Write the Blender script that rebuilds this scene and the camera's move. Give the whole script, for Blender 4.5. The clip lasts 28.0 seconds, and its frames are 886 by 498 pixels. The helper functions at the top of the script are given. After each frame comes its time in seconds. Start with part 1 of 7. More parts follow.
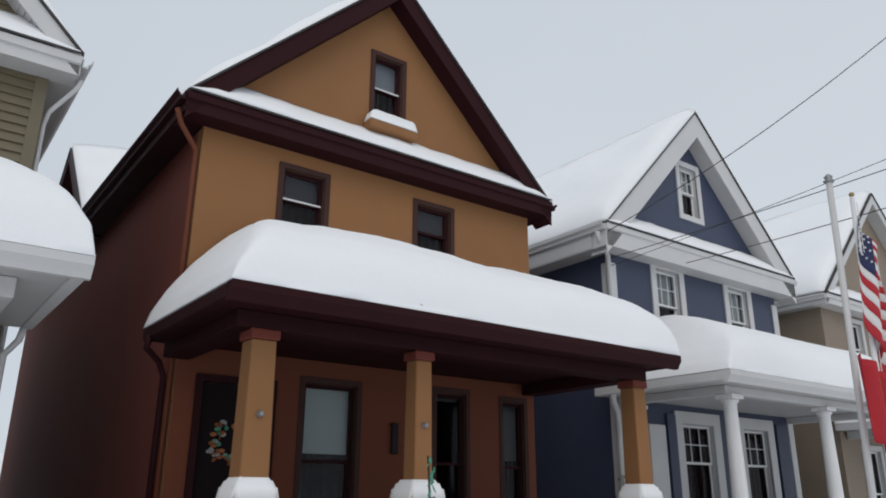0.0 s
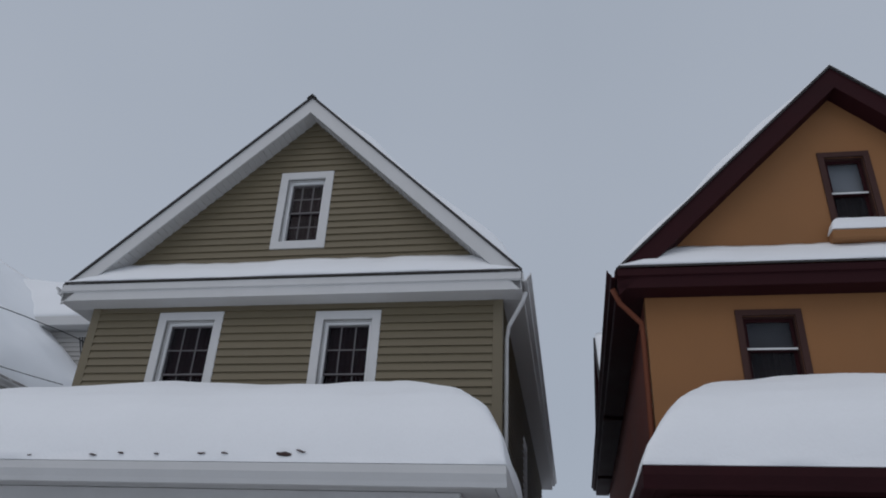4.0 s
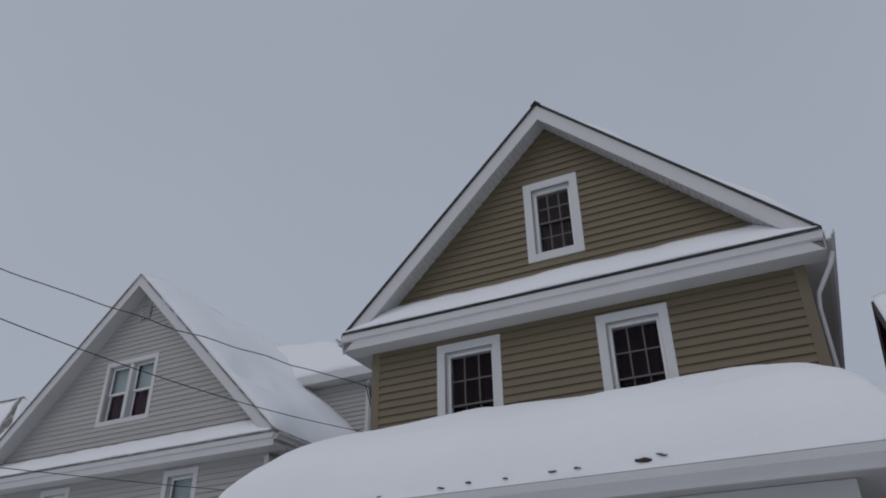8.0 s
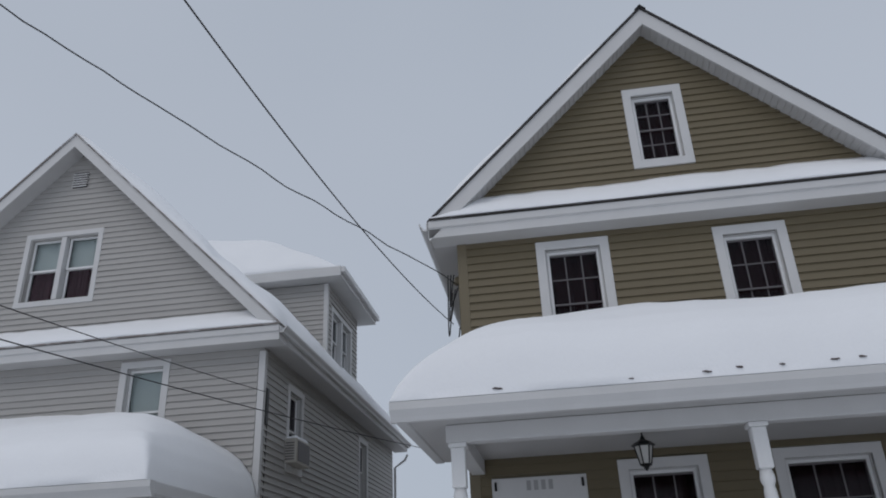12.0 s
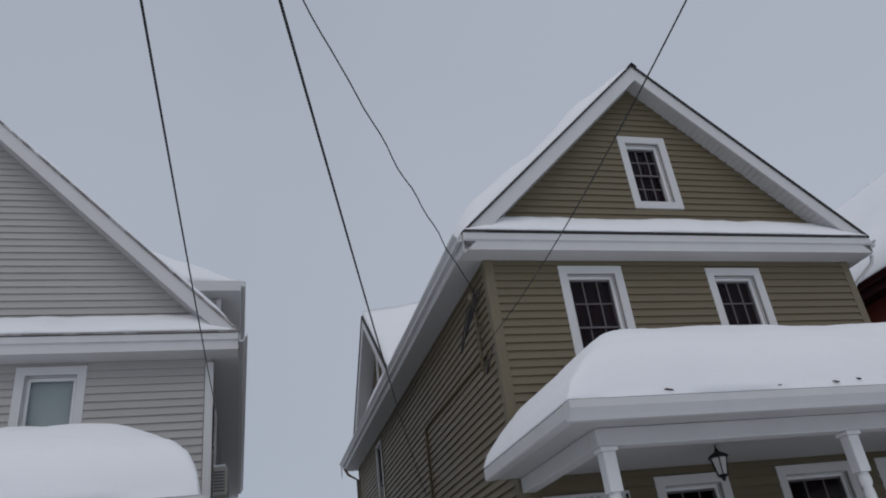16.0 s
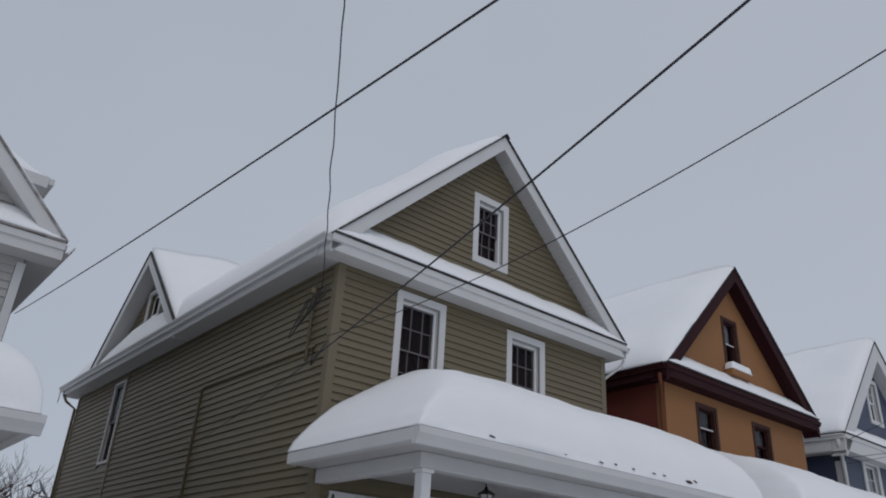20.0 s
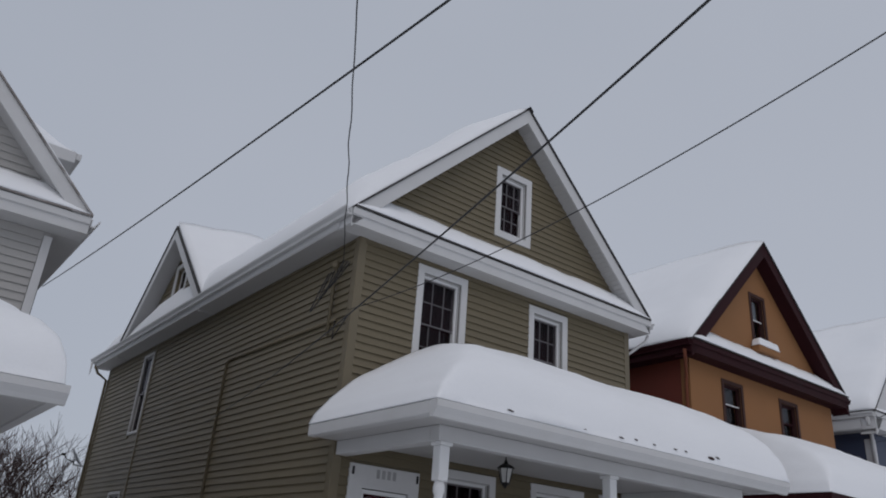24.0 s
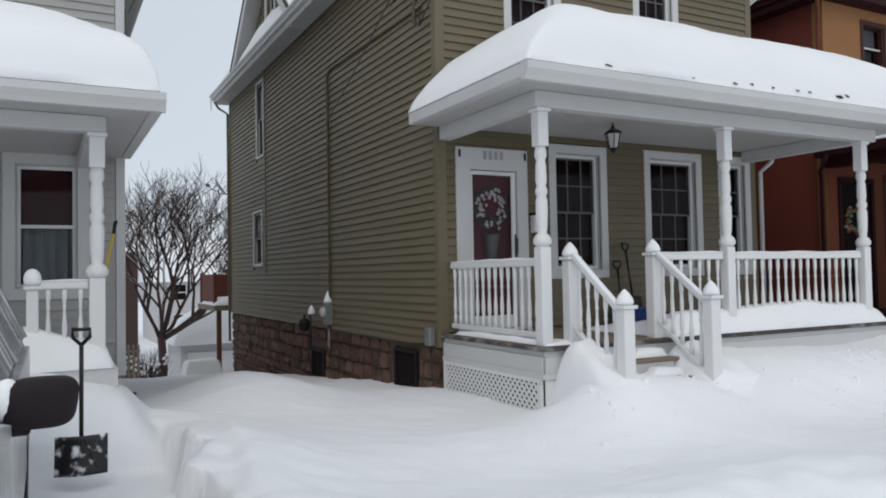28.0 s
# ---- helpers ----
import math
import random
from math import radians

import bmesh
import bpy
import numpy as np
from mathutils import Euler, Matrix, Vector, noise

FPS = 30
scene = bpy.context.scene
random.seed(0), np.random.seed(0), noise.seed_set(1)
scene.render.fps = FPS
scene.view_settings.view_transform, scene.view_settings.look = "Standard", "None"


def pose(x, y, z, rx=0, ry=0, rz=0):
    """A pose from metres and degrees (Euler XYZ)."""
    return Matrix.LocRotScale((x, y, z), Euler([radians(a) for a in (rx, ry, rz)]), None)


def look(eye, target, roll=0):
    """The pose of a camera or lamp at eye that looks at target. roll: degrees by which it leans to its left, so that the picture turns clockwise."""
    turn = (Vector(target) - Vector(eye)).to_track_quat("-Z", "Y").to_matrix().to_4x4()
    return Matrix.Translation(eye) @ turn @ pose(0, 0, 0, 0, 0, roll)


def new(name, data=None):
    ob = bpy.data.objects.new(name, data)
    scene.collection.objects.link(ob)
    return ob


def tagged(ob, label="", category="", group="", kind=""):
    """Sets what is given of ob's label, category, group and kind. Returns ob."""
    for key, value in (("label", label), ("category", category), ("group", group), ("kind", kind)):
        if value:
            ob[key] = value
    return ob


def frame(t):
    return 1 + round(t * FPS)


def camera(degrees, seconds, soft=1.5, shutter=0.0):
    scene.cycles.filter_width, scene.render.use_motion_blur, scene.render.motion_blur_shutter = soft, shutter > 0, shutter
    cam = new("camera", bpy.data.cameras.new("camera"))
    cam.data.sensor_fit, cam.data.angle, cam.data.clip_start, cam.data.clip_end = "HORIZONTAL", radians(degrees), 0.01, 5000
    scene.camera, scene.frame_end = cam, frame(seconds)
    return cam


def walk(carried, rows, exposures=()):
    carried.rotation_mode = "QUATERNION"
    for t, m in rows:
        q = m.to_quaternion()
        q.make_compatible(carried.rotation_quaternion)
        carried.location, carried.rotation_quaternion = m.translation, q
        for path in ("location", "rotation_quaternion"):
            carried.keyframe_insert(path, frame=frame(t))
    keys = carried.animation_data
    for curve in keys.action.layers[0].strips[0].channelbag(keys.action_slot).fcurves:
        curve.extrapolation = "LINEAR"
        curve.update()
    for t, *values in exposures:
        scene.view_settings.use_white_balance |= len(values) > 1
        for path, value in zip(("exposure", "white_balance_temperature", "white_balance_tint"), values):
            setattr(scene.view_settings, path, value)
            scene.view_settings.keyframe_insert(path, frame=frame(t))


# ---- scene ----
# ======== camera and walk ========
cam = camera(61, 28.0, soft=1.9)
PATH = [
    (0, pose(4.960, -8.780, 1.930, 108.14, -0.25, -36.55)),
    (0.5, pose(5.340, -8.560, 1.960, 109.49, -1.56, -24.95)),
    (1, pose(5.880, -8.500, 2.020, 110.93, 1.92, -17.82)),
    (2, pose(6.549, -8.841, 2.120, 112.55, 0.32, 1.54)),
    (2.5, pose(6.464, -8.995, 2.174, 115.69, -2.71, 8.39)),
    (3, pose(6.675, -8.885, 2.124, 120.19, -2.53, 8.54)),
    (3.5, pose(6.653, -8.986, 2.314, 119.16, -2.62, 9.15)),
    (5.5, pose(6.640, -8.845, 2.051, 117.67, -2.61, 7.88)),
    (6, pose(6.734, -8.820, 2.135, 116.59, -0.52, 7.40)),
    (6.5, pose(6.845, -8.714, 2.046, 117.94, -1.05, 6.38)),
    (7, pose(6.253, -8.956, 2.094, 119.35, -0.59, 9.87)),
    (7.5, pose(6.242, -8.716, 2.276, 118.23, -2.31, 19.22)),
    (8, pose(5.394, -8.840, 2.228, 120.05, 0.79, 26.22)),
    (8.5, pose(4.634, -8.953, 1.972, 118.66, -1.65, 26.51)),
    (9, pose(4.151, -8.917, 1.963, 118.96, -0.49, 25.62)),
    (9.5, pose(3.782, -9.001, 2.017, 116.79, 0.33, 19.66)),
    (10, pose(3.289, -8.885, 2.019, 118.46, 0.64, 23.27)),
    (10.5, pose(2.805, -8.879, 2.056, 116.89, 2.39, 13.99)),
    (11, pose(2.287, -9.133, 2.108, 118.03, 1.65, 14.74)),
    (11.5, pose(1.515, -9.314, 1.832, 112.28, 3.32, 14.08)),
    (12, pose(0.976, -9.207, 2.073, 114.99, 2.41, 8.55)),
    (12.5, pose(0.737, -9.180, 2.142, 116.69, 2.11, 3.24)),
    (14.5, pose(-1.357, -8.523, 2.119, 117.10, 6.16, -13.34)),
    (15, pose(-1.947, -8.367, 2.037, 117.18, 3.06, -18.31)),
    (15.4, pose(-2.248, -8.381, 2.178, 117.33, 5.44, -19.94)),
    (16, pose(-3.145, -8.477, 1.978, 117.72, 6.71, -13.49)),
    (16.5, pose(-3.434, -8.327, 2.063, 114.75, 1.85, -22.32)),
    (17, pose(-3.933, -8.418, 2.028, 115.54, 5.10, -28.44)),
    (17.5, pose(-4.213, -8.506, 2.027, 111.58, 3.02, -33.59)),
    (18, pose(-4.577, -8.405, 2.064, 113.95, 2.15, -32.01)),
    (18.5, pose(-4.822, -8.451, 2.078, 115.38, 1.50, -33.80)),
    (19, pose(-4.906, -8.547, 2.076, 115.10, -0.71, -37.79)),
    (19.5, pose(-4.951, -8.605, 2.079, 115.47, -1.69, -39.45)),
    (20, pose(-4.987, -8.544, 2.062, 115.57, -3.11, -40.17)),
    (20.5, pose(-5.028, -8.529, 2.086, 117.20, -3.56, -39.10)),
    (21, pose(-4.956, -8.558, 2.094, 116.42, -3.03, -39.65)),
    (21.5, pose(-4.927, -8.592, 2.069, 115.30, -3.22, -40.53)),
    (23.5, pose(-4.873, -8.635, 2.055, 113.92, -3.72, -39.60)),
    (24, pose(-4.881, -8.567, 2.071, 113.59, -4.05, -38.27)),
    (24.5, pose(-4.904, -8.519, 2.033, 111.50, -2.90, -35.82)),
    (25, pose(-4.697, -8.504, 1.969, 107.43, 0.26, -35.60)),
    (25.5, pose(-4.565, -8.481, 1.901, 103.73, 2.29, -29.17)),
    (26, pose(-4.664, -8.429, 1.878, 100.66, 2.72, -24.42)),
    (26.5, pose(-4.673, -8.445, 1.846, 100.42, 1.50, -26.13)),
    (27, pose(-4.773, -8.458, 1.764, 95.57, 0.58, -27.42)),
    (27.5, pose(-4.611, -8.489, 1.714, 93.71, 0.60, -26.15)),
    (28, pose(-4.430, -8.459, 1.686, 91.91, 1.06, -27.83)),
]
EXPOSURES = [(0, 0.38, 6900, 12), (1.5, 0.56, 6800, 12), (2.2, 0.54, 6700, 12.5), (3.0, -0.28, 6410, 14), (5.5, -0.04, 6560, 14), (7.0, 0.08, 6410, 12), (7.7, -0.28, 6540, 15), (9.0, -0.44, 6540, 16.7), (10.0, -0.28, 6540, 15.7), (12.0, -0.06, 6540, 14.2), (15.0, -0.22, 6540, 15.7), (17.0, -0.12, 6590, 14.7), (20.0, -0.14, 6590, 14.7), (24.0, -0.2, 6640, 16.2), (25.0, -0.03, 6660, 15), (26.0, 0.5, 6860, 13), (27.0, 0.67, 6860, 11.5), (28.0, 0.5, 6810, 11)]
walk(cam, PATH, EXPOSURES)

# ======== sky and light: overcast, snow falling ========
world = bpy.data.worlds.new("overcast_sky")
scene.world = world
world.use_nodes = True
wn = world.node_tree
sky = wn.nodes.new("ShaderNodeTexSky")
sky.sky_type, sky.sun_disc = "NISHITA", False
sky.sun_elevation, sky.sun_rotation = radians(48), radians(200)
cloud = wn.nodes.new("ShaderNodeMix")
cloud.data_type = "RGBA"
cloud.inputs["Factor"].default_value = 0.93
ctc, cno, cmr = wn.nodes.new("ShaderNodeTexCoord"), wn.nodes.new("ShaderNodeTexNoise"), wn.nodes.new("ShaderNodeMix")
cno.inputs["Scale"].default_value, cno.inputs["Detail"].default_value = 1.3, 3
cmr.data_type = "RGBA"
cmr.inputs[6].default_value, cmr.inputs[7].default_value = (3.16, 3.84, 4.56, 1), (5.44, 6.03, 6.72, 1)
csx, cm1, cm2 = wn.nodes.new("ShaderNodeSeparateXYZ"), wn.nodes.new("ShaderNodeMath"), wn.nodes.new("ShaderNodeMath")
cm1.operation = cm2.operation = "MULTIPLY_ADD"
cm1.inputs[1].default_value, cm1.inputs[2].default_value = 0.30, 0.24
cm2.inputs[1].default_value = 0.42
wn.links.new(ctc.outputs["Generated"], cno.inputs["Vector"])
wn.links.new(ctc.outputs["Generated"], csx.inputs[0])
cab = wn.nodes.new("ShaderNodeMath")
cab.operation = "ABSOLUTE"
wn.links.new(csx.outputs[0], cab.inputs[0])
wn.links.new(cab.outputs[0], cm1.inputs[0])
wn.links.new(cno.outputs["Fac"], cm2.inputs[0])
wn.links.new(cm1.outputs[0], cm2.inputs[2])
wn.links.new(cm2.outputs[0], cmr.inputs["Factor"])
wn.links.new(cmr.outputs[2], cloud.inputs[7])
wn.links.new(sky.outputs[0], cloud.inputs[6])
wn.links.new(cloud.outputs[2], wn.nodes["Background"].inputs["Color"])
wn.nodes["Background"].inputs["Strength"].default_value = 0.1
sun = new("sun", bpy.data.lights.new("sun", "SUN"))
sun.data.energy, sun.data.angle, sun.data.color = 0.50, radians(50), (1.0, 0.93, 0.84)
sun.matrix_world = look((0, 0, 0), (0.34, 0.55, -0.76))


# ======== materials ========
def mat(name, base, rough=0.7, var=0.12, scale=3.0, fine=60.0, bump=0.15, dist=0.004, metal=0.0, stain=None, stain_amount=0.3,
        stain_scale=1.2, spec=0.5, stretch=(1, 1, 1), tint=0.0):
    m = bpy.data.materials.new(name)
    m.use_nodes = True
    nt = m.node_tree
    n, l = nt.nodes, nt.links
    b = n["Principled BSDF"]
    tc = n.new("ShaderNodeTexCoord")
    mp = n.new("ShaderNodeMapping")
    mp.inputs["Scale"].default_value = stretch
    geo = n.new("ShaderNodeNewGeometry")
    l.new(geo.outputs["Position"], mp.inputs["Vector"])
    big = n.new("ShaderNodeTexNoise")
    big.inputs["Scale"].default_value, big.inputs["Detail"].default_value = scale, 4
    l.new(mp.outputs[0], big.inputs["Vector"])
    small = n.new("ShaderNodeTexNoise")
    small.inputs["Scale"].default_value, small.inputs["Detail"].default_value = fine, 3
    l.new(mp.outputs[0], small.inputs["Vector"])
    ramp = n.new("ShaderNodeMapRange")
    ramp.inputs["From Min"].default_value, ramp.inputs["From Max"].default_value = 0.3, 0.7
    ramp.inputs["To Min"].default_value, ramp.inputs["To Max"].default_value = 1 - var, 1 + var
    mixn = n.new("ShaderNodeMath")
    mixn.operation = "MULTIPLY_ADD"
    mixn.inputs[1].default_value = 0.35
    l.new(small.outputs["Fac"], mixn.inputs[0])
    add = n.new("ShaderNodeMath")
    add.operation = "MULTIPLY"
    add.inputs[1].default_value = 0.65
    l.new(big.outputs["Fac"], add.inputs[0])
    l.new(add.outputs[0], mixn.inputs[2])
    l.new(mixn.outputs[0], ramp.inputs["Value"])
    hsv = n.new("ShaderNodeHueSaturation")
    hsv.inputs["Color"].default_value = (*base, 1)
    val = ramp.outputs[0]
    if tint:
        info = n.new("ShaderNodeObjectInfo")
        t1 = n.new("ShaderNodeMapRange")
        t1.inputs["To Min"].default_value, t1.inputs["To Max"].default_value = 1 - tint, 1 + tint
        l.new(info.outputs["Random"], t1.inputs["Value"])
        t2 = n.new("ShaderNodeMath")
        t2.operation = "MULTIPLY"
        l.new(t1.outputs[0], t2.inputs[0])
        l.new(val, t2.inputs[1])
        val = t2.outputs[0]
    l.new(val, hsv.inputs["Value"])
    colour = hsv.outputs[0]
    if stain:
        s = n.new("ShaderNodeTexNoise")
        s.inputs["Scale"].default_value, s.inputs["Detail"].default_value = stain_scale, 6
        l.new(mp.outputs[0], s.inputs["Vector"])
        sr = n.new("ShaderNodeMapRange")
        sr.inputs["From Min"].default_value, sr.inputs["From Max"].default_value = 0.5, 0.75
        sr.inputs["To Max"].default_value = stain_amount
        l.new(s.outputs["Fac"], sr.inputs["Value"])
        mx = n.new("ShaderNodeMix")
        mx.data_type = "RGBA"
        mx.inputs[7].default_value = (*stain, 1)
        l.new(sr.outputs[0], mx.inputs["Factor"])
        l.new(colour, mx.inputs[6])
        colour = mx.outputs[2]
    l.new(colour, b.inputs["Base Color"])
    rr = n.new("ShaderNodeMapRange")
    rr.inputs["To Min"].default_value, rr.inputs["To Max"].default_value = max(rough - 0.1, 0.02), min(rough + 0.1, 1)
    l.new(big.outputs["Fac"], rr.inputs["Value"])
    l.new(rr.outputs[0], b.inputs["Roughness"])
    b.inputs["Metallic"].default_value = metal
    b.inputs["Specular IOR Level"].default_value = spec
    if bump:
        bp = n.new("ShaderNodeBump")
        bp.inputs["Strength"].default_value, bp.inputs["Distance"].default_value = bump, dist
        l.new(small.outputs["Fac"], bp.inputs["Height"])
        l.new(bp.outputs[0], b.inputs["Normal"])
    return m


def glass_mat(name, tone):
    m = bpy.data.materials.new(name)
    m.use_nodes = True
    n, l = m.node_tree.nodes, m.node_tree.links
    n.remove(n["Principled BSDF"])
    tr, gl, mx, fr = n.new("ShaderNodeBsdfTransparent"), n.new("ShaderNodeBsdfGlossy"), n.new("ShaderNodeMixShader"), n.new("ShaderNodeLayerWeight")
    power, schlick = n.new("ShaderNodeMath"), n.new("ShaderNodeMath")
    power.operation, schlick.operation = "POWER", "MULTIPLY_ADD"
    power.inputs[1].default_value = 5
    schlick.inputs[1].default_value, schlick.inputs[2].default_value = 0.8, 0.016
    tr.inputs["Color"].default_value = (*tone, 1)
    gl.inputs["Roughness"].default_value = 0.03
    gl.inputs["Color"].default_value = (0.5, 0.51, 0.53, 1)
    fr.inputs["Blend"].default_value = 0.5
    noise_tex, bp = n.new("ShaderNodeTexNoise"), n.new("ShaderNodeBump")
    noise_tex.inputs["Scale"].default_value = 2.5
    bp.inputs["Strength"].default_value, bp.inputs["Distance"].default_value = 0.08, 0.02
    l.new(noise_tex.outputs["Fac"], bp.inputs["Height"])
    l.new(bp.outputs[0], gl.inputs["Normal"])
    l.new(fr.outputs["Facing"], power.inputs[0])
    l.new(power.outputs[0], schlick.inputs[0])
    l.new(schlick.outputs[0], mx.inputs[0])
    l.new(tr.outputs[0], mx.inputs[1])
    l.new(gl.outputs[0], mx.inputs[2])
    l.new(mx.outputs[0], n["Material Output"].inputs["Surface"])
    return m


OLIVE = mat("olive_vinyl_siding", (0.150, 0.123, 0.075), 0.55, 0.07, 1.2, 90, 0.1, 0.002, tint=0.05, stretch=(1, 1, 4), stain=(0.115, 0.098, 0.064), stain_amount=0.25)
OLIVE_TRIM = mat("olive_corner_board", (0.150, 0.123, 0.076), 0.5, 0.06, 1.5, 80, 0.08, 0.002)
GREY = mat("grey_vinyl_siding", (0.385, 0.375, 0.362), 0.55, 0.05, 1.2, 90, 0.1, 0.002, tint=0.04, stretch=(1, 1, 4), stain=(0.345, 0.335, 0.315), stain_amount=0.3)
WHITE = mat("white_painted_trim", (0.57, 0.57, 0.57), 0.5, 0.04, 2.0, 70, 0.08, 0.002, stain=(0.5, 0.5, 0.48), stain_amount=0.25, stain_scale=2.5)
VINYL = mat("white_vinyl", (0.73, 0.735, 0.735), 0.35, 0.03, 2.5, 60, 0.04, 0.001)
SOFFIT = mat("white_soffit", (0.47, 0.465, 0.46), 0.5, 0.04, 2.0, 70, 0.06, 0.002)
STUCCO = mat("mustard_stucco", (0.272, 0.124, 0.047), 0.85, 0.08, 0.9, 130, 0.5, 0.006, stain=(0.21, 0.10, 0.034), stain_amount=0.4, stain_scale=0.8)
MAROON = mat("maroon_painted_trim", (0.028, 0.0065, 0.0085), 0.65, 0.15, 2.0, 70, 0.1, 0.002, spec=0.12)
CASING = mat("faded_brown_casing", (0.060, 0.030, 0.026), 0.7, 0.15, 2.0, 70, 0.1, 0.002, spec=0.15)
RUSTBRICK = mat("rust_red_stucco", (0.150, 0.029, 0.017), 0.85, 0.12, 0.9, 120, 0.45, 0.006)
BLUE = mat("blue_siding", (0.040, 0.053, 0.096), 0.55, 0.08, 1.3, 60, 0.2, 0.003, tint=0.05, stretch=(1, 1, 8))
TAN = mat("tan_siding", (0.25, 0.195, 0.145), 0.6, 0.08, 1.3, 60, 0.2, 0.003, stretch=(1, 1, 8))
SNOW = mat("snow", (0.87, 0.885, 0.905), 0.75, 0.025, 0.9, 40, 0.25, 0.012, spec=0.25)
SHINGLE = mat("asphalt_shingles", (0.045, 0.042, 0.042), 0.9, 0.3, 4, 60, 0.6, 0.006)
SHINGLE_BROWN = mat("snow_dusted_shingles", (0.22, 0.20, 0.19), 0.9, 0.35, 3, 25, 0.6, 0.006, stain=(0.7, 0.71, 0.73), stain_amount=0.9, stain_scale=3.5)
BLACK = mat("black_metal", (0.012, 0.012, 0.013), 0.4, 0.2, 5, 60, 0.1, 0.001, metal=0.3)
SIDEBROWN = mat("dark_brown_siding", (0.055, 0.032, 0.026), 0.7, 0.15, 1.5, 40, 0.3, 0.004, stretch=(1, 1, 8))
CABLE = mat("black_cable", (0.018, 0.018, 0.02), 0.6, 0.2, 5, 60, 0.1, 0.001)
STONE = mat("brown_foundation_stone", (0.100, 0.050, 0.036), 0.85, 0.35, 3.5, 45, 0.8, 0.014, tint=0.55, stain=(0.24, 0.165, 0.12), stain_amount=0.6, stain_scale=5)
MORTAR = mat("dark_mortar", (0.10, 0.072, 0.058), 0.95, 0.2, 4, 70, 0.5, 0.006)
NOSING = mat("dark_weathered_deck_edge", (0.055, 0.050, 0.048), 0.8, 0.3, 5, 40, 0.3, 0.003, stain=(0.5, 0.5, 0.5), stain_amount=0.7, stain_scale=4)
WOOD = mat("weathered_step_wood", (0.21, 0.165, 0.125), 0.75, 0.25, 3, 40, 0.4, 0.004, stretch=(1, 6, 6), tint=0.1)
REDWOOD = mat("red_stained_wood", (0.13, 0.035, 0.022), 0.7, 0.25, 3, 40, 0.3, 0.004, stretch=(5, 5, 1))
BARK = mat("wet_tree_bark", (0.055, 0.032, 0.029), 0.9, 0.3, 5, 50, 0.8, 0.01)
DOOR_RED = mat("dark_red_door_paint", (0.082, 0.004, 0.010), 0.4, 0.1, 2, 60, 0.06, 0.001, spec=0.2)
# near-black: the shade of unlit rooms and recesses as a colour; also dark doors
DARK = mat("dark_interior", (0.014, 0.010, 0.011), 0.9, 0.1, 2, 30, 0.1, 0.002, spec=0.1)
# porch shade on the mustard wall mixed into the colour; also pipe and pot
RUSTORANGE = mat("rust_orange_and_porch_shade", (0.155, 0.041, 0.017), 0.85, 0.1, 0.9, 130, 0.5, 0.006)
CURTAIN = mat("dark_curtain_cloth", (0.075, 0.040, 0.048), 0.9, 0.2, 3, 80, 0.3, 0.004, stretch=(6, 6, 0.6), spec=0.1)
DIMSHADE = mat("dim_grey_shade", (0.045, 0.045, 0.052), 0.8, 0.08, 3, 80, 0.1, 0.002)
MIDSHADE = mat("grey_window_shade", (0.20, 0.215, 0.235), 0.8, 0.06, 3, 80, 0.1, 0.002)
SHADE = mat("pale_window_shade", (0.43, 0.49, 0.47), 0.8, 0.05, 3, 80, 0.1, 0.002)
DIMLACE = mat("dim_lace_curtain", (0.15, 0.165, 0.17), 0.9, 0.3, 4, 60, 0.3, 0.004, stretch=(7, 7, 1))
WINE = mat("dark_red_curtain", (0.045, 0.012, 0.014), 0.9, 0.2, 3, 80, 0.3, 0.004, stretch=(6, 6, 0.6), spec=0.1)
LACE = mat("pale_lace_curtain", (0.33, 0.35, 0.35), 0.9, 0.25, 4, 60, 0.3, 0.004, stretch=(7, 7, 1))
GLASS = glass_mat("window_glass", (0.62, 0.60, 0.62))
CLEAR = glass_mat("clear_window_glass", (0.93, 0.94, 0.95))
LEAFDARK = mat("dark_wreath_leaf", (0.014, 0.020, 0.013), 0.7, 0.3, 12, 90, 0.2, 0.002)
VASE = mat("smoky_vase_glass", (0.075, 0.075, 0.08), 0.15, 0.3, 9, 40, 0.2, 0.002)
BLOSSOM = mat("faded_blossom", (0.68, 0.57, 0.59), 0.9, 0.25, 12, 90, 0.2, 0.002)
LAMPGLASS = mat("frosted_lantern_glass", (0.5, 0.5, 0.48), 0.3, 0.05, 4, 60, 0.05, 0.001)
GALV = mat("grey_meter_metal", (0.27, 0.28, 0.29), 0.45, 0.12, 5, 60, 0.1, 0.001, metal=0.6)
BRASS = mat("aged_brass", (0.34, 0.23, 0.09), 0.4, 0.15, 5, 60, 0.08, 0.001, metal=0.9)
CARPAINT = mat("silver_car_paint", (0.40, 0.41, 0.42), 0.3, 0.04, 3, 60, 0.02, 0.001, metal=0.5, stain=(0.75, 0.76, 0.78), stain_amount=0.8, stain_scale=3)
BLADE = mat("snow_flecked_black_plastic", (0.014, 0.013, 0.014), 0.5, 0.2, 5, 60, 0.1, 0.001, stain=(0.86, 0.88, 0.9), stain_amount=1.8, stain_scale=10)
RUBBER = mat("black_plastic", (0.016, 0.011, 0.013), 0.6, 0.15, 5, 60, 0.1, 0.001, spec=0.22)
CARGLASS = glass_mat("car_glass", (0.60, 0.66, 0.66))
CABIN = mat("dim_car_interior", (0.05, 0.054, 0.058), 0.8, 0.3, 2, 30, 0.1, 0.002)
YELLOW = mat("yellow_plastic", (0.50, 0.36, 0.05), 0.5, 0.1, 4, 60, 0.05, 0.001)
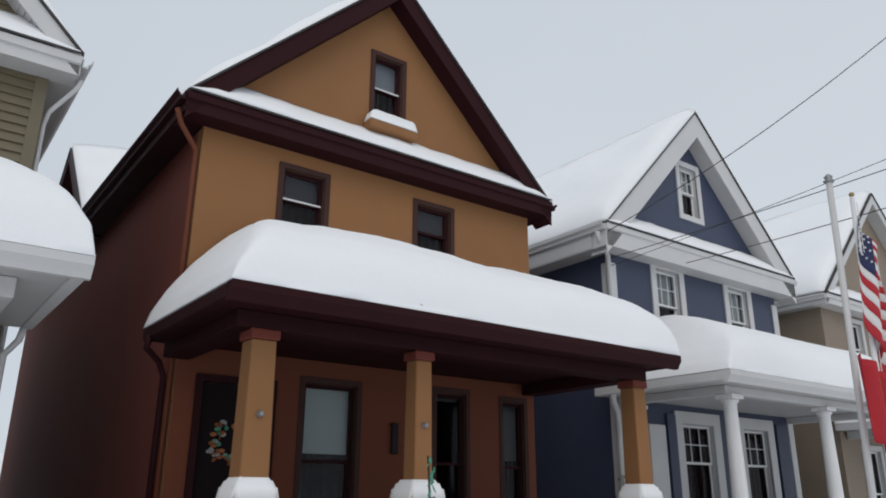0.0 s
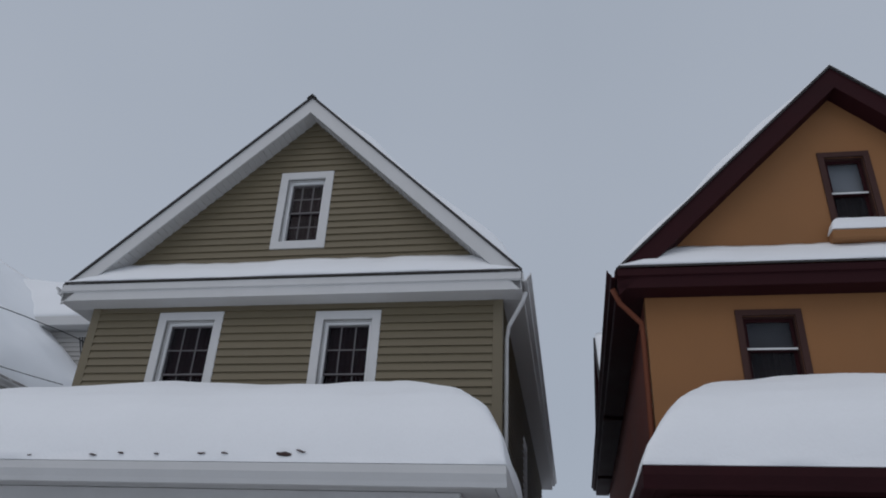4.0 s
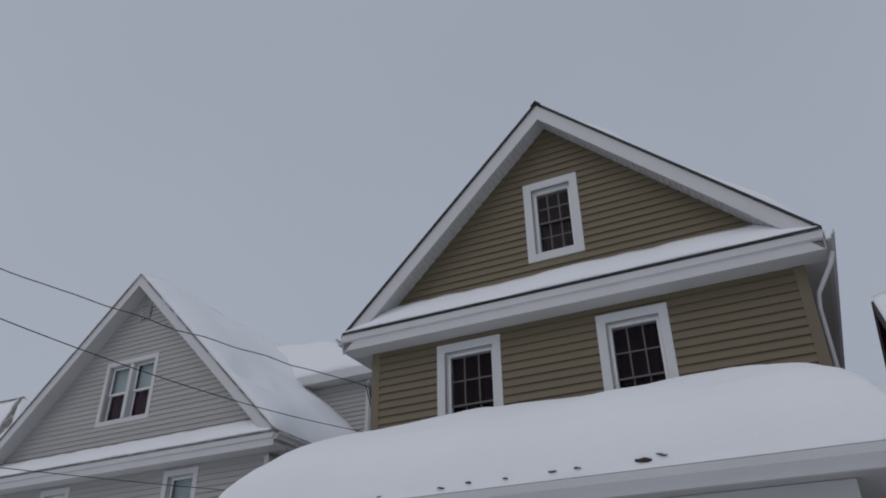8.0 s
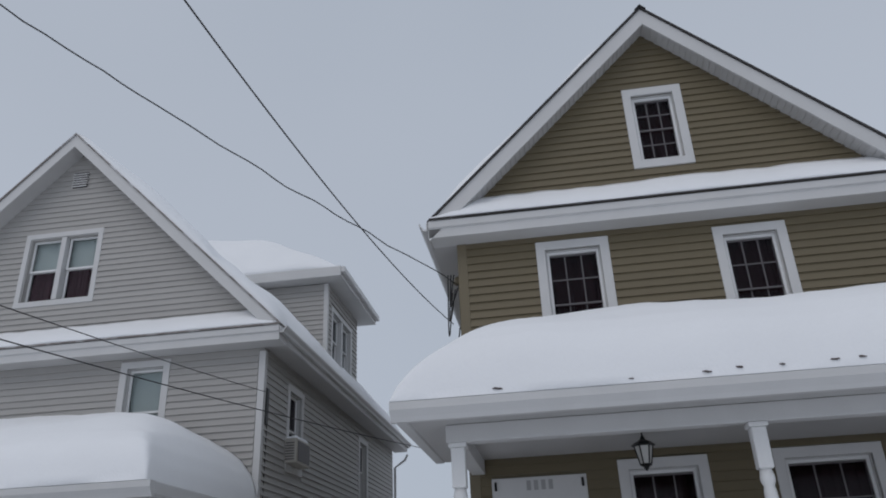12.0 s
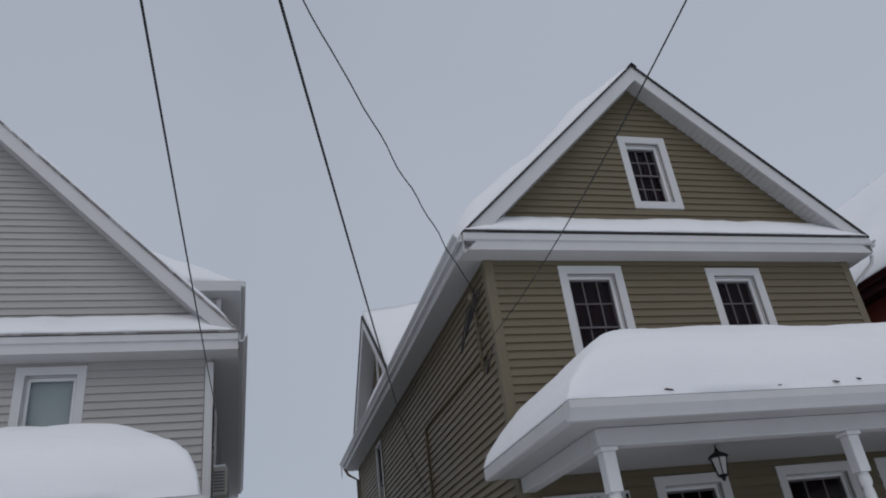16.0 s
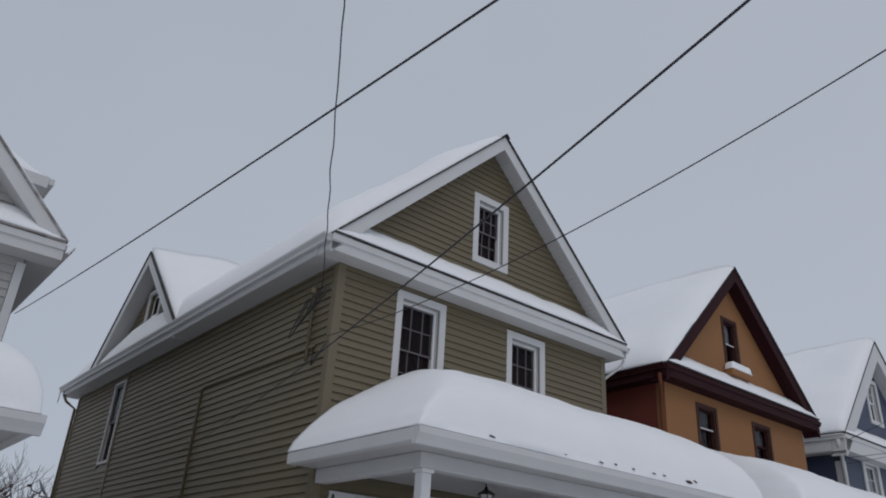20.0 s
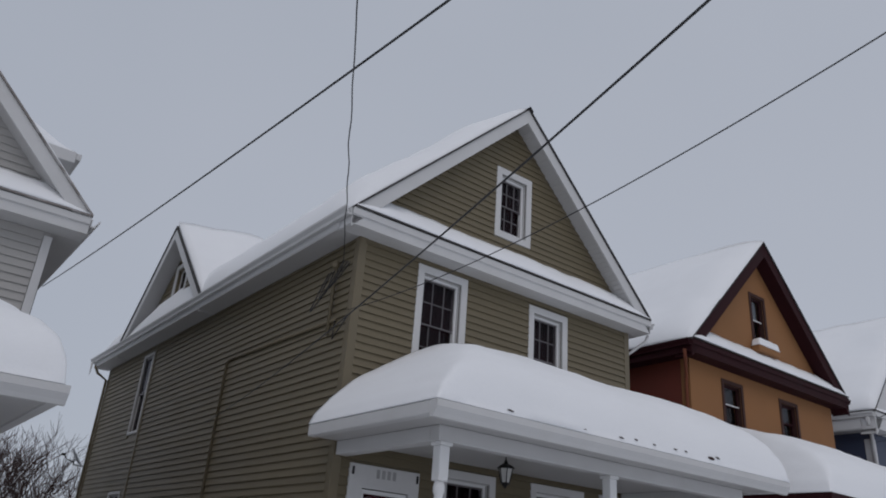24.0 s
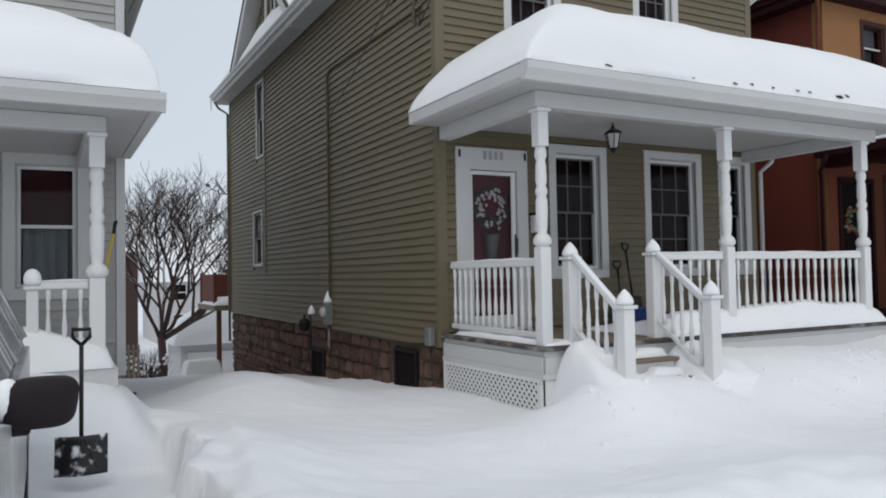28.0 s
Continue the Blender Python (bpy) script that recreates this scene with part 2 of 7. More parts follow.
BLUEPLASTIC = mat("blue_plastic", (0.02, 0.05, 0.22), 0.45, 0.1, 4, 60, 0.05, 0.001)
GREEN = mat("green_sticker", (0.06, 0.26, 0.17), 0.5, 0.05, 4, 60, 0.02, 0.001)
ORANGE = mat("terracotta_orange", (0.32, 0.10, 0.035), 0.7, 0.15, 5, 60, 0.2, 0.002)
RED = mat("flag_red_cloth", (0.42, 0.020, 0.030), 0.85, 0.08, 3, 120, 0.15, 0.001)
NAVY = mat("flag_navy_cloth", (0.020, 0.026, 0.085), 0.85, 0.08, 3, 120, 0.15, 0.001)
CLOTHWHITE = mat("flag_white_cloth", (0.66, 0.65, 0.64), 0.85, 0.04, 3, 120, 0.15, 0.001)
MUNTIN = mat("dim_grey_muntin", (0.13, 0.12, 0.125), 0.5, 0.1, 5, 60, 0.05, 0.001)
BARS = mat("grey_numeral_paint", (0.33, 0.33, 0.33), 0.5, 0.1, 5, 60, 0.05, 0.001)
FARSNOW = mat("distant_snowy_trees", (0.45, 0.45, 0.47), 0.95, 0.25, 0.5, 4, 0.3, 0.05)


# ======== building helpers ========
I4 = Matrix.Identity(4)
PLACED = {}


def thing(name, loc, label, category, group="", kind=""):
    e = new(name)
    e.location = loc
    PLACED[e.name] = Matrix.Translation(loc)
    return tagged(e, label, category, group, kind)


def link_mesh(name, me, parent, m, label=""):
    o = new(name, me)
    PLACED[o.name] = m
    if parent:
        o.parent = parent
        o.matrix_basis = PLACED[parent.name].inverted() @ m
    else:
        o.matrix_basis = m
    return tagged(o, label)


def part(name, bm, material, parent=None, label="", m=I4, smooth=False, bev=0.0, seg=1):
    if bev:
        bmesh.ops.bevel(bm, geom=bm.edges[:], offset=bev, segments=seg, affect="EDGES", clamp_overlap=True)
    bmesh.ops.recalc_face_normals(bm, faces=bm.faces[:])
    co = [v.co for v in bm.verts]
    mid = Vector([(min(c[i] for c in co) + max(c[i] for c in co)) / 2 for i in range(3)])
    bmesh.ops.translate(bm, vec=-mid, verts=bm.verts[:])
    me = bpy.data.meshes.new(name)
    bm.to_mesh(me)
    bm.free()
    me.materials.append(material)
    if smooth:
        me.polygons.foreach_set("use_smooth", [True] * len(me.polygons))
    return link_mesh(name, me, parent, m @ Matrix.Translation(mid), label)


def B():
    return bmesh.new()


def bx(bm, x0, x1, y0, y1, z0, z1):
    v = [bm.verts.new(p) for p in ((x0, y0, z0), (x1, y0, z0), (x1, y1, z0), (x0, y1, z0), (x0, y0, z1), (x1, y0, z1), (x1, y1, z1), (x0, y1, z1))]
    for f in ((3, 2, 1, 0), (4, 5, 6, 7), (0, 1, 5, 4), (1, 2, 6, 5), (2, 3, 7, 6), (3, 0, 4, 7)):
        bm.faces.new([v[i] for i in f])
    return bm


def box(x0, x1, y0, y1, z0, z1):
    return bx(B(), x0, x1, y0, y1, z0, z1)


def prism(bm, pts, axis, a, b):
    """A polygon of 2D points, swept along an axis from a to b (x: points are y, z; y: x, z; z: x, y)."""
    def p3(p, w):
        return {"x": (w, p[0], p[1]), "y": (p[0], w, p[1]), "z": (p[0], p[1], w)}[axis]
    lo, hi = [bm.verts.new(p3(p, a)) for p in pts], [bm.verts.new(p3(p, b)) for p in pts]
    bm.faces.new(lo)
    bm.faces.new(hi[::-1])
    for i in range(len(pts)):
        j = (i + 1) % len(pts)
        bm.faces.new((lo[i], hi[i], hi[j], lo[j]))
    return bm


def lathe(bm, prof, c=(0, 0, 0), n=14):
    """Turned form: prof is (radius, height) pairs."""
    rings = []
    for r, z in prof:
        rings.append([bm.verts.new((c[0] + r * math.cos(2 * math.pi * i / n), c[1] + r * math.sin(2 * math.pi * i / n), c[2] + z)) for i in range(n)])
    for a, b in zip(rings, rings[1:]):
        for i in range(n):
            bm.faces.new((a[i], a[(i + 1) % n], b[(i + 1) % n], b[i]))
    bm.faces.new(rings[0][::-1])
    bm.faces.new(rings[-1])
    return bm


def tube(bm, pts, r, n=8, taper=None):
    """A round rod along points."""
    pts = [Vector(p) for p in pts]
    rings = []
    for i, p in enumerate(pts):
        d = (pts[min(i + 1, len(pts) - 1)] - pts[max(i - 1, 0)]).normalized()
        u = d.orthogonal().normalized()
        if i and rings:
            u = (last - d * last.dot(d)).normalized()
        last = u
        w = d.cross(u)
        rr = r if taper is None else r + (taper - r) * i / (len(pts) - 1)
        rings.append([bm.verts.new(p + (u * math.cos(2 * math.pi * k / n) + w * math.sin(2 * math.pi * k / n)) * rr) for k in range(n)])
    for a, b in zip(rings, rings[1:]):
        for k in range(n):
            bm.faces.new((a[k], a[(k + 1) % n], b[(k + 1) % n], b[k]))
    bm.faces.new(rings[0][::-1])
    bm.faces.new(rings[-1])
    return bm


def ball(bm, c, r, sz=1.0, u=12, v=8):
    m = Matrix.Translation(c) @ Matrix.Diagonal((r, r, r * sz, 1))
    bmesh.ops.create_uvsphere(bm, u_segments=u, v_segments=v, radius=1, matrix=m)
    return bm


def surface(fx, nx, ny, thick_fn=None):
    """A sheet from fx(i/nx, j/ny) -> point; with thick_fn, a closed body whose under side is thick_fn(i/nx, j/ny)."""
    bm = B()
    top = [[bm.verts.new(fx(i / nx, j / ny)) for j in range(ny + 1)] for i in range(nx + 1)]
    for i in range(nx):
        for j in range(ny):
            bm.faces.new((top[i][j], top[i + 1][j], top[i + 1][j + 1], top[i][j + 1]))
    if thick_fn:
        bot = [[bm.verts.new(thick_fn(i / nx, j / ny)) for j in range(ny + 1)] for i in range(nx + 1)]
        for i in range(nx):
            for j in range(ny):
                bm.faces.new((bot[i][j + 1], bot[i + 1][j + 1], bot[i + 1][j], bot[i][j]))
        for i in range(nx):
            bm.faces.new((bot[i][0], bot[i + 1][0], top[i + 1][0], top[i][0]))
            bm.faces.new((top[i][ny], top[i + 1][ny], bot[i + 1][ny], bot[i][ny]))
        for j in range(ny):
            bm.faces.new((top[0][j], top[0][j + 1], bot[0][j + 1], bot[0][j]))
            bm.faces.new((bot[nx][j], bot[nx][j + 1], top[nx][j + 1], top[nx][j]))
    return bm


def wall_frame(side, at_x, at_y):
    """Local axes of a wall: x along it, y inwards, z up. front faces -y, left -x, right +x."""
    turn = {"front": 0, "left": -90, "right": 90}[side]
    return pose(at_x, at_y, 0, 0, 0, turn)


def pierced(s0, s1, z0, z1, holes, thick):
    """A wall slab with rectangular openings through it, as one closed body."""
    xs = sorted({s0, s1, *[min(max(v, s0), s1) for h in holes for v in h[:2]]})
    zs = sorted({z0, z1, *[min(max(v, z0), z1) for h in holes for v in h[2:4]]})
    nx, nz = len(xs) - 1, len(zs) - 1

    def solid(i, k):
        if not (0 <= i < nx and 0 <= k < nz):
            return False
        x, z = (xs[i] + xs[i + 1]) / 2, (zs[k] + zs[k + 1]) / 2
        return not any(h[0] < x < h[1] and h[2] < z < h[3] for h in holes)

    bm, made = B(), {}

    def v(i, k, y):
        if (i, k, y) not in made:
            made[i, k, y] = bm.verts.new((xs[i], y * thick, zs[k]))
        return made[i, k, y]

    for i in range(nx):
        for k in range(nz):
            if solid(i, k):
                bm.faces.new((v(i, k, 0), v(i + 1, k, 0), v(i + 1, k + 1, 0), v(i, k + 1, 0)))
                bm.faces.new((v(i, k + 1, 1), v(i + 1, k + 1, 1), v(i + 1, k, 1), v(i, k, 1)))
                for (di, dk), (a, b) in {(-1, 0): ((i, k), (i, k + 1)), (1, 0): ((i + 1, k), (i + 1, k + 1)), (0, -1): ((i, k), (i + 1, k)), (0, 1): ((i, k + 1), (i + 1, k + 1))}.items():
                    if not solid(i + di, k + dk):
                        bm.faces.new((v(*a, 0), v(*b, 0), v(*b, 1), v(*a, 1)))
    return bm


def ring(outer, inner, y0, y1):
    """A rectangular frame as one body: outer and inner are (s0, s1, z0, z1)."""
    bm = B()
    vs = [[bm.verts.new((x, y, z)) for x, z in ((r[0], r[2]), (r[1], r[2]), (r[1], r[3]), (r[0], r[3]))] for y in (y0, y1) for r in (outer, inner)]
    fo, fi, bo, bi = vs
    for i in range(4):
        j = (i + 1) % 4
        bm.faces.new((fo[i], fo[j], fi[j], fi[i]))
        bm.faces.new((bo[j], bo[i], bi[i], bi[j]))
        bm.faces.new((fo[j], fo[i], bo[i], bo[j]))
        bm.faces.new((fi[i], fi[j], bi[j], bi[i]))
    return bm


# one board, one metre long, of a lapped siding
LAP = 0.11


def board_mesh(name, material, lap=LAP):
    bm = B()
    prism(bm, [(-0.034, 0.0), (0.0, 0.0), (0.0, lap + 0.012), (-0.007, lap + 0.012)], "x", -0.5, 0.5)
    bmesh.ops.recalc_face_normals(bm, faces=bm.faces[:])
    me = bpy.data.meshes.new(name)
    bm.to_mesh(me)
    bm.free()
    me.materials.append(material)
    return me


def lap_siding(wall, m, mesh, z0, z1, span, holes, lap=LAP, name="clapboard"):
    """Boards as pieces of a wall: span(z) gives the ends at height z."""
    z = z0
    while z < z1 - 0.03:
        a, b = span(z + lap * 0.5)
        cuts = [(a, b)]
        for h in holes:
            if h[2] < z + lap * 0.75 and h[3] > z + lap * 0.25:
                nxt = []
                for p, q in cuts:
                    if h[1] <= p or h[0] >= q:
                        nxt.append((p, q))
                    else:
                        if h[0] > p:
                            nxt.append((p, h[0]))
                        if h[1] < q:
                            nxt.append((h[1], q))
                cuts = nxt
        for p, q in cuts:
            if q - p > 0.05:
                link_mesh(name, mesh, wall, m @ Matrix.Translation(((p + q) / 2, 0, z)) @ Matrix.Diagonal((q - p, 1, 1, 1)))
        z += lap


def window(house, m, s0, s1, z0, z1, casing=0.12, trim=WHITE, sash_mat=VINYL, grid=(3, 2), shade=0.0, shade_mat=SHADE, lower=None, double=False,
           proud=0.035, label="", sill=False, depth=0.07, lower_grid=None, back=CURTAIN, glass=None, dim=False, rail_white=False):
    """A double-hung window in casing; grid: panes across and up in each sash. Returns the opening."""
    a, b, c, d = s0 + casing, s1 - casing, z0 + casing, z1 - casing
    win = part("window", ring((s0, s1, z0, z1), (a, b, c, d), -proud, 0.019), trim, house, label, m, bev=0.006)
    part("reveal", ring((a - 0.01, b + 0.01, c - 0.01, d + 0.01), (a + 0.012, b - 0.012, c + 0.012, d - 0.012), 0.02, depth + 0.09), trim, win, "", m)
    if sill:
        part("sill", box(s0 - 0.05, s1 + 0.05, -0.11, 0.0, z0 - 0.07, z0 - 0.003), trim, win, "", m, bev=0.01)
    units = [(a, b)] if not double else [(a, (a + b) / 2 - 0.05), ((a + b) / 2 + 0.05, b)]
    if double:
        part("mullion", box((a + b) / 2 - 0.05, (a + b) / 2 + 0.05, -proud + 0.004, depth + 0.06, c + 0.013, d - 0.013), trim, win, "", m, bev=0.005)
    if dim:
        part("window_frame", ring((a + 0.0125, b - 0.0125, c + 0.0125, d - 0.0125), (a + 0.05, b - 0.05, c + 0.055, d - 0.05), depth - 0.02, depth + 0.08), sash_mat, win, "", m, bev=0.004)
        a, b, c, d = a + 0.038, b - 0.038, c + 0.043, d - 0.038
        sash_mat = MUNTIN
    for u0, u1 in units:
        u0, u1 = u0 + 0.013, u1 - 0.013
        mid = (c + d) / 2
        for k, (lo, hi, y) in enumerate(((mid - 0.02, d - 0.013, depth), (c + 0.013, mid + 0.02, depth + 0.035))):
            w = 0.024 if dim else 0.042
            part("sash", ring((u0, u1, lo, hi), (u0 + w, u1 - w, lo + w, hi - w), y, y + 0.03), sash_mat, win, "", m, bev=0.004)
            g = grid if k == 0 or lower_grid is None else lower_grid
            if g[0] * g[1] > 1:
                bm = B()
                for i in range(1, g[0]):
                    x = u0 + w + (u1 - u0 - 2 * w) * i / g[0]
                    bx(bm, x - 0.008, x + 0.008, y + 0.006, y + 0.022, lo + w, hi - w)
                for j in range(1, g[1]):
                    z = lo + w + (hi - lo - 2 * w) * j / g[1]
                    bx(bm, u0 + w, u1 - w, y + 0.007, y + 0.021, z - 0.008, z + 0.008)
                part("muntins", bm, sash_mat, win, "", m)
            p = part("pane", box(u0 + w - 0.004, u1 - w + 0.004, y + 0.013, y + 0.017, lo + w - 0.004, hi - w + 0.004), glass or (CLEAR if shade > 0.1 else GLASS), win, "", m)
            p.visible_shadow = False
        if rail_white:
            part("meeting_rail", box(u0, u1, depth - 0.015, depth - 0.002, mid - 0.008, mid + 0.018), VINYL, win, "pale meeting rail", m, bev=0.004)
        if shade:
            part("shade", box(u0 + 0.01, u1 - 0.01, depth + 0.10, depth + 0.105, d - (d - c) * shade, d - 0.01), shade_mat, win, "pale roller shade", m)
        # given DARK, this sheet is no cloth but the unlit room painted near-black
        if lower or not shade:
            n = 26
            zt = d - (d - c) * shade if shade else d
            def drape(i, j, y=depth + 0.13):
                return (u0 - 0.05 + (u1 - u0 + 0.1) * i, y + 0.022 * math.sin(i * 31) + 0.012 * math.sin(i * 67 + 1), c - 0.05 + (zt - c + 0.08) * j)
            part("curtain", surface(drape, n, 1, lambda i, j: (drape(i, j)[0], drape(i, j)[1] + 0.006, drape(i, j)[2])), lower or back, win, "", m)
    return (a, b, c, d)


def gable_roof(house, cx, apex, slope, xl, xr, y0, y1, thick, edge, rake, soffit, rake_w=0.28):
    """Two roof slabs, the rake boards at the front and the eave fascias."""
    for sgn, xe in ((-1, xl), (1, xr)):
        run = abs(xe - cx)
        zl = apex - slope * run
        bm = B()
        nz = thick
        prism(bm, [(cx, apex), (xe, zl), (xe, zl - nz), (cx, apex - nz)], "y", y0, y1)
        part("roof", bm, edge, house, "", bev=0)
        # rake board under the slab's front edge
        bm = B()
        d1, d2 = thick + 0.004, thick + rake_w
        xs = xe - sgn * 0.02
        prism(bm, [(cx, apex - d1), (xs, apex - slope * abs(xs - cx) - d1), (xs, apex - slope * abs(xs - cx) - d2), (cx, apex - d2)], "y", y0 + 0.03, y0 + 0.06)
        part("rake_board", bm, rake, house)
        bm = B()
        d3 = thick + rake_w - 0.05
        prism(bm, [(cx, apex - d3), (xs, apex - slope * abs(xs - cx) - d3), (xs, apex - slope * abs(xs - cx) - d3 - 0.02), (cx, apex - d3 - 0.02)], "y", y0 + 0.062, y0 + 0.42)
        part("rake_soffit", bm, soffit, house)


def smooth_min(vals, k=0.075):
    s = sum(math.exp(-v / k) for v in vals)
    return -k * math.log(s)


def curve(x, xs, ys):
    return float(np.interp(x, xs, ys))


FRONT_D, FRONT_H = (0, 0.02, 0.07, 0.18, 0.4, 0.8, 1.5, 2.6, 3.4), (0.0, 0.20, 0.38, 0.56, 0.74, 0.95, 1.22, 1.58, 1.8)
SIDE_D, SIDE_H = (0, 0.05, 0.2, 0.45, 0.8, 1.2, 1.7, 3.0, 9), (0.02, 0.14, 0.34, 0.60, 0.88, 1.15, 1.42, 1.9, 3.5)
BLUNT_D, BLUNT_H = (0, 0.03, 0.12, 0.3, 0.55, 0.85, 1.4, 9), (0.02, 0.3, 0.58, 0.88, 1.12, 1.32, 1.6, 4)


def porch_snow(name, x0, x1, y0, y1, z, label, left=(SIDE_D, SIDE_H), right=(BLUNT_D, BLUNT_H), peak=1.0, seed=0.0, over=0.0):
    """The deep snow on a porch roof: blunt at the gutter, rising to the house wall."""
    nx, ny = 110, 44

    def warp(u):  # more points near the ends
        return 0.5 - 0.5 * math.cos(math.pi * u)

    def top(i, j):
        x, y = x0 + (x1 - x0) * warp(i), y0 + (y1 - y0) * (j ** 1.5)
        f = curve(y - y0, FRONT_D, FRONT_H) * peak
        h = smooth_min((f, curve(x - x0, *left) * peak, curve(x1 - x, *right) * peak))
        h = max(h, 0.012)
        n = noise.noise((x * 0.7 + seed, y * 0.9, seed)) * 0.07 + noise.noise((x * 2.3 + seed, y * 2.6, 3 + seed)) * 0.022
        n += noise.noise((x * 9, y * 9, seed)) * 0.006
        e = noise.noise((x * 1.7 + seed, 5.5, 1)) * 0.03 + noise.noise((x * 5.1, 2.5, seed)) * 0.015
        return (x, y - over * (1 - j) + (e if j == 0 else 0) * 0.6, z + max(h + n * min(1, h / 0.4), 0.012))

    def bot(i, j):
        x, y = x0 + (x1 - x0) * warp(i), y0 + (y1 - y0) * (j ** 1.5)
        return (x, y, z + 0.004 + 0.10 * min(y - y0, x - x0, x1 - x))

    o = part(name, surface(top, nx, ny, bot), SNOW, None, "", smooth=True)
    return tagged(o, label, "snow", "snow on the porch roofs")


def roof_snow(name, cx, apex, slope, xe, y0, y1, thick, label, ridge=0.45, holes=0.0, seed=0.0, lip=0.3):
    """Snow lying on one slope of a roof."""
    sgn = 1 if xe > cx else -1
    run = abs(xe - cx)

    def at(i, j, h):
        s = run * i
        y = y0 + (y1 - y0) * j
        return (cx + sgn * s, y, apex - slope * s + h)

    def top(i, j):
        y = y0 + (y1 - y0) * j
        d = min(y - y0, y1 - y) + 0.02
        edge = 1 - math.exp(-d / lip)
        foot = 1 - math.exp(-((1 - i) * run + 0.03) / 0.12)
        h = thick * (ridge + (1 - ridge) * min(1, i * 3.0)) * edge * foot
        h *= 1 + 0.5 * noise.noise((i * 3 + seed, y * 0.45, seed)) + 0.2 * noise.noise((i * 9 + seed, y * 1.6, seed))
        if holes:
            h -= holes * (1 if holes > 1 else i ** 1.5) * max(0, noise.noise((i * 5 + seed, y * 0.9, 7 + seed)) - 0.05) * math.exp(-d / 1.2)
        return at(i, j, max(h, -0.01))

    o = part(name, surface(top, 26, 70, lambda i, j: at(i, j, -0.03)), SNOW, None, "", smooth=True)
    return tagged(o, label, "snow", "snow on the main roofs")


def gutter(house, name, m, length, mat_, size=0.12, label=""):
    """An eaves gutter with a stepped face, along local x from 0."""
    bm = B()
    prism(bm, [(0, 0), (-size * 0.55, 0), (-size * 0.62, size * 0.35), (-size, size * 0.75), (-size, size), (-size + 0.015, size), (-size + 0.015, size * 0.8),
               (-size * 0.5, size * 0.4), (-size * 0.45, 0.02), (-0.015, 0.02), (-0.015, size), (0, size)], "x", 0, length)
    return part(name, bm, mat_, house, label, m)


def downspout(house, pts, mat_, r=0.035):
    return part("downspout", tube(B(), pts, r, 8), mat_, house, "", smooth=True)


# ======== ground: one sheet of deep snow ========
def step(v, w):
    return 0.5 + 0.5 * math.tanh(v / (2 * w))


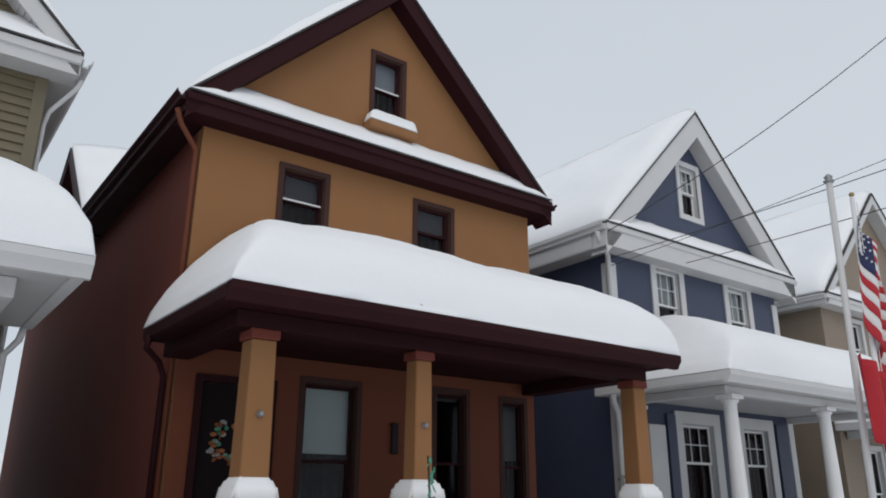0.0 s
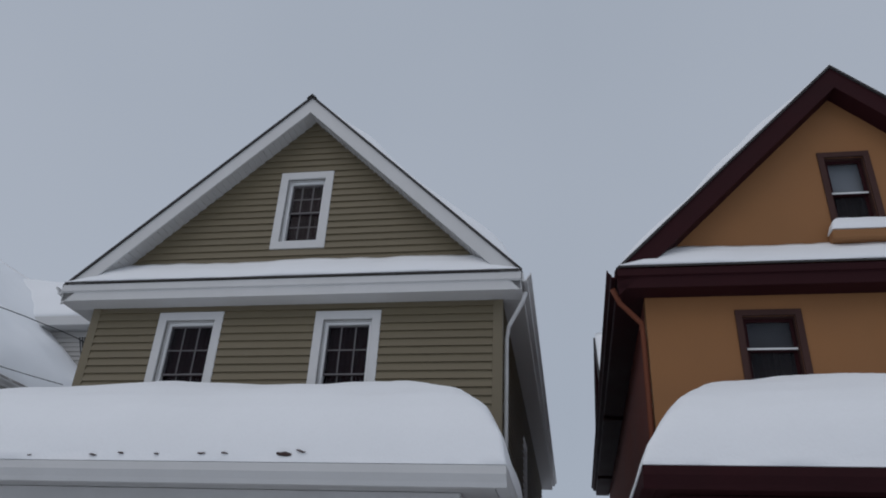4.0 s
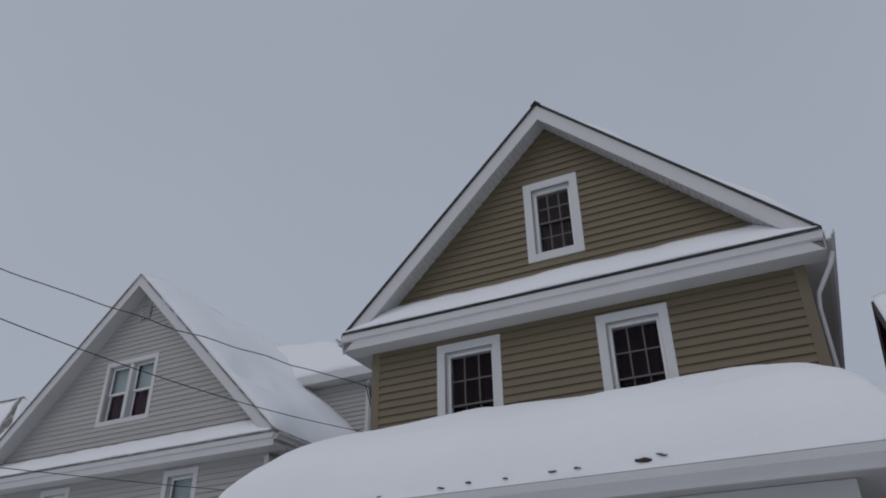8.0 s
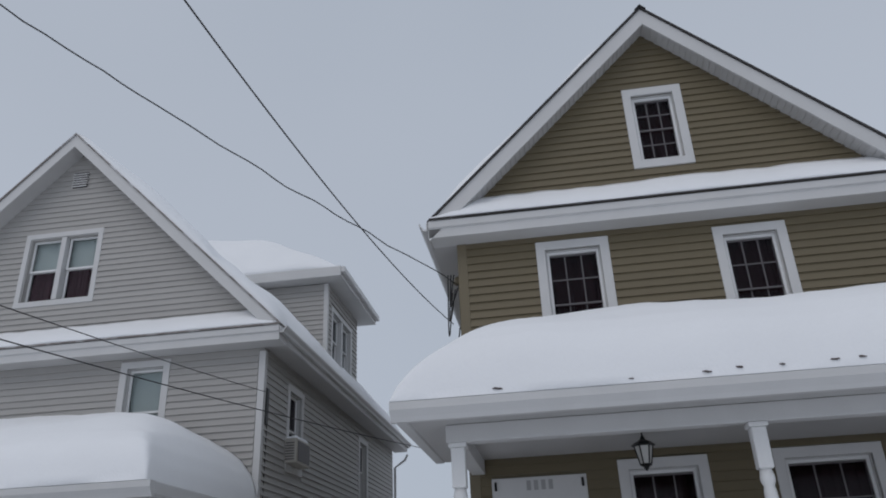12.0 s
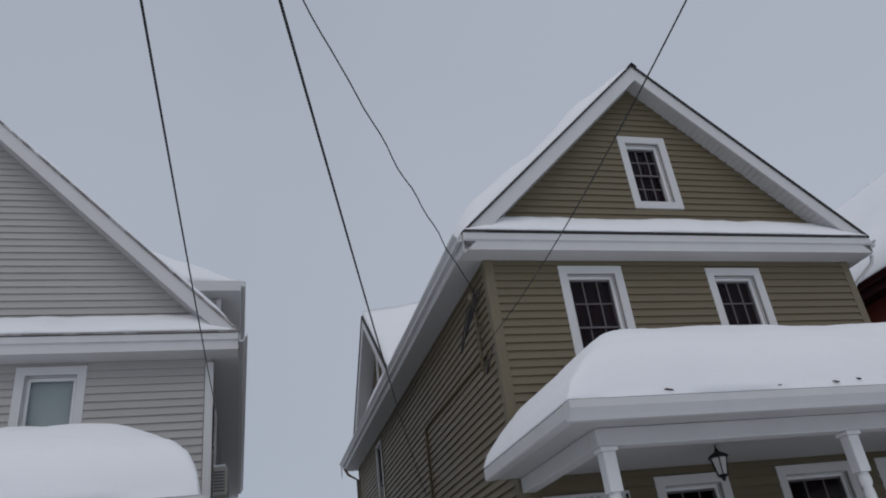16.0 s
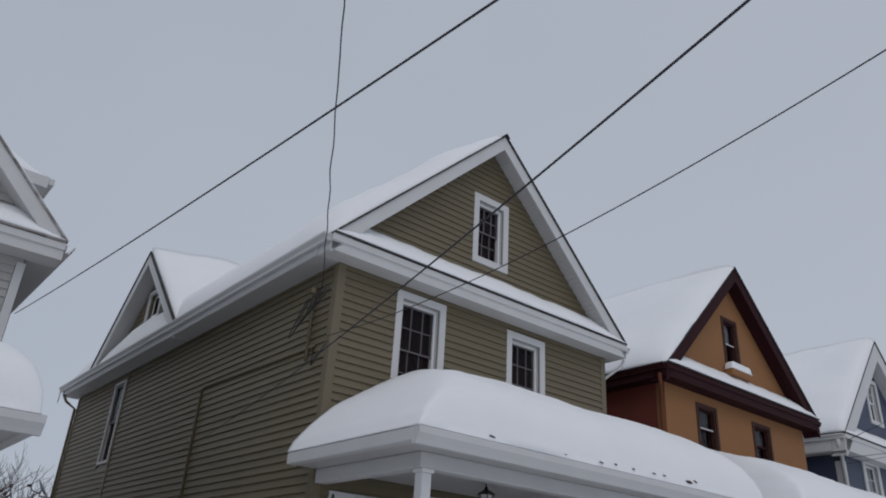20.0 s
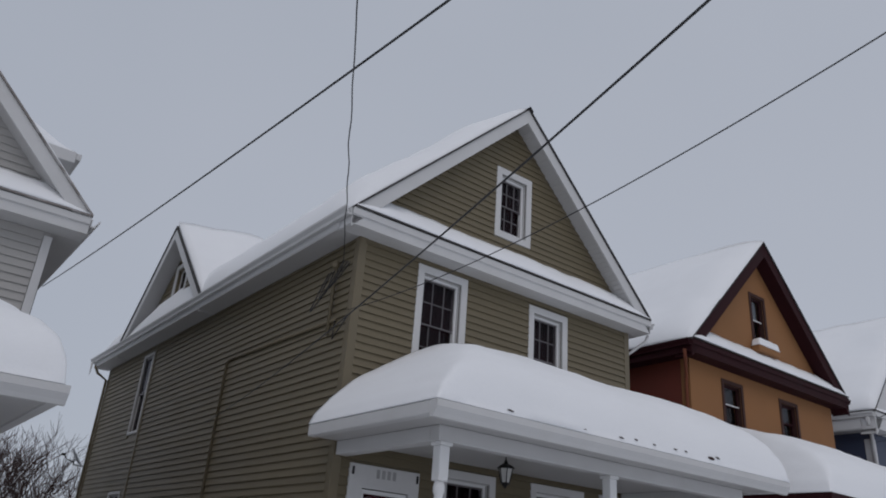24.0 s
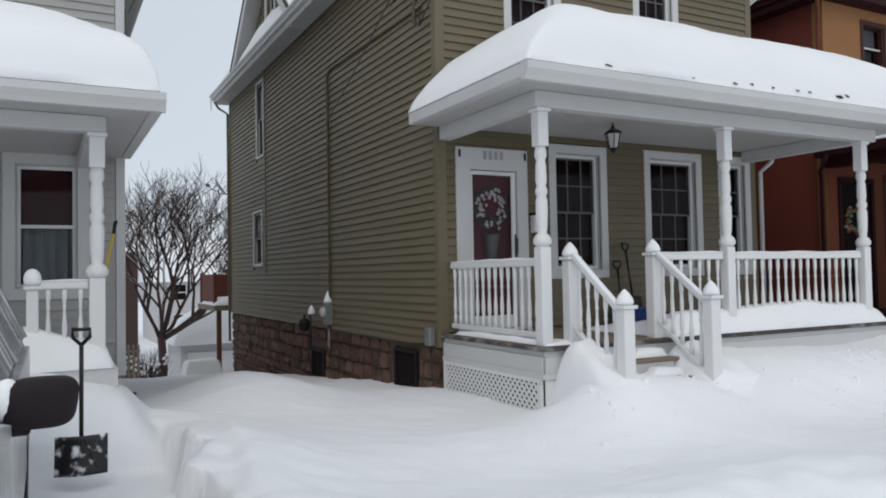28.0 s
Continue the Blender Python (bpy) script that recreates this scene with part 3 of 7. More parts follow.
def ground_z(x, y):
    z = 0.24
    back = max(0.0, y - 0.2)
    z -= 0.085 * min(back, 11) + 0.16 * min(max(back - 11, 0), 10) + 0.01 * min(max(back - 21, 0), 40)
    # shovelled way along the street
    lane = step(-(y + 6.3), 0.35)
    z -= 0.16 * lane
    # bank beside it, and the banks before the porches
    z += 0.16 * math.exp(-((y + 5.2) / 0.75) ** 2)
    z += 0.36 * math.exp(-((x + 2.2) / 0.85) ** 2 - ((y - 1.2) / 1.7) ** 2)
    z += 0.38 * math.exp(-((x - 0.85) / 0.95) ** 4 - ((y + 2.85) / 0.62) ** 2)
    z += 0.15 * math.exp(-((x + 0.25) / 0.9) ** 2 - ((y + 2.9) / 0.6) ** 2)
    z += (0.46 + 0.09 * math.sin(x * 0.8) + 0.14 * step(x - 4.9, 0.25)) * step(x - 1.95, 0.12) * step(y + 3.5, 0.22) * step(-(y - 0.5), 0.3) * step(-(x - 14.2), 0.3)
    z -= 0.10 * math.exp(-((x - 1.0) / 0.5) ** 2 - ((y + 4.6) / 0.7) ** 2)
    z += (0.50 + 0.16 * step(-(x + 4.15), 0.12)) * step(y + 1.5, 0.14) * step(-(y - 0.2), 0.3) * step(x + 5.6, 0.2) * step(-(x + 3.66), 0.08)
    # trench dug beside the car, its side cut in shovel widths
    bite = (y * 1.15 + 0.2 * noise.noise((y * 0.7, 4.0, 1.0))) % 1.0
    edge = 0.10 * noise.noise((y * 1.3, 2.0, 8.0)) + 0.13 * (0.5 - bite) * step(0.94 - bite, 0.015) - 0.10 * step(y + 2.9, 0.1)
    z -= 0.17 * step(x + 4.75, 0.05) * step(-(x + 3.58 + edge), 0.012) * step(-(y + 1.75 + edge), 0.03) * step(y + 5.6, 0.4)
    z += 0.26 * step(x + 3.58 + edge, 0.014) * math.exp(-(max(0.0, x + 3.58) / 0.95) ** 2) * step(-(y + 1.2), 0.4) * step(y + 5.2, 0.4)
    # second cut further up the bank, and the broken shelf beside the porch
    crest = -3.12 + 0.14 * (y + 2.1) + 0.05 * noise.noise((y * 2.1, 7.0, 2.0))
    z += 0.07 * step(x - crest, 0.018) * math.exp(-(max(0.0, x - crest) / 0.5) ** 2) * step(-(y + 1.9), 0.05) * step(y + 4.6, 0.3)
    lip = -0.25 - 0.9 * (x + 3.55) + 0.12 * noise.noise((x * 3.3, 1.0, 6.0))
    z += 0.10 * step(lip - y, 0.02) * math.exp(-(max(0.0, lip - y) / 0.45) ** 2) * step(x + 3.85, 0.05) * step(-(x + 3.05), 0.12)
    near = math.exp(-max(0, abs(x + 1) - 12) / 6)
    # clods and shovel-cut lumps along the cleared way
    lump = math.exp(-((y + 5.6) / 0.8) ** 2) + 0.7 * math.exp(-((x + 3.3) / 0.9) ** 2 - ((y + 3.5) / 1.6) ** 2)
    c = noise.cell((x * 2.3 + 0.6 * noise.noise((x, y, 3)), y * 2.3 + 0.6 * noise.noise((y, x, 4)), 1.5))
    z += near * lump * 0.05 * noise.noise((x * 3.1, y * 3.1, 9 + c * 0.02))
    z += near * (0.06 * noise.noise((x * 0.55, y * 0.55, 2)) + 0.022 * noise.noise((x * 1.6, y * 1.6, 5)) + 0.012 * noise.noise((x * 4.2, y * 4.2, 1)) + 0.008 * noise.noise((x * 8.5, y * 8.5, 4)))
    return z


def uneven(lo, hi, near_lo, near_hi, fine, growth=1.25):
    xs = list(np.arange(near_lo, near_hi, fine))
    step = fine
    while xs[-1] < hi:
        step *= growth
        xs.append(min(xs[-1] + step, hi))
    step = fine
    while xs[0] > lo:
        step *= growth
        xs.insert(0, max(xs[0] - step, lo))
    return xs


gx, gy = uneven(-1500, 1500, -9, 9, 0.052), uneven(-1500, 1500, -9, 5, 0.052)
verts = [(x, y, ground_z(x, y)) for x in gx for y in gy]
ny_ = len(gy)
faces = [(i * ny_ + j, (i + 1) * ny_ + j, (i + 1) * ny_ + j + 1, i * ny_ + j + 1) for i in range(len(gx) - 1) for j in range(ny_ - 1)]
gm = bpy.data.meshes.new("ground")
gm.from_pydata(verts, [], faces)
gm.materials.append(SNOW)
gm.polygons.foreach_set("use_smooth", [True] * len(gm.polygons))
tagged(new("ground", gm), "deep fresh snow over the yards and the street", "ground", kind="structure")


# ======== houses ========
def gable_wall(w, z0, cx, top_z, slope, hole, thick):
    """The wall under a gable as one closed body, with one opening."""
    def top(x):
        return max(top_z - slope * abs(x - cx), z0)
    xs = {0.0, cx, w, hole[0], hole[1]}
    for z in (z0, hole[2], hole[3]):
        for x in (cx - (top_z - z) / slope, cx + (top_z - z) / slope):
            if 0 < x < w:
                xs.add(x)
    xs = sorted(xs)
    flat, polys, ends = [], [], {}
    def key(x, z):
        for i, (px, pz) in enumerate(flat):
            if abs(px - x) < 1e-5 and abs(pz - z) < 1e-5:
                return i
        flat.append((x, z))
        return len(flat) - 1
    for p, q in zip(xs, xs[1:]):
        if q - p < 1e-4:
            continue
        for lo, hi in ((z0, hole[2]), (hole[2], hole[3]), (hole[3], top_z)):
            if lo == hole[2] and hole[0] <= p + 1e-6 and hole[1] >= q - 1e-6:
                continue
            tp, tq = min(top(p), hi), min(top(q), hi)
            if max(tp, tq) <= lo + 1e-5:
                continue
            ids = []
            for i in (key(p, lo), key(q, lo), key(q, max(tq, lo)), key(p, max(tp, lo))):
                if i not in ids:
                    ids.append(i)
            if len(ids) > 2:
                polys.append(ids)
                for i, j in zip(ids, ids[1:] + ids[:1]):
                    ends[(i, j)] = True
    bm = B()
    front = [bm.verts.new((x, 0, z)) for x, z in flat]
    back = [bm.verts.new((x, thick, z)) for x, z in flat]
    for ids in polys:
        bm.faces.new([front[i] for i in ids])
        bm.faces.new([back[i] for i in reversed(ids)])
    for i, j in ends:
        if (j, i) not in ends:
            bm.faces.new((front[j], front[i], back[i], back[j]))
    return bm


def shell(house, x0, x1, yf, yb, zb, ze, cx, apex, slope, xl, xr, yr, front_holes, attic_hole, wall_mat, trim, side_mat=None, roof_mat=SHINGLE, thick=0.036,
          left_holes=(), right_holes=(), rake_w=0.27, soffit=SOFFIT, pent=0.34, siding=None, gutter_mat=None, sided=("front", "left", "right"), cornice=0.24, lap_from=0.5):
    """Walls, gable, roof, boxed cornice, gutters of one house. Holes are in each wall's own axes."""
    side_mat = side_mat or wall_mat
    gutter_mat = gutter_mat or trim
    t = 0.2
    w, dep = x1 - x0, yb - yf
    mf, ml, mr = wall_frame("front", x0, yf), wall_frame("left", x0, yb), wall_frame("right", x1, yf)
    fw = part("front_wall", pierced(0, w, zb, ze, front_holes, t), wall_mat, house, "", mf)
    lw = part("side_wall", pierced(0, dep - t - 0.003, zb, ze, left_holes, t), side_mat, house, "", ml)
    rw = part("side_wall", pierced(t + 0.003, dep, zb, ze, right_holes, t), side_mat, house, "", mr)
    part("back_wall", box(x0 + t + 0.003, x1 - t - 0.003, yb - t, yb, zb, ze), side_mat, house)
    under = apex - thick - 0.02
    gw = part("gable_wall", gable_wall(w, ze + 0.003, cx - x0, under - 0.02, slope, attic_hole, t), wall_mat, house, "", mf)
    part("back_gable", gable_wall(w, ze + 0.003, cx - x0, under - 0.02, slope, (1, 1.1, ze + 0.1, ze + 0.2), t), side_mat, house, "", wall_frame("front", x0, yb - t))
    # unseen near-black floors and a partition, added to keep the rooms dark
    for z in (zb + 0.12, (zb + ze) / 2 + 0.25, ze - 0.12):
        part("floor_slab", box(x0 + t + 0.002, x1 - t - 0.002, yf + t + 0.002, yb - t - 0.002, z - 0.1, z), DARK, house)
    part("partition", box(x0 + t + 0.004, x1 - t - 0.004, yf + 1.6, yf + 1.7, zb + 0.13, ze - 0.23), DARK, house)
    gable_roof(house, cx, apex, slope, xl, xr, yr, yb + 0.4, thick, roof_mat, trim, soffit, rake_w)
    # boxed cornice and pent roof across the front
    zc = apex - slope * (cx - xl) - 0.005
    bm = B()
    prism(bm, [(yr, zc), (yr, zc - 0.10), (yr + 0.03, zc - 0.11), (yr + 0.03, zc - cornice), (yf - 0.002, zc - cornice), (yf - 0.002, zc)], "x", xl + 0.01, xr - 0.01)
    part("cornice", bm, trim, house, bev=0.004)
    bm = B()
    inset = pent / slope + 0.03
    ends_ = [[bm.verts.new((x + (s_ * inset if y > yr else 0), y, z)) for y, z in ((yr - 0.02, zc + 0.004), (yr - 0.02, zc + 0.03), (yf - 0.003, zc + pent), (yf - 0.003, zc + pent - 0.03))] for x, s_ in ((xl + 0.03, 1), (xr - 0.03, -1))]
    bm.faces.new(ends_[0])
    bm.faces.new(ends_[1][::-1])
    for i in range(4):
        bm.faces.new((ends_[0][i], ends_[0][(i + 1) % 4], ends_[1][(i + 1) % 4], ends_[1][i]))
    part("pent_roof", bm, roof_mat, house)
    # eaves along the sides
    for sgn, xe, xw in ((-1, xl, x0), (1, xr, x1)):
        lo, hi = sorted((xe + (-sgn) * 0.004, xw + sgn * 0.002))
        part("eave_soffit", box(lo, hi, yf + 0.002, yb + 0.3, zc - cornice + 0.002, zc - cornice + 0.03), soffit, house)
        a, b = sorted((xe, xe - sgn * 0.03))
        part("eave_fascia", box(a, b, yf + 0.004, yb + 0.3, zc - cornice + 0.032, zc - 0.03), trim, house)
        m = pose(xe, yb + 0.35, zc - 0.13, 0, 0, -90) if sgn < 0 else pose(xe, yr + 0.02, zc - 0.13, 0, 0, 90)
        gutter(house, "gutter", m, yb + 0.33 - yr, gutter_mat, 0.115)
    if siding:
        if "front" in sided:
            lap_siding(fw, mf, siding, lap_from, ze - 0.02, lambda z: (0.09, w - 0.09), [h[4] if len(h) > 4 else h for h in front_holes])
            top = under - 0.06
            lap_siding(gw, mf, siding, ze + 0.2, top - 0.12, lambda z: (cx - x0 - (top - z) / slope, cx - x0 + (top - z) / slope), [attic_hole[4]])
        if "left" in sided:
            lap_siding(lw, ml, siding, zb, ze - 0.02, lambda z: (0.09, dep - 0.09), [h[4] for h in left_holes])
        if "right" in sided:
            lap_siding(rw, mr, siding, zb, ze - 0.02, lambda z: (0.09, dep - 0.09), [h[4] for h in right_holes])
    return dict(front=fw, left=lw, right=rw, gable=gw, mf=mf, ml=ml, mr=mr, zc=zc)


def corner_boards(house, x0, x1, yf, zb, ze, material, wdt=0.10):
    for x, s in ((x0, 1), (x1, -1)):
        bm = B()
        a, b = sorted((x - s * 0.03, x + s * wdt))
        bx(bm, a, b, yf - 0.03, yf - 0.002, zb, ze)
        a, b = sorted((x - s * 0.03, x - s * 0.002))
        bx(bm, a, b, yf - 0.0015, yf + wdt, zb, ze)
        part("corner_board", bm, material, house, bev=0.003)


def hole(s0, s1, z0, z1, casing=0.12):
    """An opening inside a casing, with the casing's outline for the siding to stop at."""
    return (s0 + casing, s1 - casing, z0 + casing, z1 - casing, (s0, s1, z0, z1))


# ---- olive house ----
olive = thing("olive_house", (2.9, 6, 0.3), "two-storey house with olive lap siding and white trim under deep snow", "house")
OBM = board_mesh("clapboard", OLIVE)
wins = dict(attic=(2.465, 3.285, 7.295, 8.605), w1=(1.02, 1.975, 4.60, 6.335), w2=(3.30, 4.21, 4.60, 6.305), p1=(1.70, 2.72, 1.59, 3.46), p2=(3.43, 4.61, 1.59, 3.475), p3=(4.97, 5.70, 1.59, 3.48))
door_o = (0.23, 1.33, 0.90, 3.33)
fh = [hole(*wins[k]) for k in ("w1", "w2", "p1", "p2", "p3")] + [(0.44, 1.16, 0.95, 3.04, door_o)]
DEP = 12.1
lwin = dict(up=(DEP - 9.25, DEP - 8.55, 4.46, 6.27), low=(DEP - 9.6, DEP - 8.76, 1.94, 3.26))
rwin = dict(up=(4.2, 5.1, 4.3, 5.75))
G = shell(olive, 0, 5.8, 0, DEP, 0.76, 6.43, 2.88, 9.82, 0.968, -0.38, 6.10, -0.35, fh, hole(*wins["attic"]), OLIVE, WHITE,
          left_holes=[hole(*lwin["up"], 0.06), hole(*lwin["low"], 0.06)], right_holes=[hole(*rwin["up"])], siding=OBM, lap_from=0.95)
corner_boards(olive, 0, 5.8, 0, 0.76, 6.42, OLIVE_TRIM)
for k in ("attic", "w1", "w2"):
    window(olive, G["mf"], *wins[k], grid=(3, 2), dim=True, label="white double-hung window with dark panes")
for k in ("p1", "p2", "p3"):
    window(olive, G["mf"], *wins[k], grid=(3, 2) if k != "p3" else (2, 2), dim=True, label="tall white-cased porch window, dark inside")
for k in ("up", "low"):
    window(olive, G["ml"], *lwin[k], casing=0.06, depth=0.012, sash_mat=MUNTIN, grid=(1, 1), label="narrow white-cased side window")
window(olive, G["mr"], *rwin["up"], grid=(1, 1), label="white-cased side window")

part("ridge_cap", prism(B(), [(2.80, 9.755), (2.88, 9.84), (2.96, 9.755), (2.88, 9.805)], "y", -0.37, 1.0), BLACK, olive, "black ridge cap")
for sgn in (-1, 1):
    bm = B()
    for k in range(46):
        s_ = 0.12 + k * 0.07
        x, z = 2.88 + sgn * s_, 9.82 - 0.968 * s_ - 0.036 - 0.27 + 0.05 - 0.024
        if -0.36 < x < 6.08:
            bx(bm, x - 0.006, x + 0.006, -0.28, -0.03, z - 0.006 - 0.0065, z)
    o = part("soffit_rib", bm, SOFFIT, olive)
    o["kind"] = "stuff"

# ---- mustard house ----
mustard = thing("mustard_house", (10.4, 6, 0.3), "mustard stucco house with maroon trim under deep snow", "house")
mw = dict(attic=(10.02, 10.67, 7.22, 8.445), w1=(8.675, 9.445, 5.2, 6.18), w2=(10.84, 11.617, 5.2, 6.18), p1=(9.17, 10.08, 1.3, 3.36), p2=(11.22, 11.90, 1.3, 3.40), p3=(12.45, 13.03, 1.3, 3.36))
MX0, MX1, MY = 7.62, 13.17, -0.06
off = {k: (v[0] - MX0, v[1] - MX0, v[2], v[3]) for k, v in mw.items()}
mdoor = (7.86 - MX0, 8.86 - MX0, 0.9, 3.26)
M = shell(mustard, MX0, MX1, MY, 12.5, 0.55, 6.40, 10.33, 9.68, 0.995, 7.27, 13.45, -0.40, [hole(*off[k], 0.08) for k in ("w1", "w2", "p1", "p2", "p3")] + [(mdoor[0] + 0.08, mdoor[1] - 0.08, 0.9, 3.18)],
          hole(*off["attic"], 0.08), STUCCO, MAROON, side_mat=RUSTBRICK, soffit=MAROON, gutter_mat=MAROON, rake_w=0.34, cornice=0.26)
for k in ("attic", "w1", "w2", "p1", "p2", "p3"):
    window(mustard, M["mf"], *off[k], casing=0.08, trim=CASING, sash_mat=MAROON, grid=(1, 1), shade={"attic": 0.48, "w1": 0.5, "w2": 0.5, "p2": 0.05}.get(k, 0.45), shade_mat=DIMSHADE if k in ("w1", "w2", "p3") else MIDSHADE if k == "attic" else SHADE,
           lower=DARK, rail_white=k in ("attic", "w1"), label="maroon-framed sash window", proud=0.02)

# added panel over the front stucco; its redder, darker colour paints the porch shade
part("porch_wall", pierced(0.0, MX1 - MX0, 0.93, 3.568, [off[k] for k in ("p1", "p2", "p3")] + [mdoor], 0.006), RUSTORANGE, mustard, "thin panel with the porch roof's shade put into its rust-orange colour", M["mf"] @ Matrix.Translation((0, -0.0085, 0)))

# ---- blue house ----
blue = thing("blue_house", (17.9, 6, 0.3), "blue house with white trim and snow-laden porch", "house")
BX0, BX1 = 15.22, 20.70
bw = dict(attic=(17.50, 18.32, 7.38, 8.72), w1=(16.39, 17.41, 4.6, 6.28), w2=(18.75, 19.75, 4.6, 6.28), p1=(16.72, 18.10, 1.6, 3.43), p2=(18.66, 19.96, 1.6, 3.43))
boff = {k: (v[0] - BX0, v[1] - BX0, v[2], v[3]) for k, v in bw.items()}
BL = shell(blue, BX0, BX1, 0, 12.4, 0.55, 6.38, 17.93, 9.82, 1.03, 14.80, 21.06, -0.37, [hole(*boff[k], 0.15 if k[0] == "w" else 0.22) for k in ("w1", "w2", "p1", "p2")], hole(*boff["attic"]), BLUE, WHITE,
           rake_w=0.56, cornice=0.42)
for k in ("attic", "w1", "w2"):
    window(blue, BL["mf"], *boff[k], casing=0.12 if k == "attic" else 0.15, grid=(3, 2), lower_grid=(1, 1), shade=0.5, shade_mat=LACE, lower=DARK, back=LACE, label="white double-hung window with lace curtain")
for k in ("p1", "p2"):
    window(blue, BL["mf"], *boff[k], casing=0.22, grid=(3, 2), lower_grid=(1, 1), lower=WINE, shade=0.05, back=LACE, label="white porch window with a gridded upper sash")
corner_boards(blue, BX0, BX1, 0, 0.55, 6.0, WHITE, 0.16)

# ---- tan house beyond ----
tan = thing("tan_house", (26, 6, 0.3), "tan house with white trim, partly hidden", "house")
tw = dict(attic=(2.75, 3.5, 7.4, 8.6), w1=(1.1, 2.0, 4.7, 6.2), w2=(4.0, 4.9, 4.7, 6.2), p1=(0.9, 1.9, 0.9, 3.1), p2=(3.6, 4.6, 1.4, 3.1))
TN = shell(tan, 22.75, 28.9, 0, 12, 0.5, 6.3, 25.85, 9.9, 0.98, 22.4, 29.3, -0.37, [hole(*tw[k]) for k in ("w1", "w2", "p1", "p2")], hole(*tw["attic"]), TAN, WHITE)
for k in tw:
    window(tan, TN["mf"], *tw[k], grid=(1, 1), label="white-cased window")

# ---- grey house ----
grey = thing("grey_house", (-7.7, 8, 0.3), "wide grey lap-sided house with white trim under snow", "house")
GBM = board_mesh("clapboard", GREY)
CX0, CX1, CY, CYB = -11.40, -3.54, 2.18, 12.2
cw = dict(attic=(-8.30, -6.765, 7.09, 8.545), w1=(-6.04, -5.16, 4.2, 5.905), w2=(-9.50, -8.62, 4.2, 5.895), p1=(-4.90, -3.93, 1.46, 3.29), p2=(-10.3, -9.1, 1.40, 3.26))
coff = {k: (v[0] - CX0, v[1] - CX0, v[2], v[3]) for k, v in cw.items()}
cdoor = (-6.23 - CX0, -5.10 - CX0, 0.85, 3.05)
cr = dict(a=(1.13, 2.02, 4.15, 5.66), b=(6.1, 7.0, 4.15, 5.66))
C = shell(grey, CX0, CX1, CY, CYB, 0.45, 5.92, -7.43, 10.47, 0.99, -11.74, -3.16, 1.78, [hole(*coff[k]) for k in ("w1", "w2", "p1", "p2")] + [(cdoor[0] + 0.15, cdoor[1] - 0.15, 0.85, 2.77, cdoor)],
          hole(*coff["attic"]), GREY, WHITE, right_holes=[hole(*cr["a"]), hole(*cr["b"])], siding=GBM, lap_from=0.88, sided=("front", "right"), roof_mat=SHINGLE_BROWN, rake_w=0.26)
window(grey, C["mf"], *coff["attic"], grid=(1, 1), shade=0.48, lower=CURTAIN, double=True, casing=0.10, label="paired white attic windows with half-drawn shades")
for k in ("w1", "w2"):
    window(grey, C["mf"], *coff[k], grid=(1, 1), shade=0.62, lower=DARK, label="white window with pale shade")
for k in ("p1", "p2"):
    window(grey, C["mf"], *coff[k], grid=(1, 1), shade=0.52, shade_mat=WINE, lower=DIMLACE, casing=0.14, label="tall white-cased porch window")
for k in ("a", "b"):
    window(grey, C["mr"], *cr[k], grid=(1, 1), label="white-cased side window")
corner_boards(grey, CX0, CX1, CY, 0.45, 5.9, WHITE, 0.08)
part("gable_vent", box(-7.41 - 0.14, -7.41 + 0.14, CY - 0.045, CY - 0.025, 9.46, 9.78), DARK, grey)
for i in range(6):
    part("vent_slat", box(-7.41 - 0.15, -7.41 + 0.15, CY - 0.065, CY - 0.035, 9.47 + i * 0.052, 9.49 + i * 0.052), WHITE, grey)


# ======== snow on the roofs ========
porch_snow("porch_roof_snow", -0.43, 6.11, -2.66, -0.03, 3.69, "thick rounded snow on the olive house's porch roof", seed=1.0, left=(tuple(d * 1.22 for d in SIDE_D), tuple(h * 1.12 for h in SIDE_H)), right=(tuple(d * 1.75 for d in BLUNT_D), tuple(h * 1.1 for h in BLUNT_H)))
porch_snow("porch_roof_snow", 7.20, 13.35, -2.72, -0.09, 3.69, "thick rounded snow on the maroon porch roof", seed=4.0, left=(SIDE_D, tuple(h * 1.38 for h in SIDE_H)))
porch_snow("porch_roof_snow", 14.60, 21.10, -2.62, -0.03, 3.66, "thick rounded snow on the blue house's porch roof", seed=7.0)
porch_snow("porch_roof_snow", -11.6, -3.49, -1.18, 2.14, 3.41, "thick rounded snow on the grey house's porch roof", seed=11.0, peak=0.94, right=(BLUNT_D, tuple(h * 0.88 for h in BLUNT_H)))
porch_snow("porch_roof_snow", 22.5, 29, -2.62, -0.03, 3.5, "thick snow on the tan house's porch roof", seed=17.0)
for nm, cx, apex, sl, xl, xr, y0, y1, th, hl in (("olive", 2.88, 9.82, 0.968, -0.34, 6.06, -0.30, 12.4, 0.42, 0), ("mustard", 10.33, 9.68, 0.995, 7.29, 13.43, -0.395, 12.7, 0.34, 0.3),
                                                ("blue", 17.93, 9.82, 1.03, 14.85, 21.0, -0.36, 12.6, 0.36, 0), ("tan", 25.85, 9.9, 0.98, 22.45, 29.2, -0.3, 12.2, 0.3, 0),
                                                ("grey", -7.43, 10.47, 0.99, -11.69, -3.20, 1.83, 12.4, 0.30, 1.1)):
    for xe, side in ((xl, "street-left"), (xr, "street-right")):
        roof_snow("roof_snow", cx, apex, sl, xe, y0, y1, th, "smooth snow lying on the %s house's roof slope" % nm, seed=cx + (xe > cx), holes=hl, lip=0.05 if nm in ("blue", "tan") else 0.32)


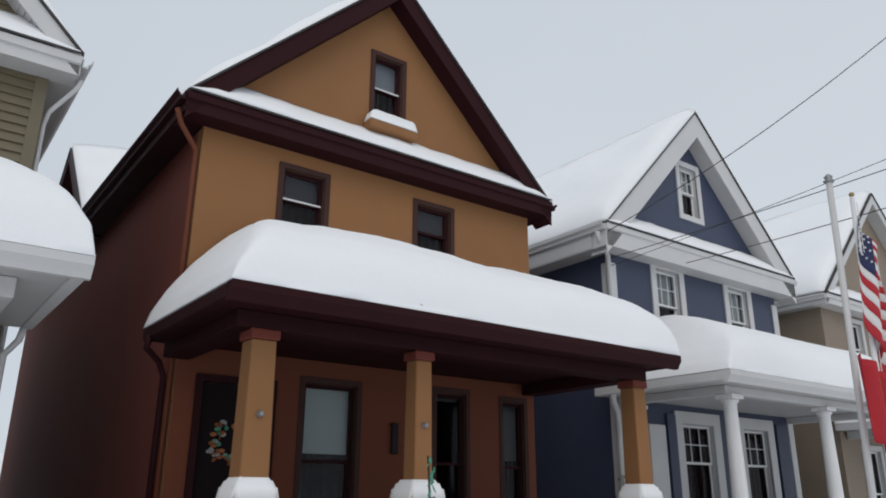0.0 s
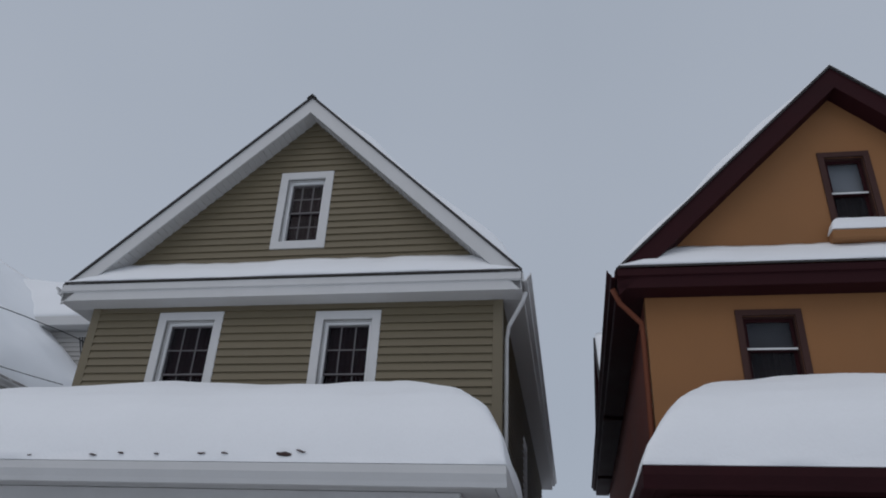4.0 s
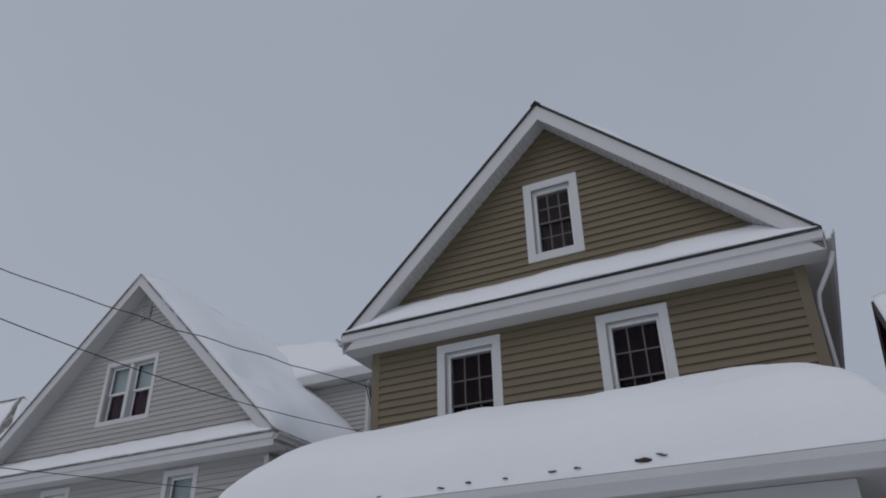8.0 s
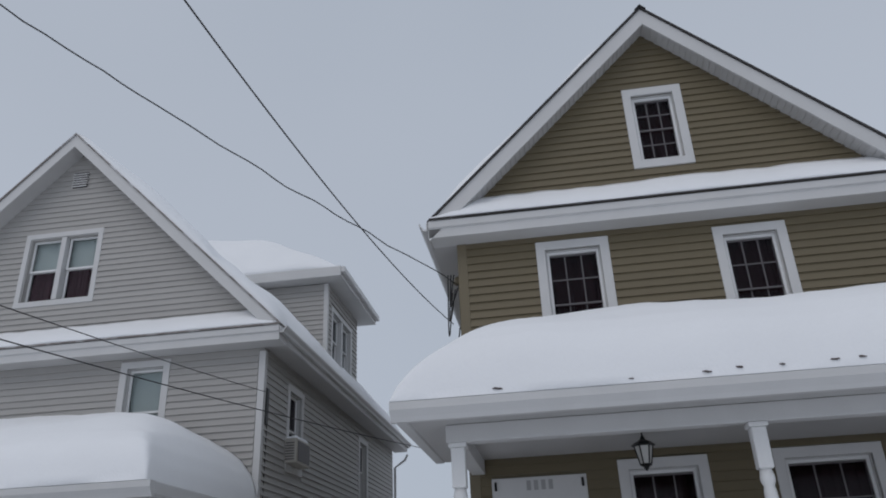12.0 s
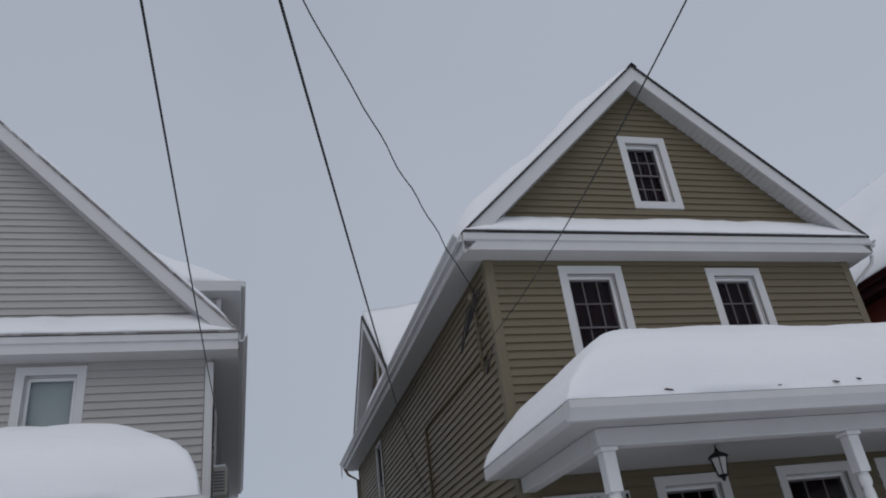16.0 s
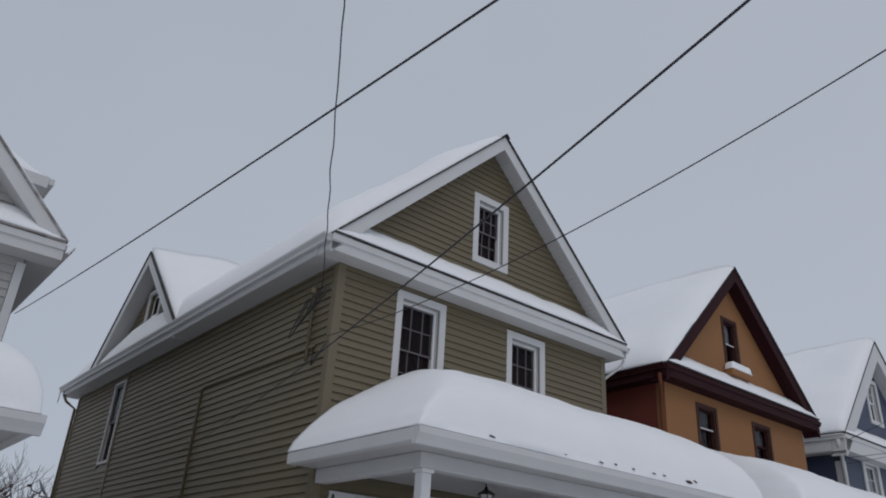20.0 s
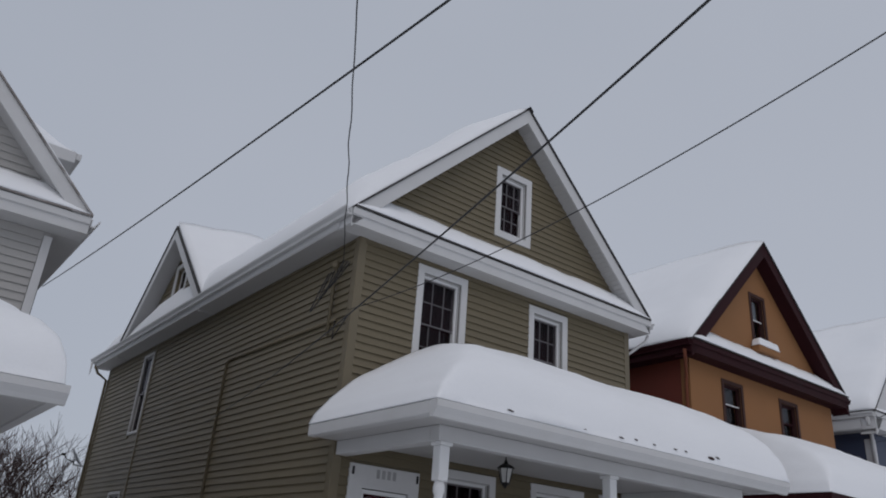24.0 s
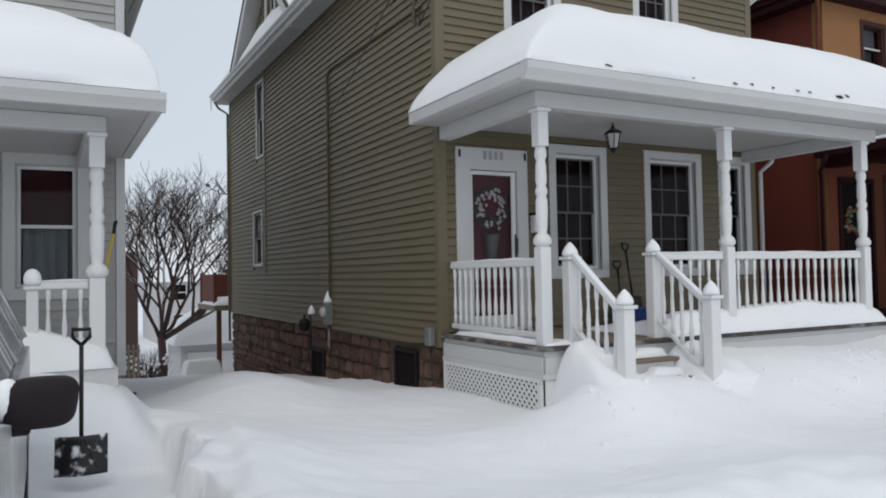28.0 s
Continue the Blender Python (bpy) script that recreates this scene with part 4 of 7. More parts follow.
def pent_snow(x0, x1, yr, yf, z, rise, label, seed):
    def top(i, j):
        a, b = x0 + (rise + 0.05) * j, x1 - (rise + 0.05) * j
        x, y = a + (b - a) * i, yr - 0.01 + (yf - yr + 0.005) * j
        e = min(1, (x - a) / 0.25, (b - x) / 0.25)
        h = 0.03 + 0.055 * min(1, j * 3) + 0.04 * noise.noise((x * 0.8 + seed, 1, seed)) + 0.02 * noise.noise((x * 3 + seed, 2, y * 2))
        return (x, y, z + 0.03 + rise * j + max(0.01, h * max(e, 0.05)))
    o = part("cornice_snow", surface(top, 90, 6, lambda i, j: (top(i, j)[0], top(i, j)[1], z + 0.032 + (rise - 0.03) * j)), SNOW, None, "", smooth=True)
    tagged(o, label, "snow", "snow on the cornices")


pent_snow(-0.34, 6.06, -0.36, -0.03, G["zc"], 0.33, "band of snow on the olive house's front cornice", 1)
pent_snow(7.31, 13.41, -0.41, -0.07, M["zc"], 0.33, "band of snow on the maroon front cornice", 2)
pent_snow(14.84, 21.02, -0.38, -0.03, BL["zc"], 0.33, "band of snow on the blue house's cornice", 3)
pent_snow(22.5, 29.2, -0.38, -0.03, TN["zc"], 0.33, "band of snow on the tan house's cornice", 4)
pent_snow(-11.69, -3.20, 1.77, 2.15, C["zc"], 0.33, "band of snow on the grey house's cornice", 5)


# ======== porches ========
def porch_roof(house, x0, x1, y0, yw, z, trim, soffit, beam_z, px0, px1, py, beam_w=0.16):
    """Gutter edge, soffit, ceiling and beams of a hipped porch roof."""
    bm = B()
    prism(bm, [(y0, z), (y0, z - 0.07), (y0 + 0.04, z - 0.13), (y0 + 0.06, z - 0.17), (y0 + 0.12, z - 0.17), (y0 + 0.12, z)], "x", x0, x1)
    part("porch_gutter", bm, trim, house)
    for a, b in ((x0, x0 + 0.12), (x1 - 0.12, x1)):
        bm = B()
        bx(bm, a, b, y0 + 0.123, yw - 0.035, z - 0.14, z)
        part("porch_gutter", bm, trim, house, bev=0.012)
    part("porch_roof", box(x0 + 0.123, x1 - 0.123, y0 + 0.123, yw - 0.035, z - 0.05, z - 0.002), SHINGLE, house)
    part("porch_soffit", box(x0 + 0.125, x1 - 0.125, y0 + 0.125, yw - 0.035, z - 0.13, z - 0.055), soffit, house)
    part("porch_beam", box(px0, px1, py - beam_w / 2, py + beam_w / 2, beam_z, z - 0.133), trim, house, bev=0.006)
    for a in (px0, px1 - beam_w):
        part("porch_beam", box(a, a + beam_w, py + beam_w / 2 + 0.002, yw - 0.035, beam_z, z - 0.133), trim, house, bev=0.006)


porch_roof(olive, -0.43, 6.11, -2.66, 0, 3.69, WHITE, SOFFIT, 3.39, 0.0, 5.66, -2.08)
porch_roof(mustard, 7.20, 13.35, -2.72, -0.06, 3.69, MAROON, MAROON, 3.40, 7.45, 13.2, -2.1, 0.3)
porch_roof(blue, 14.60, 21.10, -2.62, 0, 3.66, WHITE, SOFFIT, 3.40, 15.1, 20.7, -2.1)
porch_roof(grey, -11.6, -3.44, -1.18, 2.18, 3.41, WHITE, SOFFIT, 3.12, -11.1, -3.91, -0.45)
porch_roof(tan, 22.5, 29.0, -2.62, 0, 3.5, WHITE, SOFFIT, 3.2, 23, 28.6, -2.1)


def square_turned_post(house, x, y, z0, z1, w=0.13, base=1.02, top=0.40, label="white turned porch post"):
    """A porch post: square foot and head, turned in between."""
    h = w / 2
    a, b = z0 + base, z1 - top
    bm = box(x - h, x + h, y - h, y + h, z0, a)
    post = part("porch_post", bm, VINYL, house, label, bev=0.008)
    part("head", box(x - h, x + h, y - h, y + h, b, z1 - 0.041), VINYL, post, bev=0.008)
    part("capital", box(x - h - 0.02, x + h + 0.02, y - h - 0.02, y + h + 0.02, z1 - 0.04, z1), VINYL, post, bev=0.006)
    L = b - a
    prof = [(h * 0.95, 0), (h * 1.45, 0.03), (h * 1.50, 0.07), (h * 1.2, 0.11), (h * 0.72, 0.14), (h * 0.86, 0.20), (h * 0.98, L * 0.36), (h * 0.96, L * 0.46), (h * 0.74, L * 0.50), (h * 0.98, L * 0.53),
            (h * 0.98, L * 0.57), (h * 0.74, L * 0.60), (h * 0.92, L * 0.66), (h * 0.84, L * 0.82), (h * 0.70, L * 0.86), (h * 0.98, L * 0.90), (h * 0.98, L * 0.94), (h * 0.8, L)]
    part("turned_shaft", lathe(B(), prof, (x, y, a), 16), VINYL, post, "", smooth=True)
    return post


def baluster_mesh(h, r=0.019):
    prof = [(r * 1.2, 0), (r * 1.2, h * 0.16), (r * 0.8, h * 0.18), (r * 1.15, h * 0.24), (r * 1.25, h * 0.34), (r * 0.75, h * 0.56), (r * 0.7, h * 0.66), (r * 1.1, h * 0.69), (r * 0.7, h * 0.72),
            (r * 1.0, h * 0.82), (r * 1.2, h * 0.85), (r * 1.2, h)]
    bm = lathe(B(), prof, (0, 0, 0), 8)
    me = bpy.data.meshes.new("baluster")
    bm.to_mesh(me)
    bm.free()
    me.materials.append(VINYL)
    me.polygons.foreach_set("use_smooth", [True] * len(me.polygons))
    return me


def railing(house, a, b, gap=0.14, h=0.82, rail=0.07, label="white porch railing with turned balusters", snow=True):
    """A rail between two foot points, level or sloping, with balusters."""
    a, b = Vector(a), Vector(b)
    d = b - a
    flat = Vector((d.x, d.y, 0))
    u = flat.normalized()
    w = Vector((-u.y, u.x, 0)) * rail * 0.5
    def bar(z0, z1, k=1.0):
        bm = B()
        vs = []
        for p in (a, b):
            for s, z in ((-k, z0), (k, z0), (k, z1), (-k, z1)):
                vs.append(bm.verts.new(p + w * s + Vector((0, 0, z))))
        for f in ((3, 2, 1, 0), (4, 5, 6, 7), (0, 1, 5, 4), (1, 2, 6, 5), (2, 3, 7, 6), (3, 0, 4, 7)):
            bm.faces.new([vs[i] for i in f])
        return bm
    top = part("railing", bar(h, h + 0.075), VINYL, house, label, bev=0.012)
    part("bottom_rail", bar(0.07, 0.13, 0.75), VINYL, top, bev=0.008)
    me = baluster_mesh(h - 0.13)
    n = max(1, int(flat.length / gap))
    for i in range(n):
        p = a + d * ((i + 0.5) / n)
        link_mesh("baluster", me, top, Matrix.Translation(p + Vector((0, 0, 0.13))))
    if snow:
        def cap(i, j):
            p = a + d * i + w * (j * 2 - 1) * 0.95
            return p + Vector((0, 0, h + 0.077 + (0.018 + 0.014 * noise.noise((p.x * 3, p.y * 3, p.z))) * math.sin(math.pi * min(max(j, 0.08), 0.92))))
        o = part("rail_snow", surface(cap, 24, 6, lambda i, j: a + d * i + w * (j * 2 - 1) * 0.95 + Vector((0, 0, h + 0.0755))), SNOW, None, smooth=True)
        tagged(o, "thin line of snow on the porch handrail", "snow", "snow on the rails")
    return top


def newel(house, x, y, z0, z1, w=0.13, label="white newel post with snow-capped pyramid top", ball_top=False):
    h = w / 2
    bm = box(x - h, x + h, y - h, y + h, z0, z1 - 0.15)
    post = part("newel_post", bm, VINYL, house, label, bev=0.008)
    part("collar", box(x - h - 0.022, x + h + 0.022, y - h - 0.022, y + h + 0.022, z1 - 0.149, z1 - 0.115), VINYL, post, bev=0.005)
    part("newel_cap", lathe(B(), [(h * 1.1, 0), (h * 1.25, 0.02), (h * 0.75, 0.05), (h * 0.2, 0.075)], (x, y, z1 - 0.115), 4), VINYL, post)
    o = part("newel_snow", lathe(B(), [(h * 1.22, 0.0), (h * 1.45, 0.03), (h * 1.5, 0.07), (h * 1.25, 0.115), (h * 0.7, 0.145), (0.004, 0.155)] if ball_top else [(h * 1.22, 0.0), (h * 1.32, 0.025), (h * 1.15, 0.06), (h * 0.75, 0.10), (h * 0.28, 0.135), (0.004, 0.145)], (x, y, z1 - 0.108), 12), SNOW, None, smooth=True)
    tagged(o, "round ball of snow on the newel post" if ball_top else "pointed cap of snow on the newel post", "snow", "snow on the newels")
    return post


# ---- olive house porch ----
DK = 0.93
for x in (0.105, 2.80, 5.42):
    square_turned_post(olive, x, -2.08, DK, 3.388)
deck = part("porch_floor", box(0.02, 5.78, -2.19, -0.035, DK - 0.10, DK - 0.026), WHITE, olive, "white-edged wooden porch floor")
bd = bpy.data.meshes.new("floor_board")
bb = box(-0.5, 0.5, -0.058, 0.058, -0.012, 0.012)
bb.to_mesh(bd)
bb.free()
bd.materials.append(WOOD)
for i in range(17):
    link_mesh("floor_board", bd, deck, Matrix.Translation((2.9, -2.125 + i * 0.126, DK - 0.0125)) @ Matrix.Diagonal((5.76, 1, 1, 1)))
part("deck_nosing", bx(box(-0.03, 5.80, -2.235, -2.195, DK - 0.045, DK - 0.004), -0.03, 0.018, -2.193, -0.04, DK - 0.045, DK - 0.004), NOSING, olive, "dark weathered deck edge", bev=0.006)
part("skirt_batten", bx(box(-0.012, 5.78, -2.215, -2.2015, 0.60, 0.66), -0.014, -0.002, -2.1995, -0.04, 0.60, 0.66), WHITE, olive, bev=0.003)
part("deck_skirt", box(0.03, 5.77, -2.20, -2.17, 0.62, DK - 0.102), WHITE, olive, "white skirt board under the porch floor", bev=0.004)
part("deck_skirt", box(0.0, 0.03, -2.17, -0.04, 0.62, DK - 0.102), WHITE, olive, bev=0.004)
part("deck_skirt", box(0.03, 5.77, -2.195, -2.172, -0.1, 0.617), VINYL, olive, "white boarding under the porch", bev=0.003)
# lattice below the floor on the side, in a frame
lat = part("lattice_frame", bx(bx(bx(box(-0.012, 0.02, -2.16, -0.06, 0.56, 0.617), -0.012, 0.02, -2.16, -2.10, -0.1, 0.555), -0.012, 0.02, -0.12, -0.06, -0.1, 0.555), -0.012, 0.02, -2.09, -0.13, -0.1, -0.05), VINYL, olive, "white diagonal lattice panel")
bm = B()
for k in range(-10, 34):
    for sgn, xx in ((1, -0.004), (-1, 0.004)):
        c0 = -2.10 + k * 0.088
        pts = []
        for z in (-0.05, 0.556):
            y = c0 + (z + 0.05) * sgn + (0.0 if sgn > 0 else 0.6)
            pts.append((y, z))
        (y0, z0), (y1, z1) = pts
        lo_y, hi_y = -2.10, -0.12
        # clip to the panel
        def at_y(yc):
            return z0 + (z1 - z0) * (yc - y0) / (y1 - y0)
        if max(y0, y1) < lo_y or min(y0, y1) > hi_y:
            continue
        q0, q1 = (y0, z0), (y1, z1)
        q0 = (min(max(q0[0], lo_y), hi_y), at_y(min(max(q0[0], lo_y), hi_y)))
        q1 = (min(max(q1[0], lo_y), hi_y), at_y(min(max(q1[0], lo_y), hi_y)))
        if abs(q0[0] - q1[0]) < 0.02:
            continue
        dy, dz = q1[0] - q0[0], q1[1] - q0[1]
        L = math.hypot(dy, dz)
        ny, nz = -dz / L * 0.014, dy / L * 0.014
        v = [bm.verts.new((xx + ox, py + s * ny, pz + s * nz)) for ox in (-0.003, 0.003) for (py, pz), s in ((q0, 1), (q0, -1), (q1, -1), (q1, 1))]
        for f in ((0, 1, 2, 3), (7, 6, 5, 4), (0, 4, 5, 1), (1, 5, 6, 2), (2, 6, 7, 3), (3, 7, 4, 0)):
            bm.faces.new([v[i] for i in f])
slats = part("lattice_slats", bm, VINYL, lat)
slats["kind"] = "stuff"
# near-black sheet in place of the shade under the porch floor
part("lattice_backing", box(0.06, 0.10, -2.1, -0.1, -0.2, 0.6), DARK, olive)

railing(olive, (0.145, -1.97, DK), (0.145, -0.05, DK), gap=0.135)
railing(olive, (1.66, -2.08, DK), (2.70, -2.08, DK), h=0.87)
railing(olive, (2.90, -2.08, DK), (5.32, -2.08, DK), h=0.87)
newel(olive, 0.44, -2.10, DK, 1.96)
newel(olive, 1.595, -2.10, DK, 2.0)
newel(olive, 0.41, -2.96, 0.12, 1.475)
newel(olive, 1.56, -2.95, 0.12, 1.535)
railing(olive, (0.44, -2.18, DK + 0.06), (0.412, -2.88, 0.47), gap=0.12, h=0.80)
railing(olive, (1.595, -2.18, DK + 0.08), (1.562, -2.87, 0.52), gap=0.12, h=0.80)
steps = part("steps", bx(bx(box(0.50, 0.55, -3.05, -2.21, 0.05, 0.55), 1.50, 1.55, -3.05, -2.21, 0.05, 0.55), 0.56, 1.49, -2.24, -2.215, 0.1, 0.74), WOOD, olive, "weathered wooden porch steps with snow")
for i in range(3):
    y, z = -2.47 - i * 0.27, DK - 0.17 * (i + 1)
    part("tread", box(0.49, 1.56, y - 0.03, y + 0.27, z - 0.04, z), WOOD, steps, bev=0.008)
    part("riser", box(0.56, 1.49, y + 0.255, y + 0.275, z + 0.002, z + 0.128), WHITE, steps)


def heap(name, x0, x1, y0, y1, fz, bz, label, nx=30, ny=20, group="snow drifts", soft=7.0):
    """A drift of snow over a rectangle; fz gives its height at a place, bz the under side."""
    def top(i, j):
        x, y = x0 + (x1 - x0) * i, y0 + (y1 - y0) * j
        e = min(i, 1 - i, j, 1 - j)
        ri, rj = min(1, min(i, 1 - i) * soft), min(1, min(j, 1 - j) * soft)
        n = 0.03 * noise.noise((x * 2.2, y * 2.2, z_seed)) + 0.012 * noise.noise((x * 7, y * 7, z_seed))
        return (x, y, bz(x, y) + 0.006 + (fz(x, y) - bz(x, y) + n) * math.sqrt(ri * (2 - ri) * rj * (2 - rj)) * (1 if e > 0 else 0))
    z_seed = x0 + y0
    o = part(name, surface(top, nx, ny, lambda i, j: (x0 + (x1 - x0) * i, y0 + (y1 - y0) * j, bz(x0 + (x1 - x0) * i, y0 + (y1 - y0) * j) + 0.002)), SNOW, None, smooth=True)
    return tagged(o, label, "snow", group)


heap("deck_snow", 1.68, 5.76, -2.215, -0.7, lambda x, y: DK + 0.10 + 0.21 * math.exp(-((y + 2.1) / 0.5) ** 2) + 0.02 * math.sin(x * 2), lambda x, y: DK + 0.002, "snow drifted over the porch floor", 60, 16)
heap("deck_snow", 0.06, 0.42, -2.19, -0.2, lambda x, y: DK + 0.045, lambda x, y: DK + 0.002, "thin snow along the porch floor's edge", 10, 30)
for i in range(3):
    y, z = -2.47 - i * 0.27, DK - 0.17 * (i + 1)
    heap("step_snow", 0.62 + 0.1 * i, 1.50, y + 0.06, y + 0.25, lambda x, y, z=z: z + 0.03 + 0.05 * (x > 1.1), lambda x, y, z=z: z + 0.002, "snow left on a step", 12, 6)

heap("rail_drift", 0.10, 0.60, -3.12, -2.13, lambda x, y: 0.70 + 0.40 * max(0, min(1, (y + 3.0) / 0.75)) + 0.07 * noise.noise((x * 4, y * 4, 1)), lambda x, y: ground_z(x, y) - 0.06, "snow heaped against the stair railing", 36, 40, soft=2.6)
heap("rail_drift", 1.46, 2.15, -3.15, -2.1, lambda x, y: 0.70 + 0.22 * max(0, (y + 3.0) / 0.8) + 0.07 * noise.noise((x * 4, y * 4, 1)), lambda x, y: ground_z(x, y) - 0.06, "snow heaped against the other stair railing", 36, 36, soft=2.6)
part("stringer_end", box(0.20, 0.44, -2.30, -2.21, 0.50, 0.66), WOOD, olive, "bare end of a step timber", bev=0.01)
# clods thrown up along the bank before the steps
rc = random.Random(17)
bm = B()
for k in range(90):
    x = rc.uniform(-0.9, 4.5)
    y = -3.15 + 0.35 * math.sin(x * 1.7) + rc.gauss(0, 0.28) if x > -1.2 else rc.uniform(-4.2, -1.4)
    if -1.2 > x and not -3.5 < x < -2.6:
        x = -3.5 + 0.9 * rc.random()
    r = rc.uniform(0.010, 0.034) * (1.0 if rc.random() < 0.85 else 1.5)
    m = pose(x, y, ground_z(x, y) + r * 0.1, rc.uniform(0, 90), rc.uniform(0, 90), rc.uniform(0, 360)) @ Matrix.Diagonal((r, r * rc.uniform(0.6, 1.0), r * rc.uniform(0.35, 0.7), 1))
    bmesh.ops.create_icosphere(bm, subdivisions=2 if r > 0.03 else 1, radius=1, matrix=m)
for v in bm.verts:
    v.co += Vector((noise.noise(v.co * 22), noise.noise(v.co * 22 + Vector((5, 0, 0))), noise.noise(v.co * 22 + Vector((0, 9, 0))))) * 0.010
o = part("snow_clods", bm, SNOW, None, smooth=True)
tagged(o, "loose clods of shovelled snow on the banks", "snow", kind="stuff")

# foundation of field stones along the side
fnd = part("foundation", box(0.03, 0.22, 0.02, DEP - 0.02, -1.4, 0.757), MORTAR, olive, "brown rubble-stone foundation")
part("foundation", box(0.225, 5.78, 0.02, 0.22, -0.6, 0.757), MORTAR, olive)
part("foundation", box(5.6, 5.78, 0.225, DEP - 0.02, -1.4, 0.757), MORTAR, olive)
rs = random.Random(5)
stone_meshes = []
for k in range(9):
    bm = box(-0.025, 0.03, -0.5, 0.5, -0.5, 0.5)
    bmesh.ops.subdivide_edges(bm, edges=bm.edges[:], cuts=1)
    for v in bm.verts:
        v.co.y *= 1 + rs.uniform(-0.10, 0.03) - 0.16 * (abs(v.co.z) > 0.4)
        v.co.z *= 1 + rs.uniform(-0.10, 0.03) - 0.14 * (abs(v.co.y) > 0.4)
        v.co.x += rs.uniform(-0.014, 0.008) if v.co.x < 0 else 0
    bmesh.ops.recalc_face_normals(bm, faces=bm.faces[:])
    sm = bpy.data.meshes.new("foundation_stone")
    bm.to_mesh(sm)
    bm.free()
    sm.materials.append(STONE)
    stone_meshes.append(sm)
cellar = [(0.72, 1.46, -0.10, 0.66), (4.55, 5.28, -0.35, 0.36)]
z, row = 0.75, 0
while z > -0.85:
    hgt = rs.uniform(0.10, 0.26)
    y = 0.02 - rs.uniform(0, 0.15)
    while y < DEP - 0.1:
        wd = rs.uniform(0.12, 0.46)
        a, b = max(y, 0.03), min(y + wd, DEP - 0.04)
        if b - a > 0.06 and not any(a < c1 + 0.02 and b > c0 - 0.02 and z > d0 and z - hgt < d1 for c0, c1, d0, d1 in cellar):
            link_mesh("stone", rs.choice(stone_meshes), fnd, Matrix.Translation((0.02, (a + b) / 2, z - hgt / 2 + rs.uniform(-0.012, 0.012))) @ Matrix.Rotation(rs.uniform(-0.07, 0.07), 4, "X") @ Matrix.Diagonal((rs.uniform(0.7, 1.5), b - a - 0.014, hgt - 0.014 - 0.05 * rs.random(), 1)))
        y += wd
    z -= hgt
for c0, c1, d0, d1 in cellar:
    w = part("cellar_window", bx(bx(bx(box(-0.02, 0.028, c0, c0 + 0.05, d0, d1), -0.02, 0.028, c1 - 0.05, c1, d0, d1), -0.02, 0.028, c0 + 0.052, c1 - 0.052, d1 - 0.05, d1), -0.02, 0.028, c0 + 0.052, c1 - 0.052, d0, d0 + 0.04), RUBBER, olive, "small dark cellar window")
    part("pane", box(0.010, 0.018, c0 + 0.051, c1 - 0.051, d0 + 0.041, d1 - 0.051), DARK, w)

# storm door with wreath behind its glass
dr = part("front_door", ring((0.23, 1.33, DK, 3.33), (0.44, 1.16, DK + 0.03, 3.04), -0.05, 0.02), WHITE, olive, "dark red front door behind a white storm door", bev=0.006)
part("storm_door_frame", ring((0.45, 1.15, DK + 0.035, 3.03), (0.485, 1.085, DK + 0.20, 2.98), -0.02, 0.015), VINYL, dr, "white storm door frame", bev=0.005)
p = part("storm_glass", box(0.486, 1.084, 0.0, 0.005, DK + 0.201, 2.979), CLEAR, dr)
p.visible_shadow = False
part("door_leaf", box(0.445, 1.155, 0.09, 0.13, DK + 0.01, 3.035), DOOR_RED, dr, "dark red painted door")
part("door_handle", bx(tube(B(), [(1.13, -0.03, 1.95), (1.13, -0.075, 1.97), (1.13, -0.075, 2.13), (1.13, -0.03, 2.15)], 0.009, 8), 1.12, 1.14, -0.03, -0.02, 1.88, 2.2), BLACK, dr, "dark storm door handle")
for k in range(4):
    part("number_bar", box(0.635 + k * 0.085, 0.685 + k * 0.085, -0.056, -0.052, 3.18, 3.29), BARS, dr)
for x in (0.275, 1.285):
    part("clip", box(x - 0.014, x + 0.014, -0.075, -0.052, 3.19, 3.29), BLACK, dr, "black hanger clip", bev=0.006)
wreath = thing("door_wreath", (0.82, 0.06, 2.5), "spray of pale pink blossoms in a vase on the red door", "wreath")
rw_ = random.Random(3)
bm = B()
for k in range(90):
    a = rw_.uniform(0, 2 * math.pi)
    r0, r1 = 0.15 + rw_.uniform(-0.03, 0.03), 0.19 + rw_.uniform(0.0, 0.12)
    a2 = a + rw_.uniform(-0.3, 0.5)
    tube(bm, [(0.80 + r0 * math.cos(a), 0.066, 2.57 + r0 * math.sin(a)), (0.80 + r1 * math.cos(a2), 0.05, 2.57 + r1 * math.sin(a2))], 0.004, 4)
for k in range(9):
    x = 0.80 + (k - 4) * 0.018
    tube(bm, [(x, 0.06, 2.0), (x + (k - 4) * 0.012, 0.055, 2.25), (0.80 + (k - 4) * 0.05, 0.055, 2.42)], 0.004, 4)
part("twigs", bm, BARK, wreath)
bm = B()
for k in range(110):
    a, r = rw_.uniform(0, 2 * math.pi), 0.15 + 0.13 * rw_.random()
    m = pose(0.80 + 1.05 * r * math.cos(a), 0.062 + rw_.uniform(-0.01, 0.01), 2.57 + r * math.sin(a), 90 + rw_.uniform(-30, 30), rw_.uniform(0, 180), rw_.uniform(-30, 30))
    bmesh.ops.create_icosphere(bm, subdivisions=1, radius=1, matrix=m @ Matrix.Diagonal((0.034, 0.016, 0.004, 1)))
leaves = part("leaves", bm, LEAFDARK, wreath, "dark green leaves")
leaves["kind"] = "stuff"
bm, eyes = B(), B()
